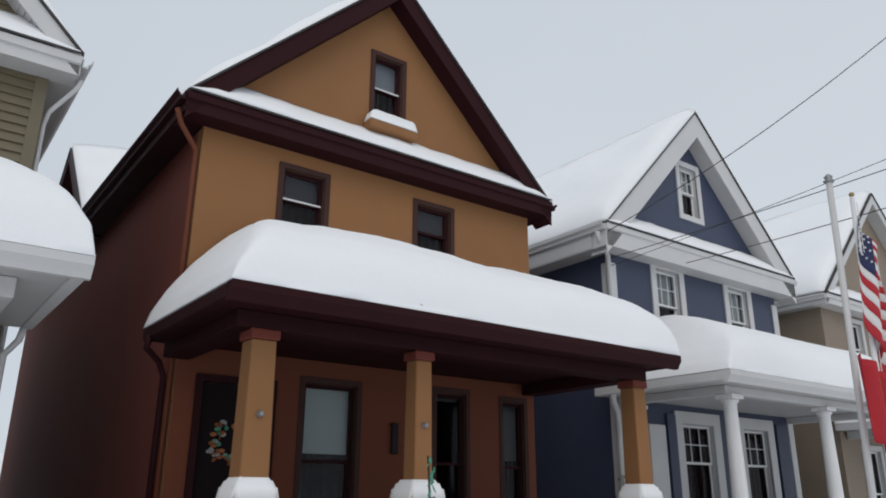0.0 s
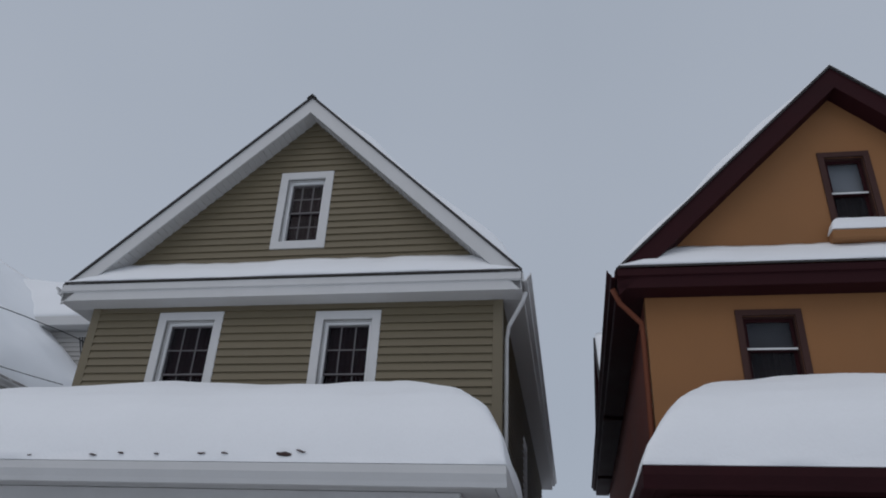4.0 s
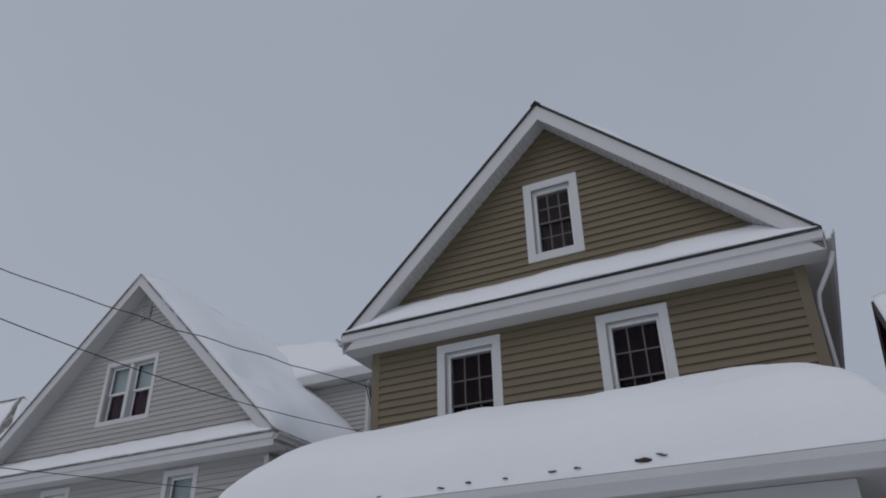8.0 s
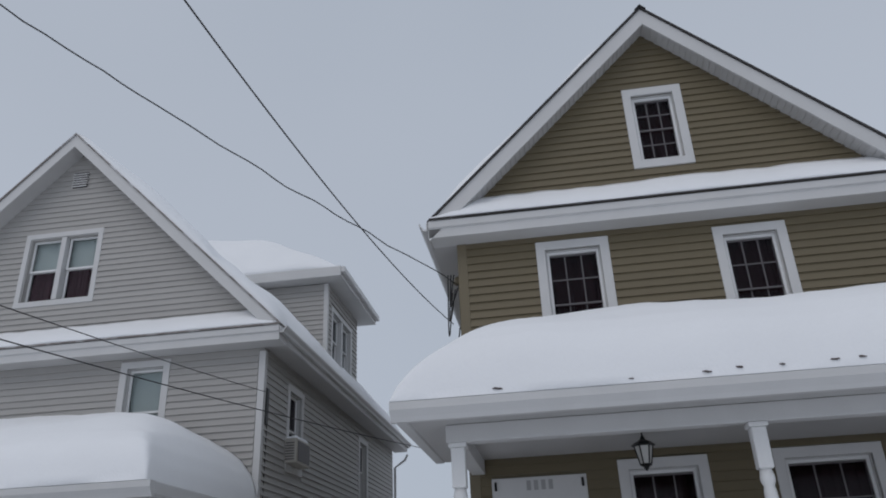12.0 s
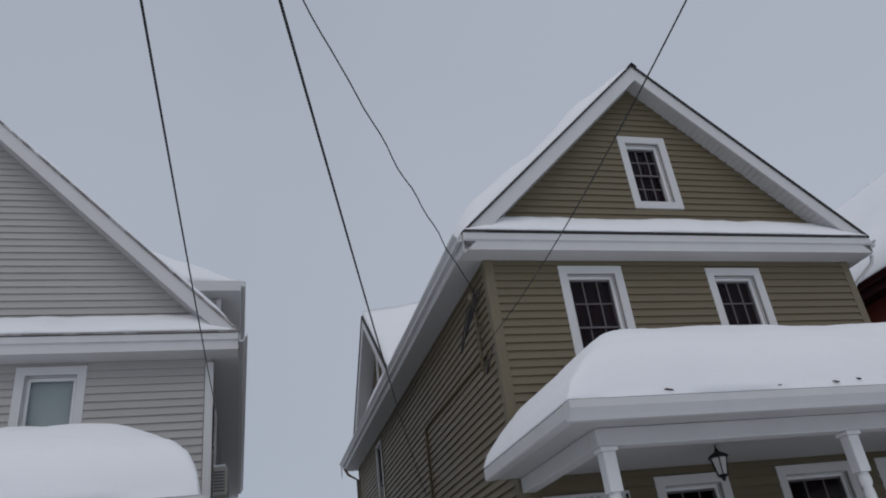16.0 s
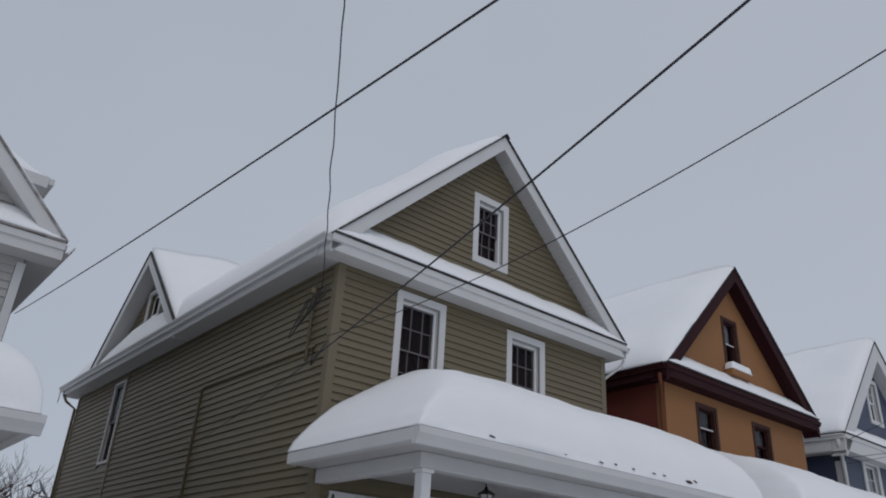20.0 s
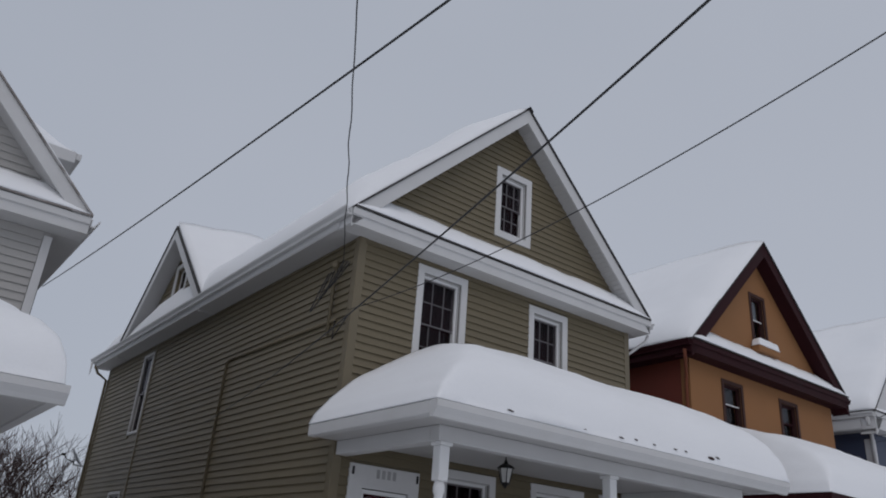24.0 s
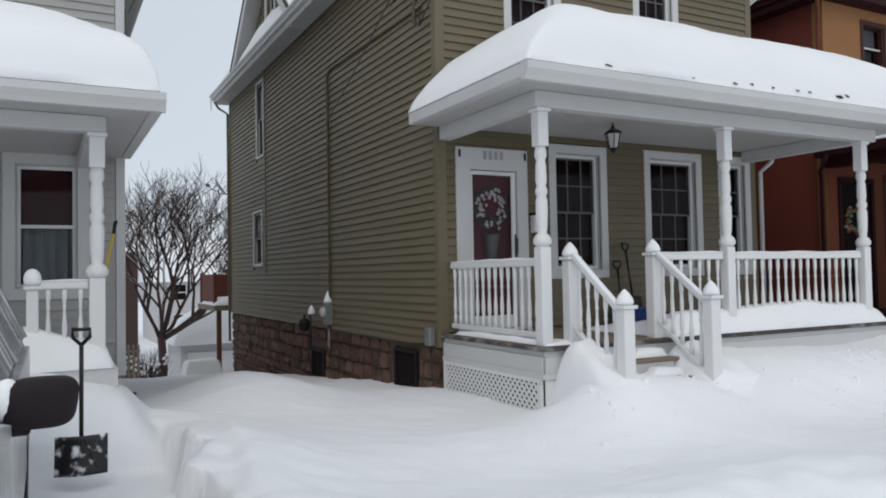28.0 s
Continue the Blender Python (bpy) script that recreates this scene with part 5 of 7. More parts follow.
for k in range(54):
    a, r = rw_.uniform(0, 2 * math.pi), math.sqrt(rw_.uniform(0.12, 1.0))
    cx_, cz_ = 0.80 + 0.235 * r * math.cos(a), 2.53 + 0.30 * r * math.sin(a)
    size, spin = rw_.uniform(0.012, 0.021), rw_.uniform(0, 72)
    for p_ in range(5):
        b_ = math.radians(spin + 72 * p_)
        m = pose(cx_ + size * 0.85 * math.cos(b_), 0.040 + rw_.uniform(-0.006, 0.006), cz_ + size * 0.85 * math.sin(b_), 0, -math.degrees(b_), 0)
        bmesh.ops.create_icosphere(bm, subdivisions=1, radius=1, matrix=m @ Matrix.Diagonal((size * 0.72, 0.005, size * 0.52, 1)))
    ball(eyes, (cx_, 0.034, cz_), 0.007, 1, 6, 4)
blossoms = part("blossoms", bm, BLOSSOM, wreath, "small pale pink blossoms")
blossoms["kind"] = "stuff"
o = part("blossom_eyes", eyes, LEAFDARK, wreath)
o["kind"] = "stuff"
part("vase", lathe(B(), [(0.06, 0), (0.075, 0.02), (0.085, 0.12), (0.115, 0.30), (0.125, 0.33), (0.108, 0.30), (0.07, 0.04)], (0.80, 0.055, 1.87), 14), VASE, wreath, "tall smoky glass vase below the blossoms", smooth=True)

mb = thing("mailbox", (1.47, -0.06, 2.3), "small white wall mailbox with a scrolled newspaper rack", "mailbox")
part("box", box(1.38, 1.58, -0.12, -0.004, 2.22, 2.46), VINYL, mb, bev=0.012)
part("lid", box(1.37, 1.59, -0.14, -0.002, 2.463, 2.485), BLACK, mb, "dark lid")
part("badge", lathe(B(), [(0.045, 0), (0.045, 0.006)], (0, 0, 0), 14), BLACK, mb, "round dark emblem", pose(1.48, -0.121, 2.34, 90))
for x in (1.42, 1.54):
    part("rack_hook", tube(B(), [(x, -0.02, 2.22), (x, -0.06, 2.14), (x, -0.12, 2.13), (x, -0.14, 2.18)], 0.007, 6), BLACK, mb)

lan = thing("porch_lantern", (1.90, -1.13, 3.2), "black hanging porch lantern with frosted panes", "lantern")
part("hook", tube(B(), [(1.90, -1.13, 3.555), (1.90, -1.13, 3.50)], 0.009, 8), BLACK, lan)
part("cap", lathe(B(), [(0.012, 0.10), (0.02, 0.085), (0.03, 0.06), (0.085, 0.03), (0.125, 0.0), (0.11, -0.01)][::-1], (1.90, -1.13, 3.42), 6), BLACK, lan)
part("glass", lathe(B(), [(0.052, 0), (0.092, 0.18)], (1.90, -1.13, 3.235), 6), LAMPGLASS, lan, "frosted glass")
for k in range(6):
    a = k * math.pi / 3
    part("bar", tube(B(), [(1.90 + 0.056 * math.cos(a), -1.13 + 0.056 * math.sin(a), 3.23), (1.90 + 0.096 * math.cos(a), -1.13 + 0.096 * math.sin(a), 3.42)], 0.007, 6), BLACK, lan)
part("finial", lathe(B(), [(0.006, 0), (0.02, 0.02), (0.03, 0.04), (0.06, 0.055), (0.055, 0.07)], (1.90, -1.13, 3.165), 8), BLACK, lan)


def shovel(x, y, z0, length, lean, turn, blade_w, blade_h, bmat, label, hmat=BLACK):
    m = pose(x, y, z0, lean, 0, turn)
    s = thing("snow_shovel", (x, y, z0), label, "shovel", "snow shovels")
    part("shaft", tube(B(), [(0, 0, blade_h * 0.7), (0, 0, length - 0.11)], 0.016, 10), hmat, s, "", m, smooth=True)
    part("grip", tube(B(), [(0, 0, length - 0.12), (-0.06, 0, length - 0.06), (-0.062, 0, length), (0.062, 0, length), (0.06, 0, length - 0.06), (0, 0, length - 0.12)], 0.015, 8), BLACK, s, "D-shaped grip", m, smooth=True)
    def f(i, j):
        return (blade_w * (i - 0.5), -0.09 * math.cos((i - 0.5) * 2.4) + 0.05 - 0.05 * (1 - j) ** 2, blade_h * j)
    part("blade", surface(f, 12, 8, lambda i, j: (f(i, j)[0], f(i, j)[1] + 0.006, f(i, j)[2])), bmat, s, "scoop blade", m, smooth=True)
    for k in (-0.3, 0.0, 0.3):
        part("rib", tube(B(), [(blade_w * k, -0.045, 0.05), (blade_w * k * 0.2, -0.03, blade_h * 0.95)], 0.012, 6), bmat, s, "", m)
    return s


shovel(2.95, -0.30, DK + 0.06, 1.10, -9, 8, 0.40, 0.34, BLACK, "black snow shovel leaning on the porch wall")
shovel(2.74, -0.26, DK + 0.06, 0.84, -8, -10, 0.28, 0.28, BLACK, "short black shovel leaning on the porch wall")
pail = thing("blue_bucket", (2.40, -1.0, DK), "blue plastic bucket on the porch floor", "bucket")
part("pail", lathe(B(), [(0.11, 0), (0.14, 0.26), (0.15, 0.26), (0.15, 0.275), (0.13, 0.275), (0.10, 0.02)], (2.40, -1.0, DK + 0.002), 18), BLUEPLASTIC, pail, smooth=True)
part("bail", tube(B(), [(2.26, -1.0, DK + 0.25), (2.30, -1.07, DK + 0.18), (2.40, -1.12, DK + 0.14), (2.50, -1.07, DK + 0.18), (2.54, -1.0, DK + 0.25)], 0.004, 6), GALV, pail)

# side wall: conduit, meter, gas fittings, vertical strip, service entrance
part("conduit", tube(B(), [(-0.045, 0.35, 5.25), (-0.045, 3.95, 5.30), (-0.045, 4.08, 5.25), (-0.045, 4.10, 1.20)], 0.022, 8), OLIVE_TRIM, olive, "painted cable conduit", smooth=True)
part("seam_strip", box(-0.045, -0.003, 8.40, 8.47, 1.75, 6.40), OLIVE_TRIM, olive, "vertical siding strip")
part("seam_strip", box(-0.04, -0.003, DEP - 0.09, DEP, 0.76, 6.40), OLIVE_TRIM, olive)
em = thing("electric_meter", (-0.1, 4.2, 1.35), "grey electric meter box with a cap of snow", "meter")
part("box", box(-0.13, -0.003, 4.02, 4.22, 0.84, 1.22), GALV, em, bev=0.015)
part("dial", lathe(B(), [(0.085, 0), (0.085, 0.05), (0.07, 0.075)], (0, 0, 0), 16), LAMPGLASS, em, "round glass dial", pose(-0.13, 4.13, 1.06, 0, -90, 0), smooth=True)
part("pipe", tube(B(), [(-0.06, 4.12, 0.82), (-0.06, 4.12, 0.48), (-0.03, 4.12, 0.42)], 0.022, 8), GALV, em, smooth=True)
o = part("meter_snow", lathe(B(), [(0.07, 0), (0.08, 0.03), (0.06, 0.08), (0.035, 0.15), (0.006, 0.20)], (-0.07, 4.13, 1.222), 10), SNOW, None, smooth=True)
tagged(o, "peaked snow cap on the meter box", "snow")
gm_ = thing("gas_meter", (-0.2, 5.1, 0.9), "small grey gas meter with pipes and snow", "meter")
part("body", lathe(B(), [(0.07, 0), (0.095, 0.05), (0.095, 0.16), (0.07, 0.22)], (-0.18, 5.15, 0.68), 14), RUBBER, gm_, smooth=True)
part("pipe", tube(B(), [(-0.18, 4.78, 0.35), (-0.18, 4.78, 0.99), (-0.18, 5.15, 0.99), (-0.18, 5.15, 0.90)], 0.02, 8), BLACK, gm_, smooth=True)
part("pipe", tube(B(), [(-0.18, 5.15, 0.68), (-0.18, 5.42, 0.68), (-0.18, 5.45, 0.84), (-0.02, 5.45, 0.84)], 0.02, 8), BLACK, gm_, smooth=True)
o = part("meter_snow", lathe(B(), [(0.06, 0), (0.07, 0.03), (0.05, 0.10), (0.006, 0.17)], (-0.16, 4.78, 1.00), 10), SNOW, None, smooth=True)
tagged(o, "peaked snow cap on the gas meter", "snow")
jb = thing("junction_box", (-0.08, 0.3, 0.9), "grey cable junction box on the siding", "junction box")
part("box", box(-0.12, -0.03, 0.10, 0.26, 0.77, 1.0), GALV, jb, bev=0.012)
part("cable", tube(B(), [(-0.06, 0.28, 0.79), (-0.05, 1.0, 0.735), (-0.05, 2.6, 0.75), (-0.05, 4.0, 0.74)], 0.012, 6), CABLE, jb, smooth=True)
svc = thing("service_entrance", (-0.1, 0.6, 5.8), "weatherhead with looped service cables under the eave", "service cable")
part("mast", tube(B(), [(-0.07, 0.50, 5.05), (-0.07, 0.50, 6.02), (-0.10, 0.46, 6.08)], 0.026, 8), OLIVE_TRIM, svc, smooth=True)
part("weatherhead", lathe(B(), [(0.03, 0), (0.06, 0.03), (0.05, 0.09), (0.015, 0.13)], (-0.10, 0.46, 6.03), 10), OLIVE_TRIM, svc, smooth=True)
for k, (dy, dz) in enumerate(((0.10, 0.0), (0.28, -0.1), (0.42, -0.22))):
    pts = []
    for i in range(13):
        a = i / 12
        pts.append((-0.10 - 0.10 * math.sin(math.pi * a) - 0.04 * k, 0.05 + 0.42 * a + dy * math.sin(math.pi * a), 6.02 - 0.02 * a - (0.32 + 0.14 * k) * math.sin(math.pi * a) + dz * a * 0.3))
    part("drip_loop", tube(B(), pts, 0.009, 6), CABLE, svc, smooth=True)
part("lower_loop", tube(B(), [(-0.05, 0.0, 5.25), (-0.10, 0.14, 5.05), (-0.09, 0.3, 4.95), (-0.05, 0.36, 5.24)], 0.009, 6), CABLE, svc, smooth=True)

# dormer towards the drive
def side_dormer(house, xw, sgn, y0, y1, z0, zr, depth, wall_mat, trim, roof_mat, win, snow_label, trim_soffit=SOFFIT):
    """Gabled dormer over a side wall at x = xw that looks along sgn; its ridge runs into the roof."""
    yc, half = (y0 + y1) / 2, (y1 - y0) / 2
    sl = (zr - z0) / half
    xo = xw + sgn * 0.38
    m = pose(xw, y1 - 0.38, 0, 0, 0, -90) if sgn < 0 else pose(xw, y0 + 0.38, 0, 0, 0, 90)
    w = (y1 - y0) - 0.76
    wl = part("dormer_wall", gable_wall(w, z0 - 0.06, w / 2, zr - 0.32, sl, win, 0.15), wall_mat, house, "", m)
    inner = xw - sgn * depth
    for s in (-1, 1):
        bm = B()
        ye = yc + s * half
        prism(bm, [(yc, zr), (ye, z0), (ye, z0 - 0.06), (yc, zr - 0.06)], "x", min(xo, inner), max(xo, inner))
        part("dormer_roof", bm, roof_mat, house)
        bm = B()
        a, b = sorted((xo - sgn * 0.02, xo - sgn * 0.05))
        prism(bm, [(yc, zr - 0.064), (ye, z0 - 0.064), (ye - s * 0.02, z0 - 0.30), (yc, zr - 0.32)], "x", a, b)
        part("dormer_rake", bm, trim, house)
        bm = B()
        a, b = sorted((xo - sgn * 0.052, xw))
        prism(bm, [(yc, zr - 0.27), (ye - s * 0.03, z0 - 0.26), (ye - s * 0.03, z0 - 0.28), (yc, zr - 0.29)], "x", a, b)
        part("dormer_soffit", bm, trim_soffit, house)
        def top(i, j, s=s):
            x = xo - sgn * 0.04 + (inner - xo) * i
            h = (0.10 + 0.24 * min(1, i * 3)) * (1 - 0.5 * j ** 6) * (1 + 0.25 * noise.noise((x, j * 3, zr)))
            return (x, yc + s * half * j * 0.99, zr - sl * half * j * 0.99 + h)
        o = part("roof_snow", surface(top, 20, 14, lambda i, j, s=s: (xo - sgn * 0.04 + (inner - xo) * i, yc + s * half * j * 0.99, zr - sl * half * j * 0.99 - 0.02)), SNOW, None, smooth=True)
        tagged(o, snow_label, "snow", "snow on the dormers")
    return wl, m


dw, dmat = side_dormer(olive, 0, -1, 5.2, 10.55, 6.68, 9.06, 3.0, OLIVE, WHITE, SHINGLE, hole(1.85, 2.72, 6.75, 8.25), "snow on the olive house's dormer roof")
window(olive, dmat, 1.85, 2.72, 6.75, 8.25, grid=(1, 1), casing=0.10, label="white-cased dormer window")
lap_siding(dw, dmat, OBM, 6.66, 8.4, lambda z: (2.295 - (8.72 - z) / 0.89, 2.295 + (8.72 - z) / 0.89), [(1.85, 2.72, 6.75, 8.25)])
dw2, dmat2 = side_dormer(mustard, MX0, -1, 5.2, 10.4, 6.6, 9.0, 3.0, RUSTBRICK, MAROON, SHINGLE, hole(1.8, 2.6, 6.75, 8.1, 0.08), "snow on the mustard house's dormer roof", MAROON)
window(mustard, dmat2, 1.8, 2.6, 6.75, 8.1, casing=0.08, trim=MAROON, grid=(1, 1), label="dark dormer window")

# downspouts
downspout(olive, [(6.14, -0.22, 6.42), (6.10, -0.20, 6.30), (5.90, 0.05, 6.06), (5.87, 0.10, 5.9), (5.87, 0.10, 0.6)], WHITE, 0.028)
downspout(olive, [(-0.40, DEP + 0.12, 6.46), (-0.30, DEP + 0.10, 6.28), (-0.07, DEP + 0.03, 6.12), (-0.06, DEP + 0.03, 0.0)], OLIVE_TRIM)
downspout(olive, [(6.0, -0.25, 3.52), (5.98, -0.22, 3.40), (5.88, -0.08, 3.25), (5.88, -0.08, 0.5)], WHITE)
ice = thing("icicle", (-0.45, DEP + 0.26, 6.2), "thin icicle on the gutter's end", "icicle")
part("spike", lathe(B(), [(0.03, 0.35), (0.02, 0.15), (0.003, 0.0)][::-1], (-0.46, DEP + 0.26, 6.21), 7), SNOW, ice, smooth=True)


# ======== mustard house porch ========
part("porch_floor", box(7.45, 13.3, -2.42, -0.08, 0.72, 0.92), MAROON, mustard, "maroon porch floor")
for k, x in enumerate((7.74, 9.57, 13.05)):
    bm = B()
    w1_, w0_ = ((0.122, 0.138), (0.100, 0.112), (0.118, 0.132))[k]
    prof = ((w0_, 1.86), (w1_, 3.30))
    vs = [[bm.verts.new((x + sx * w, -2.12 + sy * w, z)) for sx, sy in ((-1, -1), (1, -1), (1, 1), (-1, 1))] for w, z in prof]
    for i in range(4):
        bm.faces.new((vs[0][i], vs[0][(i + 1) % 4], vs[1][(i + 1) % 4], vs[1][i]))
    bm.faces.new(vs[0][::-1])
    bm.faces.new(vs[1])
    pst = part("porch_post", bm, STUCCO, mustard, "tapered mustard stucco porch pillar", bev=0.012)
    part("capital", box(x - w1_ - 0.025, x + w1_ + 0.025, -2.145 - w1_, -2.095 + w1_, 3.302, 3.398), RUSTBRICK, pst, "rust-red capital", bev=0.012)
    part("pier", box(x - 0.18, x + 0.18, -2.30, -1.94, 0.3, 1.72), RUSTBRICK, pst, bev=0.01)
    part("pier_cap", box(x - 0.23, x + 0.23, -2.35, -1.89, 1.722, 1.858), RUSTBRICK, pst, bev=0.015)
    def pier_top(i, j, x=x):
        px, py = x - 0.225 + 0.45 * i, -2.345 + 0.45 * j
        inside = max(abs(px - x), abs(py + 2.12))
        e = min(i, 1 - i, j, 1 - j)
        return (px, py, 1.866 + 0.22 * math.sqrt(min(1, e * 5)) - 0.03 * inside)
    o = part("pier_snow", surface(pier_top, 14, 14, lambda i, j, x=x: (x - 0.225 + 0.45 * i, -2.345 + 0.45 * j, 1.861)), SNOW, None, smooth=True)
    tagged(o, "rounded snow on the porch pier", "snow", "snow on the piers")
    if k < 2:
        part("porch_light", lathe(B(), [(0.03, 0), (0.035, 0.03), (0.02, 0.06)], (0, 0, 0), 10), GALV, pst, "small bright wall light", pose(x, -2.12 - (w0_ + w1_) / 2 + 0.01, 2.62, 90))
    for a, b in (((7.975, 9.335), (9.805, 12.815))[k],) if k < 2 else ():
        part("parapet", box(a, b, -2.24, -2.0, 0.5, 1.55), RUSTBRICK, mustard, "rust-red porch parapet")
        part("coping", box(a, b, -2.29, -1.95, 1.553, 1.62), MAROON, mustard, bev=0.012)
        heap("coping_snow", a + 0.02, b - 0.02, -2.29, -1.95, lambda x, y: 1.74, lambda x, y: 1.622, "snow on the porch parapet", 40, 10)
md = part("front_door", bx(bx(box(mdoor[0] + MX0, mdoor[0] + MX0 + 0.08, -0.10, -0.03, 0.92, 3.26), mdoor[1] + MX0 - 0.08, mdoor[1] + MX0, -0.10, -0.03, 0.92, 3.26), mdoor[0] + MX0 + 0.082, mdoor[1] + MX0 - 0.082, -0.10, -0.03, 3.18, 3.26), MAROON, mustard, "dark front door with a bright wreath")
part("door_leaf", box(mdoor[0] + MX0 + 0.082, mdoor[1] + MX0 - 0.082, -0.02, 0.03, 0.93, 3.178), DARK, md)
wr = thing("door_wreath", (8.36, -0.06, 2.5), "autumn wreath of orange and green leaves on the dark door", "wreath")
rr = random.Random(8)
for nm, mt, n in (("orange_leaves", ORANGE, 46), ("green_leaves", GREEN, 20), ("pale_leaves", LACE, 18)):
    bm = B()
    for k in range(n):
        a, r = rr.uniform(0, 2 * math.pi), rr.uniform(0.14, 0.28)
        m = pose(8.36 + r * math.cos(a), -0.04, 2.5 + r * math.sin(a), rr.uniform(60, 120), 0, rr.uniform(0, 360)) @ Matrix.Diagonal((0.045, 0.03, 0.006, 1))
        bmesh.ops.create_icosphere(bm, subdivisions=1, radius=1, matrix=m)
    o = part(nm, bm, mt, wr)
    o["kind"] = "stuff"
part("letter_box", box(10.54, 10.64, -0.12, -0.062, 2.45, 2.85), RUBBER, mustard, "slim black letter box", bev=0.01)
# attic window sill with its snow
part("attic_sill", box(9.93, 10.77, -0.27, -0.062, 7.02, 7.16), STUCCO, mustard, "stucco sill under the attic window", bev=0.02)
heap("sill_snow", 9.93, 10.77, -0.27, -0.065, lambda x, y: 7.33, lambda x, y: 7.162, "mound of snow on the attic window sill", 24, 10)
downspout(mustard, [(7.22, -0.25, 6.42), (7.30, -0.2, 6.25), (7.56, -0.02, 6.05), (7.575, 0.0, 5.9), (7.575, 0.0, 0.4)], RUSTORANGE)
downspout(mustard, [(7.22, -0.35, 3.58), (7.20, -0.30, 3.45), (7.42, -0.06, 3.35), (7.50, -0.02, 3.2), (7.50, -0.02, 0.4)], MAROON)
stalk = thing("dry_plant", (9.45, -2.52, 1.0), "dry plant stalk with a few green leaves", "plant")
part("stem", tube(B(), [(9.45, -2.52, 0.4), (9.46, -2.52, 1.6), (9.43, -2.5, 2.3)], 0.012, 6), BARK, stalk)
bm = B()
for k in range(9):
    m = pose(9.44 + rr.uniform(-0.06, 0.06), -2.52 + rr.uniform(-0.05, 0.05), 1.9 + 0.045 * k, rr.uniform(0, 90), rr.uniform(0, 90), rr.uniform(0, 360)) @ Matrix.Diagonal((0.05, 0.02, 0.008, 1))
    bmesh.ops.create_icosphere(bm, subdivisions=1, radius=1, matrix=m)
part("leaves", bm, GREEN, stalk)

# ======== blue house porch ========
part("porch_floor", box(15.0, 20.9, -2.35, -0.04, 0.6, 0.9), WHITE, blue, "white porch floor")
for x, y, lab in ((15.30, -2.1, "round white porch column"), (18.05, -2.1, "round white porch column"), (20.55, -2.1, "round white porch column"), (15.30, -0.30, "white half column at the wall")):
    c = part("porch_column", lathe(B(), [(0.13, 0), (0.13, 0.10), (0.115, 0.12), (0.12, 0.9), (0.095, 2.30), (0.10, 2.36), (0.13, 2.38), (0.13, 2.42)], (x, y, 0.905), 18), VINYL, blue, lab, smooth=True)
    part("capital", box(x - 0.15, x + 0.15, y - 0.15, y + 0.15, 3.328, 3.398), VINYL, c, bev=0.008)
railing(blue, (15.5, -2.1, 0.9), (17.9, -2.1, 0.9))
railing(blue, (18.2, -2.1, 0.9), (20.4, -2.1, 0.9))
heap("deck_snow", 15.1, 20.8, -2.34, -1.0, lambda x, y: 1.25, lambda x, y: 0.902, "snow drifted on the blue house's porch", 40, 12)
downspout(blue, [(14.66, -0.4, 3.55), (14.70, -0.35, 3.42), (15.05, -0.12, 3.30), (15.12, -0.08, 3.1), (15.12, -0.08, 0.5)], WHITE, 0.05)
downspout(blue, [(14.74, -0.2, 6.45), (14.85, -0.15, 6.25), (15.14, -0.06, 6.10), (15.14, -0.06, 4.2)], WHITE, 0.05)
part("porch_shutter", box(16.46, 16.70, -0.06, -0.003, 1.4, 3.36), BLUE, blue, "blue shutter")
part("porch_shutter", box(20.02, 20.45, -0.06, -0.003, 1.4, 3.36), BLUE, blue)
part("porch_trim", box(15.95, 16.40, -0.05, -0.003, 1.0, 3.15), WHITE, blue, "white porch wall panel", bev=0.006)
for k in range(2):
    x = 14.85 + 0.12 * k
    o = thing("wall_bracket", (x, -0.5, 2.2), "snow-capped bracket on the dark side wall", "bracket")
    part("arm", tube(B(), [(15.2, -0.02 + k * 0.1, 2.2), (x, -0.3, 2.25), (x, -0.35, 2.05)], 0.02, 6), GALV, o)
# rail with hung white cloths by the blue porch
for k, x in enumerate((18.7, 19.6)):
    def cloth(i, j, x=x):
        return (x + 0.34 * i, -2.18 - 0.03 * math.sin(i * 14 + j * 2), 1.86 - 0.55 * (1 - j) * (1 + 0.1 * math.sin(i * 9)))
    o = part("hung_cloth", surface(cloth, 16, 6, lambda i, j, x=x: (cloth(i, j)[0], cloth(i, j)[1] + 0.006, cloth(i, j)[2])), CLOTHWHITE, None, smooth=True)
    tagged(o, "white cloth hung over the porch rail", "cloth", "cloths on the rail")

# ======== flags before the blue house ========
pole = thing("flag_pole", (14.300, -4.5, 0.2), "white flag pole with a ball top", "flag pole")
part("shaft", tube(B(), [(14.56, -4.5, 0.1), (14.95, -4.5, 5.76)], 0.045, 12, 0.030), VINYL, pole, smooth=True)
part("ball", ball(B(), (14.955, -4.5, 5.80), 0.035), BRASS, pole, smooth=True)
part("halyard", tube(B(), [(14.64, -4.56, 0.9), (14.975, -4.54, 5.68)], 0.006, 5), CLOTHWHITE, pole)
mast = thing("service_mast", (14.440, -4.35, 0.2), "white leaning mast with an insulator on top", "mast")
part("shaft", tube(B(), [(14.380, -4.35, 0.1), (14.700, -4.35, 5.95)], 0.042, 12), WHITE, mast, smooth=True)
part("insulator", lathe(B(), [(0.05, 0), (0.075, 0.03), (0.04, 0.06), (0.06, 0.09), (0.02, 0.13)], (14.705, -4.35, 5.95), 10), GALV, mast, smooth=True)


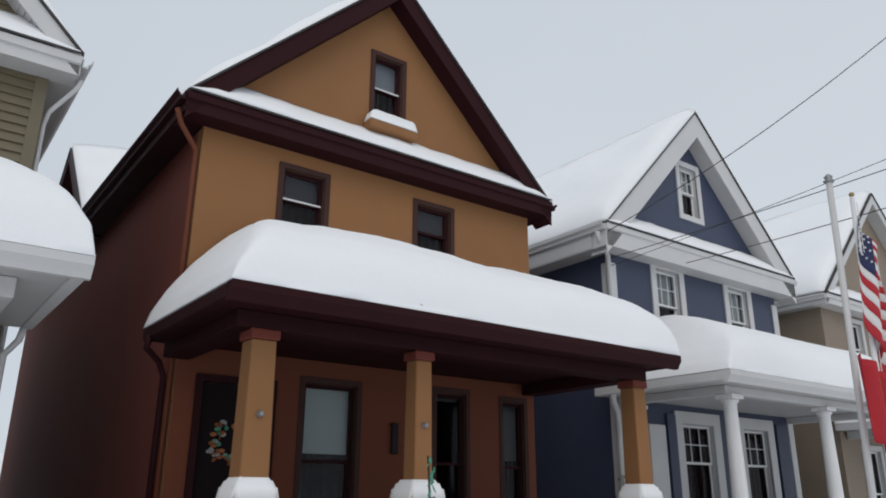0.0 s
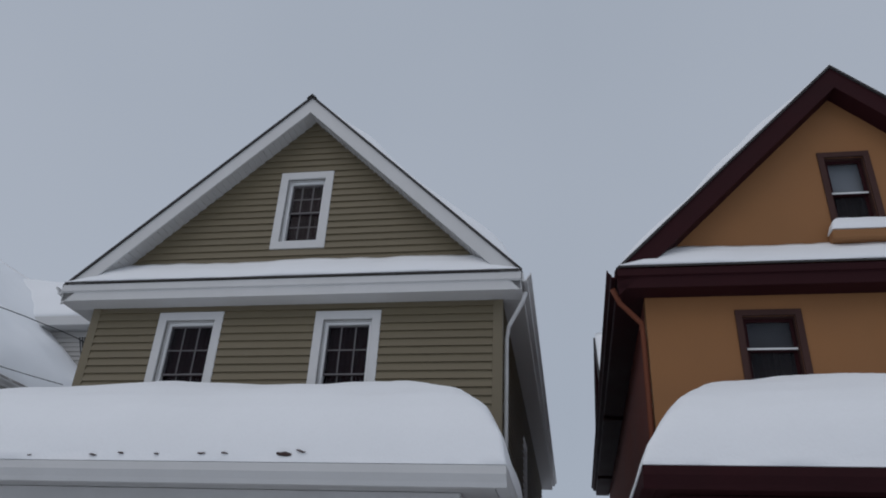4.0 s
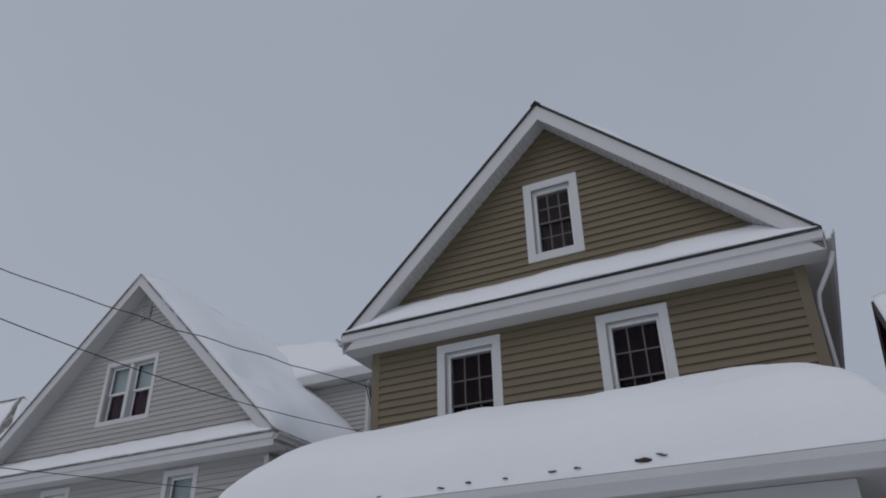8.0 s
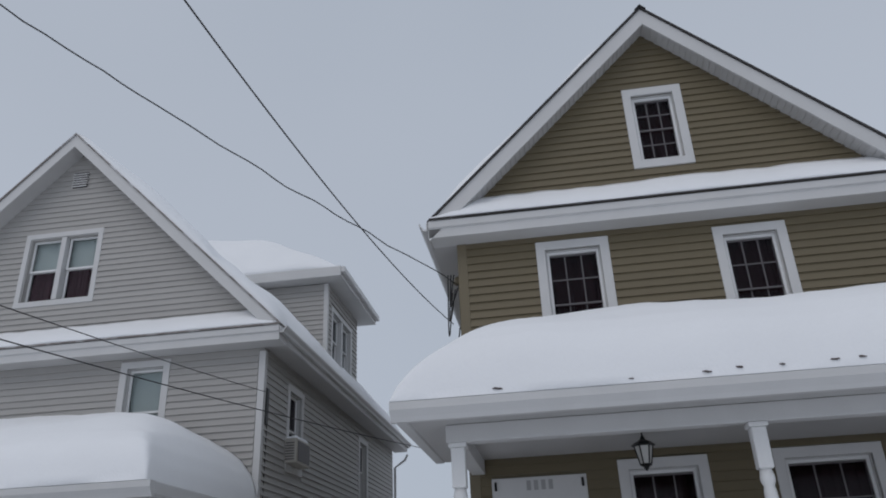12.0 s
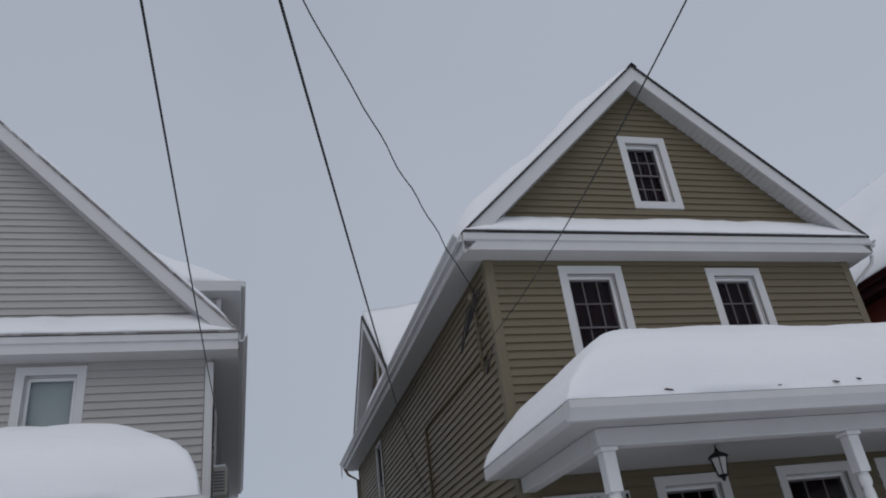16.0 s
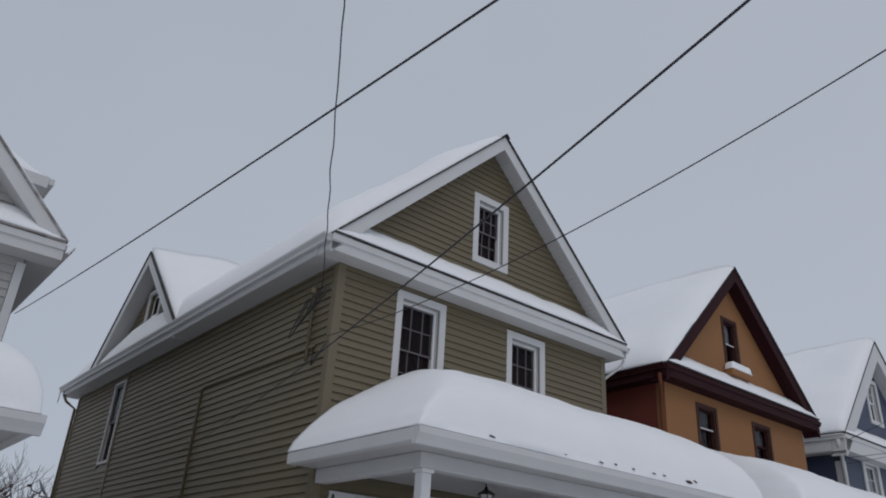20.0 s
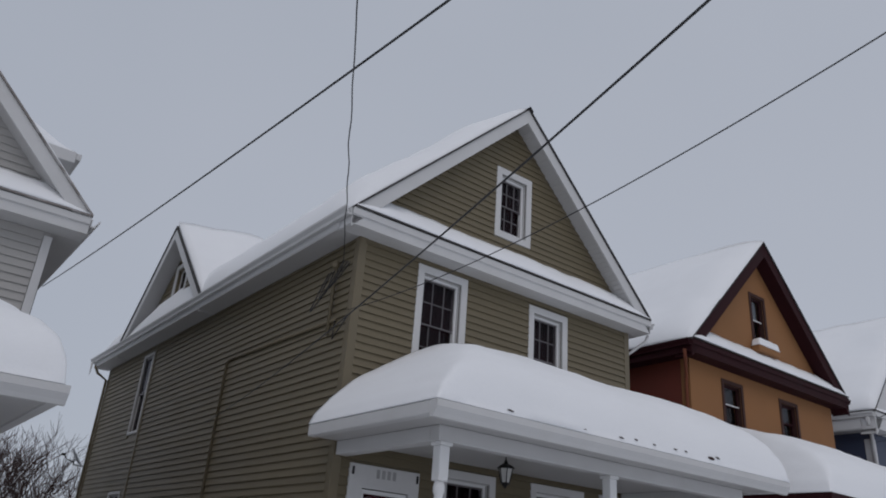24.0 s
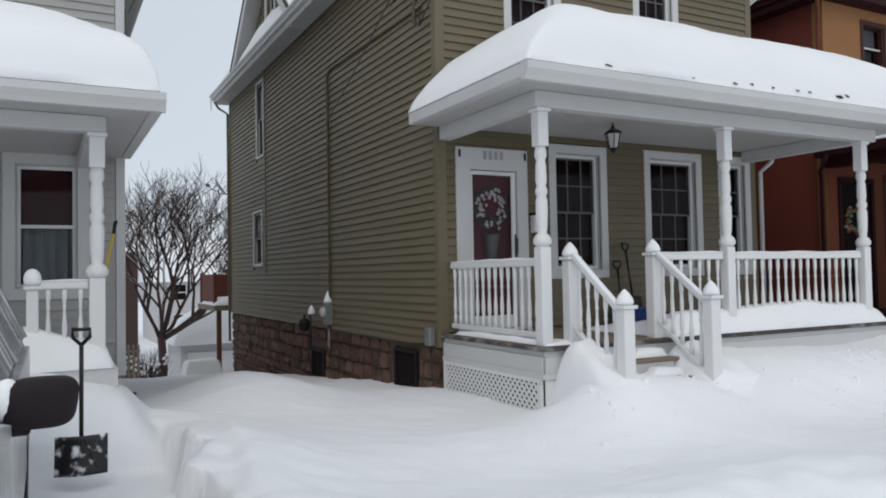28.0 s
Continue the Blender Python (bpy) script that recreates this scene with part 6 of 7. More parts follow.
def flag_point(u, v):
    """A limp flag: u out from the pole, v down."""
    fold = 0.10 * math.sin(u * 9 + v * 1.5) * (0.3 + u)
    return Vector((14.93 - 0.16 * v * 2.0 + 0.46 * u * (0.75 + 0.25 * math.sin(v * 2)), -4.56 + fold, 5.43 - 0.62 * u * (1 + 0.25 * v) - 1.45 * v ** 1.6))


us = thing("striped_flag", (14.880, -4.55, 4.0), "limp flag of red and white stripes with a starred navy canton", "flag")
for k in range(13):
    v0, v1 = k / 13, (k + 1) / 13
    u0 = 0.42 if k < 7 else 0.0
    part("stripe", surface(lambda i, j: flag_point(u0 + (1 - u0) * i, v0 + (v1 - v0) * j), 18, 2, lambda i, j: flag_point(u0 + (1 - u0) * i, v0 + (v1 - v0) * j) + Vector((0, 0.004, 0))), RED if k % 2 == 0 else CLOTHWHITE, us, "", smooth=True)
canton = part("canton", surface(lambda i, j: flag_point(0.418 * i, 7 / 13 * j), 10, 8, lambda i, j: flag_point(0.418 * i, 7 / 13 * j) + Vector((0, 0.004, 0))), NAVY, us, "navy canton", smooth=True)
bm = B()
for a in range(5):
    for b_ in range(4):
        p_ = flag_point(0.05 + 0.075 * a, 0.06 + 0.12 * b_)
        ball(bm, p_ + Vector((0, -0.006, 0)), 0.016, 1, 5, 4)
stars = part("stars", bm, CLOTHWHITE, canton)
stars["kind"] = "stuff"


def low_flag(u, v):
    return Vector((14.48 + 0.06 * v + (0.50 * u - 0.30) * (1 - 0.2 * v), -4.62 + 0.07 * math.sin(u * 11 + v), 3.55 - 0.2 * u - 1.0 * v))


rf = part("red_flag", surface(low_flag, 20, 10, lambda i, j: low_flag(i, j) + Vector((0, 0.004, 0))), RED, None, smooth=True)
tagged(rf, "limp plain red flag hanging below the striped one", "flag")
em_ = part("emblem", surface(lambda i, j: low_flag(0.45 + 0.2 * i, 0.2 + 0.3 * j) + Vector((0, -0.006, 0)), 8, 8, lambda i, j: low_flag(0.45 + 0.2 * i, 0.2 + 0.3 * j) + Vector((0, -0.003, 0))), YELLOW, rf, "faded yellow patch")

# ======== grey house details ========
part("porch_floor", box(-11.3, -3.82, -0.62, 2.03, 0.68, 0.85), WHITE, grey, "porch floor with white edge")
for x in (-3.99, -7.2, -10.9):
    square_turned_post(grey, x, -0.45, 0.85, 3.118, w=0.14, base=0.86, top=0.34)
railing(grey, (-4.48, -0.45, 0.93), (-4.065, -0.45, 0.93), h=0.68, gap=0.11)
newel(grey, -4.54, -0.45, 0.5, 1.76, 0.10, "white newel post with a snow ball on top", True)
railing(grey, (-10.8, -0.45, 0.85), (-7.3, -0.45, 0.85), h=0.66)
part("porch_skirt", bx(box(-11.28, -3.84, -0.60, -0.55, -0.1, 0.677), -3.88, -3.84, -0.548, 2.03, -0.1, 0.677), VINYL, grey)
heap("deck_snow", -5.4, -3.84, -0.64, 1.2, lambda x, y: 0.97 + (0.10 + 0.22 * step(-(x + 4.25), 0.15)) * math.exp(-((y + 0.5) / 0.6) ** 2), lambda x, y: 0.852, "snow drifted on the grey house's porch", 24, 20)
heap("deck_snow", -11.2, -6.6, -0.64, 1.2, lambda x, y: 1.02, lambda x, y: 0.852, "snow on the grey house's porch floor", 24, 12)
cd = part("front_door", bx(bx(box(-6.23, -6.08, CY - 0.05, CY + 0.02, 0.86, 3.05), -5.25, -5.10, CY - 0.05, CY + 0.02, 0.86, 3.05), -6.078, -5.252, CY - 0.05, CY + 0.02, 2.77, 3.05), WHITE, grey, "dark glazed front door in a white casing", bev=0.005)
part("door_leaf", bx(bx(bx(box(-6.07, -5.94, CY, CY + 0.05, 0.87, 2.765), -5.39, -5.26, CY, CY + 0.05, 0.87, 2.765), -5.938, -5.392, CY, CY + 0.05, 2.63, 2.765), -5.938, -5.392, CY, CY + 0.05, 0.87, 1.4), DARK, cd)
p = part("door_glass", box(-5.937, -5.393, CY + 0.02, CY + 0.026, 1.402, 2.628), GLASS, cd)
p.visible_shadow = False
for k in range(2):
    part("number_bar", box(-5.88 + k * 0.28, -5.81 + k * 0.28, CY - 0.057, CY - 0.052, 2.87, 2.97), BARS, cd)
gw_ = thing("door_wreath", (-5.62, CY - 0.02, 2.5), "small pale wreath on the dark door glass", "wreath")
bm = B()
for k in range(40):
    a = k / 40 * 2 * math.pi
    ball(bm, (-5.62 + 0.14 * math.cos(a), CY - 0.012, 2.5 + 0.14 * math.sin(a)), rr.uniform(0.012, 0.022), 1, 6, 4)
part("ring", bm, GALV, gw_)
gl_ = thing("porch_lantern", (-5.43, 0.5, 2.9), "brass and clear glass porch lantern on a chain", "lantern")
part("chain", tube(B(), [(-5.43, 0.5, 3.26), (-5.43, 0.5, 3.12)], 0.006, 6), BRASS, gl_)
part("cap", lathe(B(), [(0.10, 0), (0.085, 0.03), (0.05, 0.06), (0.02, 0.11)], (-5.43, 0.5, 3.02), 12), BRASS, gl_, smooth=True)
part("glass", lathe(B(), [(0.075, 0), (0.09, 0.21)], (-5.43, 0.5, 2.805), 8), LAMPGLASS, gl_)
part("base", lathe(B(), [(0.02, 0), (0.085, 0.02), (0.085, 0.04)], (-5.43, 0.5, 2.765), 12), BRASS, gl_)
shovel(-4.06, -0.20, 0.95, 1.35, 11, 90, 0.3, 0.36, YELLOW, "yellow-shafted shovel leaning at the grey porch post", YELLOW)
shovel(-4.19, -2.02, 0.21, 1.10, -2, -6, 0.37, 0.29, BLADE, "black snow shovel standing in the snow with snow on its blade")
pot = thing("flower_pot", (-3.72, 0.05, 0.5), "small terracotta pot with snow", "pot")
part("pot", lathe(B(), [(0.04, 0), (0.06, 0.10), (0.07, 0.11), (0.07, 0.13), (0.05, 0.13)], (-3.66, 0.05, ground_z(-3.66, 0.05) - 0.03), 14), RUSTORANGE, pot, smooth=True)
# box-shaped dormer over the drive
part("dormer_front", prism(B(), [(-5.55, 8.45), (-3.56, 8.45), (-3.56, 6.4), (-3.62, 6.3)], "y", 5.56, 5.70), GREY, grey, "grey sided dormer cheek")
part("dormer_back", prism(B(), [(-5.55, 8.45), (-3.56, 8.45), (-3.56, 6.4), (-3.62, 6.3)], "y", 8.06, 8.20), GREY, grey)
dch = hole(0.28, 2.0, 6.72, 8.06, 0.10)
dml = wall_frame("right", -3.55, 5.60)
dwl = part("dormer_wall", pierced(0, 2.56, 6.3, 8.45, [dch[:4]], 0.12), GREY, grey, "", dml)
window(grey, dml, 0.28, 2.0, 6.72, 8.06, casing=0.10, double=True, grid=(1, 1), shade=0.4, lower=DARK, label="paired dormer windows, white cased")
lap_siding(dwl, dml, GBM, 6.25, 8.38, lambda z: (0.06, 2.5), [dch[4]])
dfm = wall_frame("front", -5.55, 5.56)
for k in range(18):
    z = 6.42 + k * LAP
    a = max(0.0, (-7.43 + (10.47 - z) / 0.99) + 5.55 - 0.05)
    if z < 8.38 and 1.96 - a > 0.05:
        link_mesh("clapboard", GBM, bpy.data.objects["dormer_front"], dfm @ Matrix.Translation(((a + 1.96) / 2, 0, z)) @ Matrix.Diagonal((1.96 - a, 1, 1, 1)))
part("dormer_corner", bx(box(-3.60, -3.515, 5.53, 5.556, 6.3, 8.45), -3.545, -3.515, 5.558, 5.64, 6.3, 8.45), WHITE, grey)
part("dormer_roof", box(-6.2, -3.14, 5.20, 8.52, 8.47, 8.69), WHITE, grey, "flat dormer roof with a deep white fascia", bev=0.01)
part("dormer_gutter", box(-3.138, -3.05, 5.20, 8.52, 8.55, 8.68), WHITE, grey, bev=0.012)


def dormer_top(i, j):
    x, y = -3.16 - 4.3 * i, 5.26 + 3.2 * j
    d1, d2 = 4.3 * i, 3.2 * min(j, 1 - j)
    h = smooth_min((0.06 + 0.66 * d1, 0.10 + 1.3 * d2, 1.25 + 0.12 * d1), 0.10)
    return (x, y, 8.70 + max(0.03, h + 0.10 * noise.noise((x, y, 3))))


o = part("roof_snow", surface(dormer_top, 26, 26, lambda i, j: (-3.16 - 4.3 * i, 5.26 + 3.2 * j, 8.694)), SNOW, None, smooth=True)
tagged(o, "snow heaped on the grey house's dormer roof", "snow", "snow on the dormers")
ac = thing("window_air_conditioner", (-3.3, 3.6, 4.3), "beige window air conditioner jutting from a side window", "air conditioner")
part("case", box(-3.56, -3.31, 3.28, 4.02, 4.27, 4.68), mat("beige_appliance_enamel", (0.42, 0.40, 0.36), 0.45, 0.08, 4, 60, 0.05, 0.001), ac, bev=0.012)
for k in range(7):
    part("louvre", box(-3.51, -3.35, 3.268, 3.279, 4.32 + k * 0.045, 4.34 + k * 0.045), MUNTIN, ac)
part("grille", box(-3.308, -3.30, 3.34, 3.96, 4.31, 4.64), MUNTIN, ac)
heap("ac_snow", -3.55, -3.33, 3.30, 4.0, lambda x, y: 4.75, lambda x, y: 4.682, "thin snow on the air conditioner", 10, 10)
downspout(grey, [(-3.12, 12.3, 5.85), (-3.2, 12.3, 5.7), (-3.48, 12.25, 5.5), (-3.51, 12.25, 0.0)], WHITE)
part("foundation", box(-11.3, -3.62, 2.22, 12.1, -1.2, 0.447), MORTAR, grey, "rough grey foundation")
for h_, x0_, x1_, y0_, y1_ in ((mustard, 7.68, 13.14, 0.0, 12.4), (blue, 15.3, 20.6, 0.05, 12.3), (tan, 22.8, 28.8, 0.05, 11.9)):
    part("foundation", box(x0_, x1_, y0_, y1_, -1.2, 0.547 if h_ is not tan else 0.497), MORTAR, h_)
sb = thing("cable_bracket", (-3.42, 2.2, 5.0), "service cable bracket on the grey house's corner", "bracket")
part("plate", box(-3.54, -3.49, 2.26, 2.36, 4.72, 5.3), BLACK, sb)
part("drop_cable", tube(B(), [(-3.52, 2.38, 4.75), (-3.53, 2.40, 3.4), (-3.53, 2.38, 0.6)], 0.014, 6), CABLE, sb)

# ---- brick-red house beyond the grey one ----
redh = thing("brick_red_house", (-16.5, 7, 0.3), "dark red house with patchy snow on brown shingles", "house")
part("front_wall", box(-20.6, -13.6, 3.0, 3.2, 0.2, 5.75), RUSTBRICK, redh)
part("side_wall", box(-13.8, -13.6, 3.203, 8.6, 0.2, 5.75), RUSTBRICK, redh)
part("side_wall", box(-20.6, -20.4, 3.203, 8.6, 0.2, 5.75), RUSTBRICK, redh)
part("back_wall", box(-20.397, -13.803, 8.4, 8.6, 0.2, 5.75), RUSTBRICK, redh)
c0, c1, c2, c3 = (-21.0, 2.6, 5.85), (-13.2, 2.6, 5.85), (-13.2, 9.0, 5.85), (-21.0, 9.0, 5.85)
r0_, r1_ = (-18.4, 5.5, 9.95), (-15.9, 5.5, 9.95)
for k, (pa, pb, pc_, pd) in enumerate(((c0, c1, r1_, r0_), (c1, c2, r1_, r1_), (c2, c3, r0_, r1_), (c3, c0, r0_, r0_))):
    def slope_pt(i, j, lift=0.0):
        a_, b_ = Vector(pa).lerp(Vector(pb), i), Vector(pd).lerp(Vector(pc_), i)
        q = a_.lerp(b_, j)
        return q + Vector((0, 0, 0.10 + lift + 0.06 * noise.noise(q * 1.1)))
    part("roof", surface(slope_pt, 14, 14, lambda i, j: Vector(pa).lerp(Vector(pb), i).lerp(Vector(pd).lerp(Vector(pc_), i), j)), SHINGLE_BROWN, redh, "snow-dusted hip roof slope", smooth=True)

    def ragged(i, j):
        m_ = 0.05 + 0.05 * noise.noise((j * 6, k, 2)) + 0.02 * noise.noise((j * 19, k, 4))
        i2 = m_ + (1 - 2 * m_) * i
        e = min(1, 8 * min(i, 1 - i), 8 * min(j, 1 - j))
        return slope_pt(i2, 0.02 + 0.95 * j, 0.02 + 0.16 * e)
    o = part("roof_snow", surface(ragged, 24, 24, lambda i, j: slope_pt(0.08 + 0.84 * i, 0.03 + 0.93 * j, -0.03)), SNOW, None, "", smooth=True)
    tagged(o, "snow on a slope of the dark red house's roof", "snow", "snow on the main roofs")
part("eave", box(-21.02, -13.18, 2.58, 9.02, 5.70, 5.848), MAROON, redh)

# ======== parked van, snow covered ========
van = thing("parked_van", (-5.4, -4.2, 0.1), "silver van parked in the drive, heaped with snow", "van")


def loft(rings, cap=True):
    bm = B()
    vs = [[bm.verts.new(p) for p in r] for r in rings]
    for a, b in zip(vs, vs[1:]):
        for i in range(len(a)):
            j = (i + 1) % len(a)
            bm.faces.new((a[i], a[j], b[j], b[i]))
    if cap:
        bm.faces.new(vs[0][::-1])
        bm.faces.new(vs[-1])
    return bm


VX0, VX1 = -6.28, -4.46
bm = B()
prism(bm, [(-6.52, 0.42), (-6.56, 0.62), (-6.52, 0.86), (-6.40, 1.04), (-5.62, 1.22), (-4.9, 1.24), (-2.05, 1.24), (-1.95, 0.9), (-1.98, 0.42)], "x", VX0, VX1)
part("body", bm, CARPAINT, van, "silver body streaked with snow", bev=0.05, seg=2)
cab = [[(VX0 + 0.04, -5.60, 1.23), (VX1 - 0.04, -5.60, 1.23), (VX1 - 0.04, -2.08, 1.25), (VX0 + 0.04, -2.08, 1.25)],
       [(VX0 + 0.14, -5.20, 1.52), (VX1 - 0.14, -5.20, 1.52), (VX1 - 0.14, -2.15, 1.52), (VX0 + 0.14, -2.15, 1.52)],
       [(VX0 + 0.27, -4.82, 1.73), (VX1 - 0.27, -4.82, 1.73), (VX1 - 0.27, -2.28, 1.75), (VX0 + 0.27, -2.28, 1.75)]]
part("cabin_shell", loft([[(x * 0.97 - 5.37 * 0.03, y * 0.985 - 0.055, z - 0.012) for x, y, z in r] for r in cab]), CABIN, van, "dim cabin")


def pillar(p, q, r=0.035):
    return tube(B(), [p, ((Vector(p) + Vector(q)) / 2)[:], q], r, 8)


for sx in (VX0, VX1):
    s_ = 1 if sx == VX0 else -1
    part("windshield_pillar", pillar((sx + s_ * 0.05, -5.58, 1.24), (sx + s_ * 0.27, -4.84, 1.72), 0.030), CARPAINT, van, "snow-streaked windshield pillar", smooth=True)
    part("glass_seal", pillar((sx + s_ * 0.088, -5.598, 1.25), (sx + s_ * 0.302, -4.862, 1.722), 0.010), RUBBER, van, "dark glass seal", smooth=True)
    for yy in (-4.15, -3.1, -2.15):
        part("side_pillar", pillar((sx + s_ * 0.05, yy, 1.25), (sx + s_ * 0.27, yy + 0.03, 1.72), 0.04), CARPAINT, van, smooth=True)
    for ya, yb_ in ((-5.52, -4.2), (-4.1, -3.15), (-3.05, -2.2)):
        w = B()
        q = [(sx + s_ * 0.035, ya, 1.27), (sx + s_ * 0.035, yb_, 1.27), (sx + s_ * 0.235, yb_ + 0.02, 1.69), (sx + s_ * 0.235, max(ya + 0.02, -4.80), 1.69)]
        v0 = [w.verts.new(p_) for p_ in q]
        v1 = [w.verts.new((p_[0] + s_ * 0.006, p_[1], p_[2] + 0.001)) for p_ in q]
        w.faces.new(v0)
        w.faces.new(v1[::-1])
        for i in range(4):
            j = (i + 1) % 4
            w.faces.new((v0[i], v1[i], v1[j], v0[j]))
        part("side_window", w, mat("frosted_car_glass", (0.085, 0.088, 0.10), 0.3, 0.3, 5, 30, 0.3, 0.003, stain=(0.78, 0.80, 0.83), stain_amount=1.2, stain_scale=5, stretch=(1, 1, 0.35)) if (sx, ya) == (VX0, -5.52) else bpy.data.materials["frosted_car_glass"], van, "side window rimed with ice")
ws = B()
q = [(VX0 + 0.10, -5.585, 1.255), (VX1 - 0.10, -5.585, 1.255), (VX1 - 0.30, -4.855, 1.715), (VX0 + 0.30, -4.855, 1.715)]
v0 = [ws.verts.new(p_) for p_ in q]
v1 = [ws.verts.new((p_[0], p_[1] + 0.012, p_[2] - 0.008)) for p_ in q]
ws.faces.new(v0)
ws.faces.new(v1[::-1])
for i in range(4):
    j = (i + 1) % 4
    ws.faces.new((v0[i], v1[i], v1[j], v0[j]))
shield = part("windshield", ws, CARGLASS, van, "dark windshield partly cleared of snow")
up = Vector((0, 0.733, 0.46)).normalized()


def on_glass(x, d, w, h, name, mt):
    p0 = Vector((x, -5.595, 1.25)) + up * d
    bm_ = B()
    vs_ = [bm_.verts.new(p0 + Vector((sx_ * w / 2, 0, 0)) + up * (h if t_ else 0) + Vector((0, -0.004 - k_ * 0.002, 0.004))) for k_ in (0, 1) for sx_, t_ in ((-1, 0), (1, 0), (1, 1), (-1, 1))]
    for f in ((0, 1, 2, 3), (7, 6, 5, 4), (0, 4, 5, 1), (1, 5, 6, 2), (2, 6, 7, 3), (3, 7, 4, 0)):
        bm_.faces.new([vs_[i] for i in f])
    part(name, bm_, mt, shield)


on_glass(-4.86, 0.06, 0.09, 0.07, "sticker", GREEN)
on_glass(-4.76, 0.06, 0.06, 0.05, "sticker", LACE)
part("wiper", tube(B(), [(-5.2, -5.62, 1.25), (-4.95, -5.42, 1.39), (-4.80, -5.34, 1.44)], 0.010, 6), BLACK, van)
bm = ball(B(), (0, 0, 0), 1.0, 1.0, 24, 16)
for v in bm.verts:
    v.co = Vector([math.copysign(abs(c) ** 0.55, c) * s_ for c, s_ in zip(v.co, (0.125, 0.075, 0.095))])
    v.co.x += 0.12 * v.co.z
mr_ = part("side_mirror", bm, RUBBER, van, "black door mirror rimmed with snow", pose(-4.365, -5.55, 1.235), smooth=True)
part("mirror_arm", box(-4.52, -4.40, -5.58, -5.51, 1.12, 1.18), RUBBER, van, bev=0.01)
for yy in (-5.75, -2.85):
    for sx in (VX0 + 0.1, VX1 - 0.1):
        wh = part("wheel", lathe(B(), [(0.20, -0.10), (0.31, -0.10), (0.33, -0.06), (0.33, 0.06), (0.31, 0.10), (0.20, 0.10)], (0, 0, 0), 22), RUBBER, van, "black tyre", pose(sx, yy, 0.42, 0, 90, 0), smooth=True)
        part("rim", lathe(B(), [(0.02, -0.085), (0.20, -0.08), (0.20, 0.08), (0.02, 0.085)], (0, 0, 0), 16), GALV, wh, "", pose(sx, yy, 0.42, 0, 90, 0))
for sx in (VX0 + 0.30, VX1 - 0.30):
    part("headlight", box(sx - 0.18, sx + 0.18, -6.555, -6.42, 0.80, 0.95), LAMPGLASS, van, bev=0.02)
part("grille", box(VX0 + 0.55, VX1 - 0.55, -6.575, -6.48, 0.66, 0.86), BLACK, van, bev=0.01)
part("bumper", box(VX0 + 0.02, VX1 - 0.02, -6.64, -6.50, 0.42, 0.62), RUBBER, van, bev=0.03)


def van_snow(x0, x1, y0, y1, base, t, label, seed):
    def top(i, j):
        x, y = x0 + (x1 - x0) * i, y0 + (y1 - y0) * j
        ri, rj = min(1, min(i, 1 - i) * 4), min(1, min(j, 1 - j) * 6)
        return (x, y, base(x, y) + 0.004 + (t + 0.07 * noise.noise((x * 1.8, y * 1.8, seed)) + 0.02 * noise.noise((x * 7, y * 7, seed))) * math.sqrt(ri * (2 - ri) * rj * (2 - rj)))
    o = part("van_snow", surface(top, 36, 36, lambda i, j: (x0 + (x1 - x0) * i, y0 + (y1 - y0) * j, base(x0 + (x1 - x0) * i, y0 + (y1 - y0) * j))), SNOW, None, smooth=True)
    tagged(o, label, "snow", "snow on the van")


van_snow(VX0 + 0.24, VX1 - 0.22, -4.88, -2.25, lambda x, y: 1.735, 0.25, "thick snow on the van's roof", 1)
van_snow(VX0 + 0.06, VX1 - 0.04, -6.42, -5.66, lambda x, y: 1.05 + (y + 6.40) * 0.225, 0.11, "snow on the van's bonnet", 2)
van_snow(VX0 + 0.2, VX1 - 0.16, -5.72, -5.52, lambda x, y: 1.20 + (y + 5.72) * 0.5, 0.045, "snow ridge at the windshield's foot", 3)
o = part("mirror_snow", ball(B(), (-4.475, -5.56, 1.25), 0.052, 1.6), SNOW, None, smooth=True)
tagged(o, "snow clinging to the mirror", "snow", "snow on the van")
for ob in [van, *[o for o in scene.objects if o.name.startswith(("van_snow", "mirror_snow"))]]:
    ob.location += Vector((-0.08, 0.30, 0.0))

# ======== behind the houses ========
# garage down the slope
gar = thing("back_garage", (1.2, 22, -2.6), "small pale garage with a thick hipped cap of snow", "garage")
part("wall", box(0.05, 3.2, 21.2, 24.6, -3.0, -0.80), WHITE, gar)
part("garage_door", box(0.3, 2.7, 21.15, 21.197, -3.0, -1.1), VINYL, gar)
part("roof", loft([[(-0.25, 20.9, -0.80), (3.5, 20.9, -0.80), (3.5, 24.9, -0.80), (-0.25, 24.9, -0.80)], [(1.3, 22.7, 0.30), (1.6, 22.7, 0.30), (1.6, 23.1, 0.30), (1.3, 23.1, 0.30)]]), SHINGLE, gar)


def gar_top(i, j):
    x, y = -0.26 + 3.77 * i, 20.88 + 4.04 * j
    e = min(i, 1 - i, j, 1 - j) * 2
    return (x, y, -0.79 + 1.30 * (1 - (1 - min(e, 1)) ** 1.7) * 0.95 + 0.20 * min(1, e * 12))


o = part("roof_snow", surface(gar_top, 30, 30, lambda i, j: (-0.26 + 3.77 * i, 20.88 + 4.04 * j, -0.80 + 1.08 * min(i, 1 - i, j, 1 - j) * 2)), SNOW, None, smooth=True)
tagged(o, "thick rounded snow on the garage roof", "snow", "snow on the main roofs")
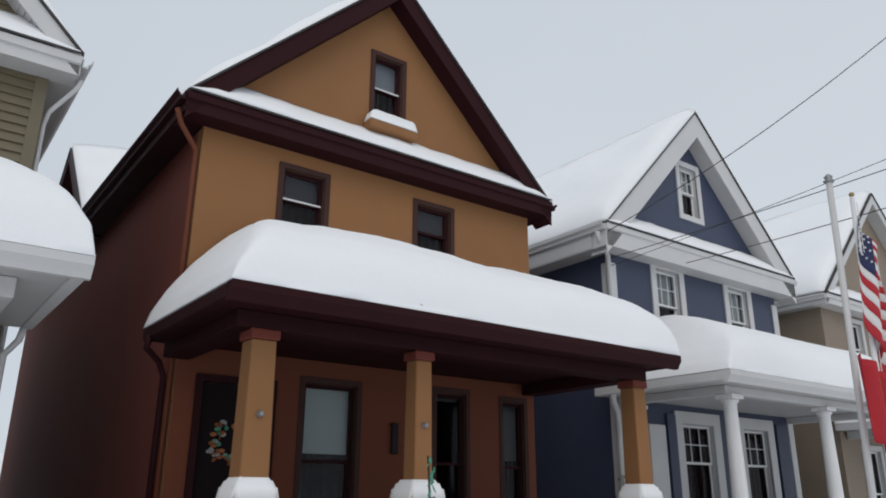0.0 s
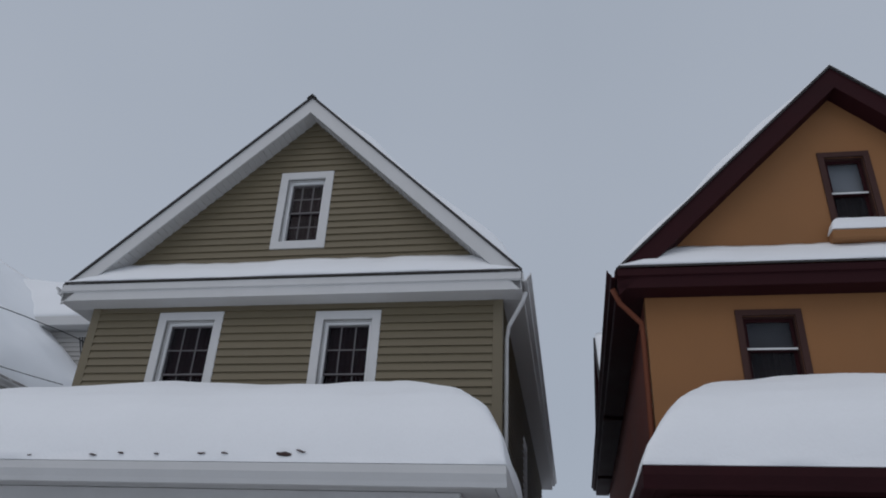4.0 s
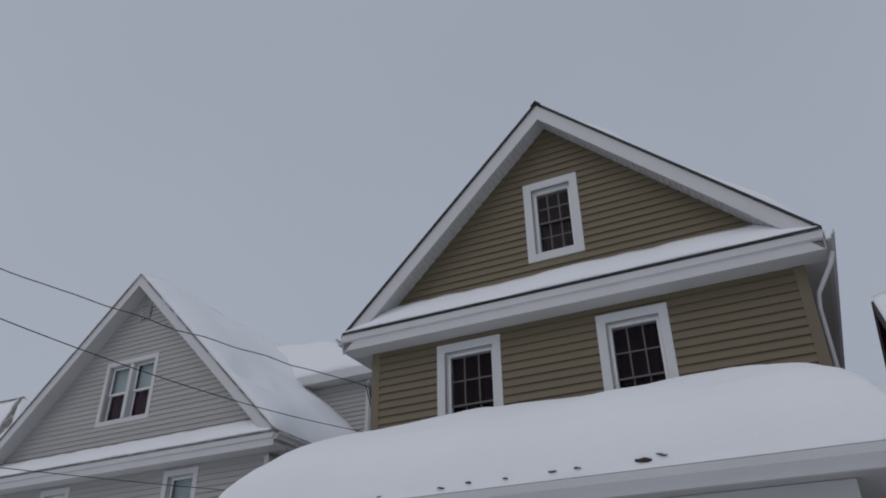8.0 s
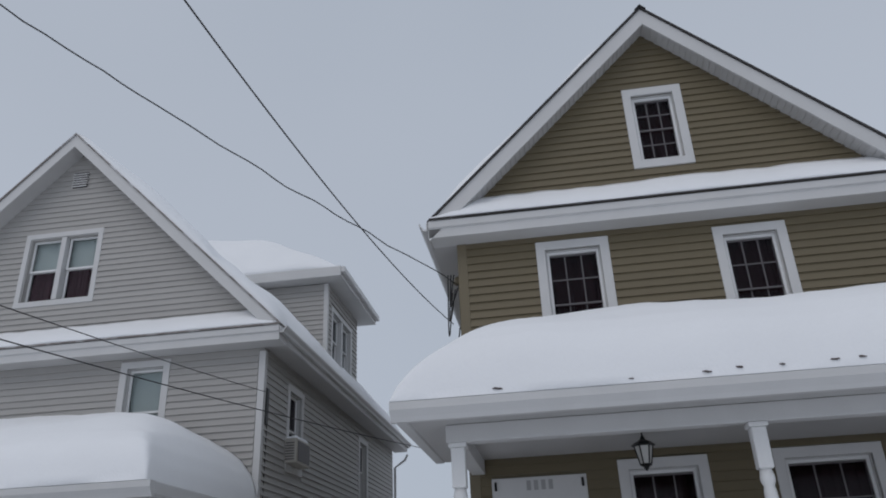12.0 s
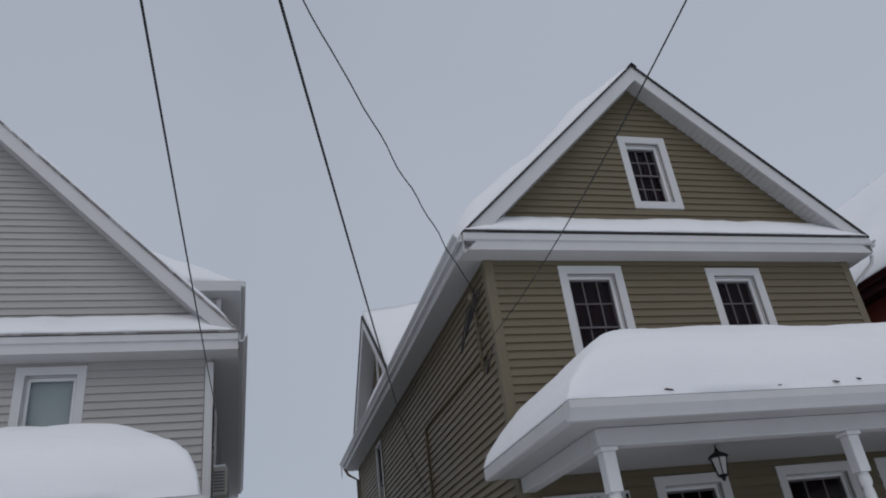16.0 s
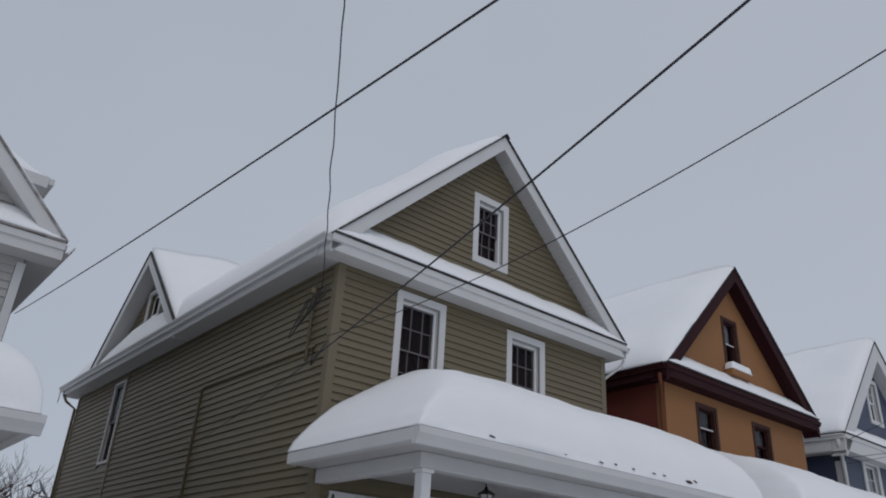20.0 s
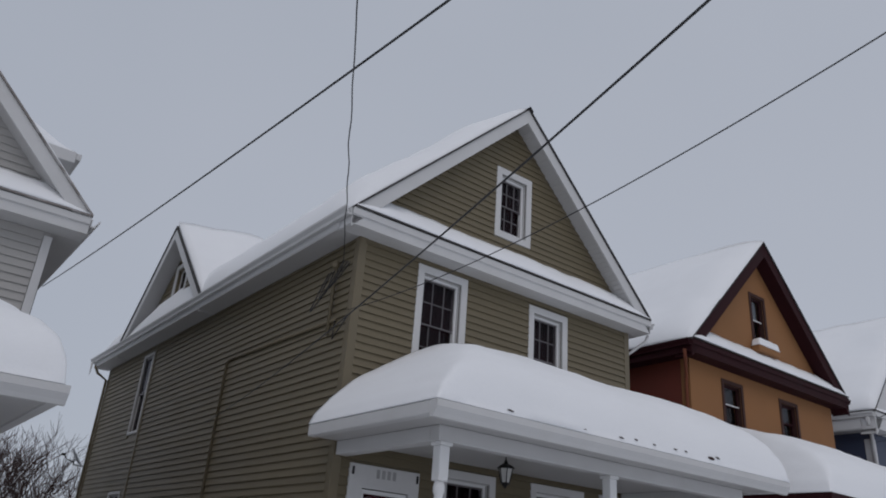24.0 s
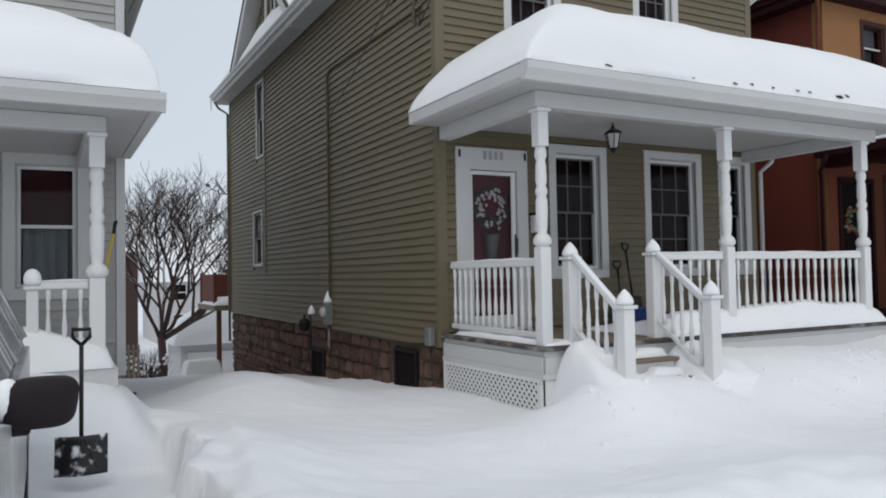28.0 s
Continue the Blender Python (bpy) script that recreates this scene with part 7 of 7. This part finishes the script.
# rear deck of the olive house
dk = thing("rear_deck", (-0.1, 13.2, -0.6), "red-stained rear deck post and platform with snow", "deck")
part("post", box(-0.22, -0.10, 13.0, 13.12, -0.9, 0.78), REDWOOD, dk)
part("platform", box(-0.32, 3.0, 12.85, 15.4, 0.785, 0.93), WOOD, dk, "weathered deck platform")
part("privacy_panel", box(-0.24, -0.20, 13.3, 15.3, 1.02, 1.80), REDWOOD, dk, "red-stained privacy panel")
part("privacy_panel", box(-0.195, 2.9, 15.3, 15.34, 0.94, 1.80), REDWOOD, dk)
for xx in (-0.22, 2.8):
    part("panel_post", box(xx - 0.05, xx + 0.05, 15.20, 15.30, 0.935, 1.85), REDWOOD, dk)
part("panel_post", box(-0.27, -0.17, 13.22, 13.297, 0.935, 1.85), REDWOOD, dk)
heap("deck_snow", -0.32, 2.9, 12.86, 15.2, lambda x, y: 1.12, lambda x, y: 0.932, "snow on the rear deck", 16, 12)
dish = thing("satellite_dish", (-0.3, 12.7, 4.2), "small satellite dish on the house's rear corner", "satellite dish")
part("arm", tube(B(), [(0.02, DEP + 0.02, 3.95), (-0.20, 12.75, 4.02), (-0.20, 12.78, 4.15)], 0.022, 8), GALV, dish, smooth=True)
part("reflector", lathe(B(), [(0.02, 0.0), (0.15, 0.02), (0.26, 0.06), (0.265, 0.07), (0.14, 0.035), (0.02, 0.012)], (0, 0, 0), 20), GALV, dish, "", pose(-0.20, 12.76, 4.18, 55, 0, 70), smooth=True)
part("feed_arm", tube(B(), [(-0.22, 12.72, 4.08), (-0.42, 12.60, 4.12), (-0.50, 12.58, 4.22)], 0.012, 6), BLACK, dish)
part("feed_horn", box(-0.57, -0.47, 12.54, 12.62, 4.19, 4.25), BLACK, dish, bev=0.01)
bench = thing("garden_bench", (-0.9, 12.2, -0.9), "low dark bench buried under a mound of snow", "bench")
part("seat", box(-1.20, -0.35, 11.9, 12.6, -1.10, -0.86), REDWOOD, bench)
for xx in (-1.15, -0.45):
    part("leg", box(xx, xx + 0.07, 11.95, 12.05, -1.4, -1.102), BARK, bench)
heap("bench_snow", -1.25, -0.3, 11.85, 12.65, lambda x, y: -0.47, lambda x, y: -0.858, "mound of snow on the bench", 20, 16)


def bare_tree(name, base, height, spread, seed, label, r0=0.16, levels=5, snow=True, limbs=()):
    rt = random.Random(seed)
    t_ = thing(name, base, label, "tree", "bare trees")
    trunk, crown, white = B(), B(), B()
    segs = [0]

    def grow(p, d, length, r, lv):
        pts = [p]
        q = p.copy()
        for k in range(3):
            d = (d + Vector((rt.uniform(-1, 1), rt.uniform(-1, 1), rt.uniform(-0.6, 0.9))) * 0.16).normalized()
            q = q + d * length / 3
            pts.append(q.copy())
        tube(trunk if lv <= 1 else crown, pts, r, 7 if lv <= 1 else (5 if lv < 4 else 3), r * 0.62)
        segs[0] += 1
        if snow and 1 <= lv <= 4 and abs(d.z) < 0.8:
            tube(white, [a + Vector((0, 0, r * 0.7)) for a in pts], r * 0.5 + 0.003, 4, r * 0.3 + 0.002)
        if lv >= levels:
            return
        n = 3 if lv < 3 else 3 if limbs else 2 + (rt.random() < 0.7)
        for k in range(n):
            s_ = pts[rt.choice((2, 3, 3))] if lv else pts[3] * 1.0
            a = rt.uniform(0, 2 * math.pi)
            out = Vector((math.cos(a), math.sin(a), 0))
            nd = (d * 0.75 + out * spread * rt.uniform(0.55, 1.1) + Vector((0, 0, 0.25))).normalized()
            grow(s_, nd, length * rt.uniform(0.66, 0.86), max(r * rt.uniform(0.55, 0.7), 0.006), lv + 1)

    if limbs:
        fork = Vector(base) + Vector((-0.03, 0, height * 0.2))
        tube(trunk, [Vector(base), Vector(base).lerp(fork, 0.5) + Vector((0.05, 0, 0)), fork], r0, 9, r0 * 0.8)
        for d_ in limbs:
            grow(fork - Vector((0, 0, 0.25 * rt.random())), Vector(d_).normalized(), height * 0.205, r0 * rt.uniform(0.38, 0.52), 1)
    else:
        grow(Vector(base), Vector((0.05, 0, 1)), height * 0.27, r0, 0)
    part("trunk", trunk, BARK, t_, "dark wet trunk and limbs", smooth=True)
    o_ = part("crown", crown, BARK, t_, "crown of bare twigs")
    o_["kind"] = "stuff"
    if snow:
        o_ = part("branch_snow", white, SNOW, t_, "snow lying along the branches")
        o_["kind"] = "stuff"
    return t_


bare_tree("bare_tree", (-0.76, 20.0, -2.3), 9.7, 0.72, 4, "bare forked tree with snow along its branches", 0.17, 6, limbs=((-0.42, 0.2, 1), (-0.05, -0.3, 1), (0.3, 0.2, 1), (0.75, 0.1, 0.85), (0.95, -0.3, 0.6), (0.1, 0.7, 0.9), (0.5, -0.4, 0.95), (-0.2, 0.5, 1), (1.0, 0.3, 0.42)))
bare_tree("bare_tree", (-5.5, 27, -3.0), 9.0, 0.8, 9, "bare tree behind the grey house", 0.15, 5)
bare_tree("bare_tree", (6.7, 34, -3.0), 8.0, 0.8, 12, "bare tree far behind the houses", 0.15, 5)
for nm, x0, x1, y0, y1, zb_, ze_, zr_, mt, lab in (("distant_house", 2.0, 10.0, 44, 52, -3.2, 1.5, 4.8, WHITE, "pale house with a snowy roof down the slope"),
                                                  ("distant_house", -7.0, -0.55, 30, 37, -3.2, 3.0, 5.4, SIDEBROWN, "dark brown house with a snowy roof behind the yards"),
                                                  ("distant_house", -9.0, -1.5, 50, 58, -3.2, 1.8, 5.0, GREY, "grey house with a snowy roof down the slope"),
                                                  ("distant_house", 11.5, 17.5, 40, 48, -3.2, 1.0, 4.2, VINYL, "white house with a snowy roof down the slope")):
    h_ = thing(nm, ((x0 + x1) / 2, (y0 + y1) / 2, zb_), lab, "house", "houses down the slope")
    part("wall", box(x0, x1, y0, y1, zb_, ze_), mt, h_)
    yc_ = (y0 + y1) / 2
    part("roof", prism(B(), [(y0 - 0.4, ze_), (yc_, zr_), (y1 + 0.4, ze_)], "x", x0 - 0.3, x1 + 0.3), SNOW, h_, "snow-covered gable roof")
    for k in range(3):
        for zz in (zb_ + 1.4, zb_ + 3.4):
            xx = x0 + 1.0 + k * (x1 - x0 - 2.9) / 2
            w_ = part("window", ring((xx, xx + 0.9, zz, zz + 1.2), (xx + 0.06, xx + 0.84, zz + 0.1, zz + 1.1), y0 - 0.04, y0 - 0.003), VINYL, h_)
            part("meeting_rail", box(xx + 0.061, xx + 0.839, y0 - 0.034, y0 - 0.022, zz + 0.56, zz + 0.62), VINYL, w_)
            part("pane", box(xx + 0.062, xx + 0.838, y0 - 0.02, y0 - 0.004, zz + 0.102, zz + 1.098), DARK, w_)
# leafless shrub with snow in its twigs, and a picket fence, below the tree
shrub = thing("snowy_shrub", (-1.6, 18.3, -1.8), "dark leafless shrub clotted with snow", "shrub")
rs2 = random.Random(31)
tw, wh_ = B(), B()
for k in range(260):
    x, y = rs2.uniform(-2.3, -0.9), rs2.uniform(17.8, 18.9)
    z = -2.0
    dx, dy, L_ = rs2.uniform(-0.3, 0.3), rs2.uniform(-0.3, 0.3), rs2.uniform(0.5, 1.35)
    tube(tw, [(x, y, z), (x + dx * 0.5, y + dy * 0.5, z + L_ * 0.6), (x + dx, y + dy, z + L_)], 0.014, 3, 0.005)
    if k % 4 == 0:
        ball(wh_, (x + dx * 0.8, y + dy * 0.8, z + L_ * 0.85), rs2.uniform(0.04, 0.10), 0.6, 6, 4)
for nm, b_, mt in (("twigs", tw, BARK), ("snow_clots", wh_, SNOW)):
    o = part(nm, b_, mt, shrub)
    o["kind"] = "stuff"
fence = thing("picket_fence", (-2.4, 17.0, -1.6), "grey picket fence with snow on its rails", "fence")
for k in range(16):
    x = -4.0 + k * 0.14
    part("picket", box(x, x + 0.08, 17.0, 17.03, -2.0, -0.35), WOOD, fence)
for z in (-1.3, -0.6):
    part("rail", box(-4.0, -1.8, 17.032, 17.08, z, z + 0.08), WOOD, fence)

# hazy wooded rise
rt = random.Random(21)
bm = B()
pts_top = []
for side in (0, 1):
    row_ = []
    for i in range(161):
        x = -240 + 3 * i
        zt = 5.5 + 2.2 * noise.noise((x * 0.02, 1, 1)) + 0.9 * noise.noise((x * 0.21, 4, 1)) + 0.5 * rt.random()
        row_.append((bm.verts.new((x, 150 + side * 12, -6)), bm.verts.new((x, 150 + side * 12 + 2 * noise.noise((x * 0.1, 2, side)), zt))))
    pts_top.append(row_)
for row_ in pts_top:
    for a, b in zip(row_, row_[1:]):
        bm.faces.new((a[0], b[0], b[1], a[1]))
for a, b, c, d in zip(pts_top[0], pts_top[0][1:], pts_top[1], pts_top[1][1:]):
    bm.faces.new((a[1], b[1], d[1], c[1]))
o = part("backdrop", bm, FARSNOW, None)
tagged(o, "hazy snow-covered woods in the distance", "woods", kind="structure")


# ======== overhead cables ========
def cable(a, b, end, r, label, wob=0.0, sag=0.12):
    a, b, end = Vector(a), Vector(b), Vector(end)
    pts = []
    for i in range(61):
        s_ = i / 60
        p_ = a.lerp(b, s_)
        k = 0 if not wob else wob * noise.noise((s_ * 26, r * 100, 2))
        pts.append(p_ + Vector((k, 0, k - sag * 4 * s_ * (1 - s_))))
    for i in range(1, 9):
        s_ = i / 8
        pts.append(b.lerp(end, s_) + Vector((0, 0, -0.3 * math.sin(math.pi * s_))))
    o_ = part("service_cable", tube(B(), pts, r, 6), CABLE, None, smooth=True)
    tagged(o_, label, "cable", "overhead cables")


cable((-0.054, 0.319, 5.976), (-5.545, -9.000, 7.666), (-9.670, -16.000, 8.935), 0.007, "thin twisted service drop to the olive house's eave", 0.022, 0.240)
cable((-0.120, -0.095, 5.274), (-1.023, -9.000, 5.367), (-1.733, -16.000, 5.440), 0.0055, "thin black cable to the olive house's corner", 0, 0.313)
cable((-0.045, 4.561, 4.266), (-3.613, -9.000, 3.717), (-5.454, -16.000, 3.434), 0.0055, "thick black cable to the olive house's side wall", 0, 0.159)
cable((-3.465, 2.100, 5.197), (-3.529, -9.000, 3.970), (-3.570, -16.000, 3.196), 0.006, "thick black cable to the grey house's corner", 0, 0.064)
cable((14.78, -0.42, 6.40), (17.34, -5, 9.45), (24, -16, 13), 0.008, "twisted service drop to the blue house's eave", 0.02, 0.18)
cable((15.16, -0.10, 6.05), (15.69, -5, 6.31), (17, -16, 8), 0.007, "black cable to the blue house's corner", 0, 0.03)
cable((15.16, -0.10, 5.9), (15.80, -5, 6.52), (17.3, -16, 8), 0.005, "thin cable to the blue house's corner", 0, 0.03)
cable((17.0, -0.40, 6.22), (15.34, -5, 5.63), (14, -16, 8), 0.007, "thin cable crossing before the blue house", 0, 0.02)

# shadowed hollows in the porch snow's face, put in as small bark-coloured lumps
rl = random.Random(2)
for x, y, z in ((0.55, -2.66, 3.74), (1.71, -2.66, 3.735), (2.35, -2.66, 3.745), (2.62, -2.66, 3.765), (3.40, -2.66, 3.765), (2.97, -2.66, 3.76), (3.62, -2.66, 3.77), (4.17, -2.66, 3.765), (4.32, -2.66, 3.79), (9.18, -2.70, 3.76)):
    m = pose(x, y, z, 20, rl.uniform(-10, 10), 0) @ Matrix.Diagonal(((0.075 if x == 4.17 else 0.022 + 0.03 * rl.random()), 0.012, 0.017 if x == 4.17 else 0.007, 1))
    bm = B()
    bmesh.ops.create_icosphere(bm, subdivisions=2, radius=1, matrix=m)
    for v in bm.verts:
        v.co.z += 0.012 * noise.noise(v.co * 30)
    tagged(part("bark_scrap", bm, BARK, None), "dark lump standing in for a shadowed hollow in the porch snow", "debris", "scraps in the snow")
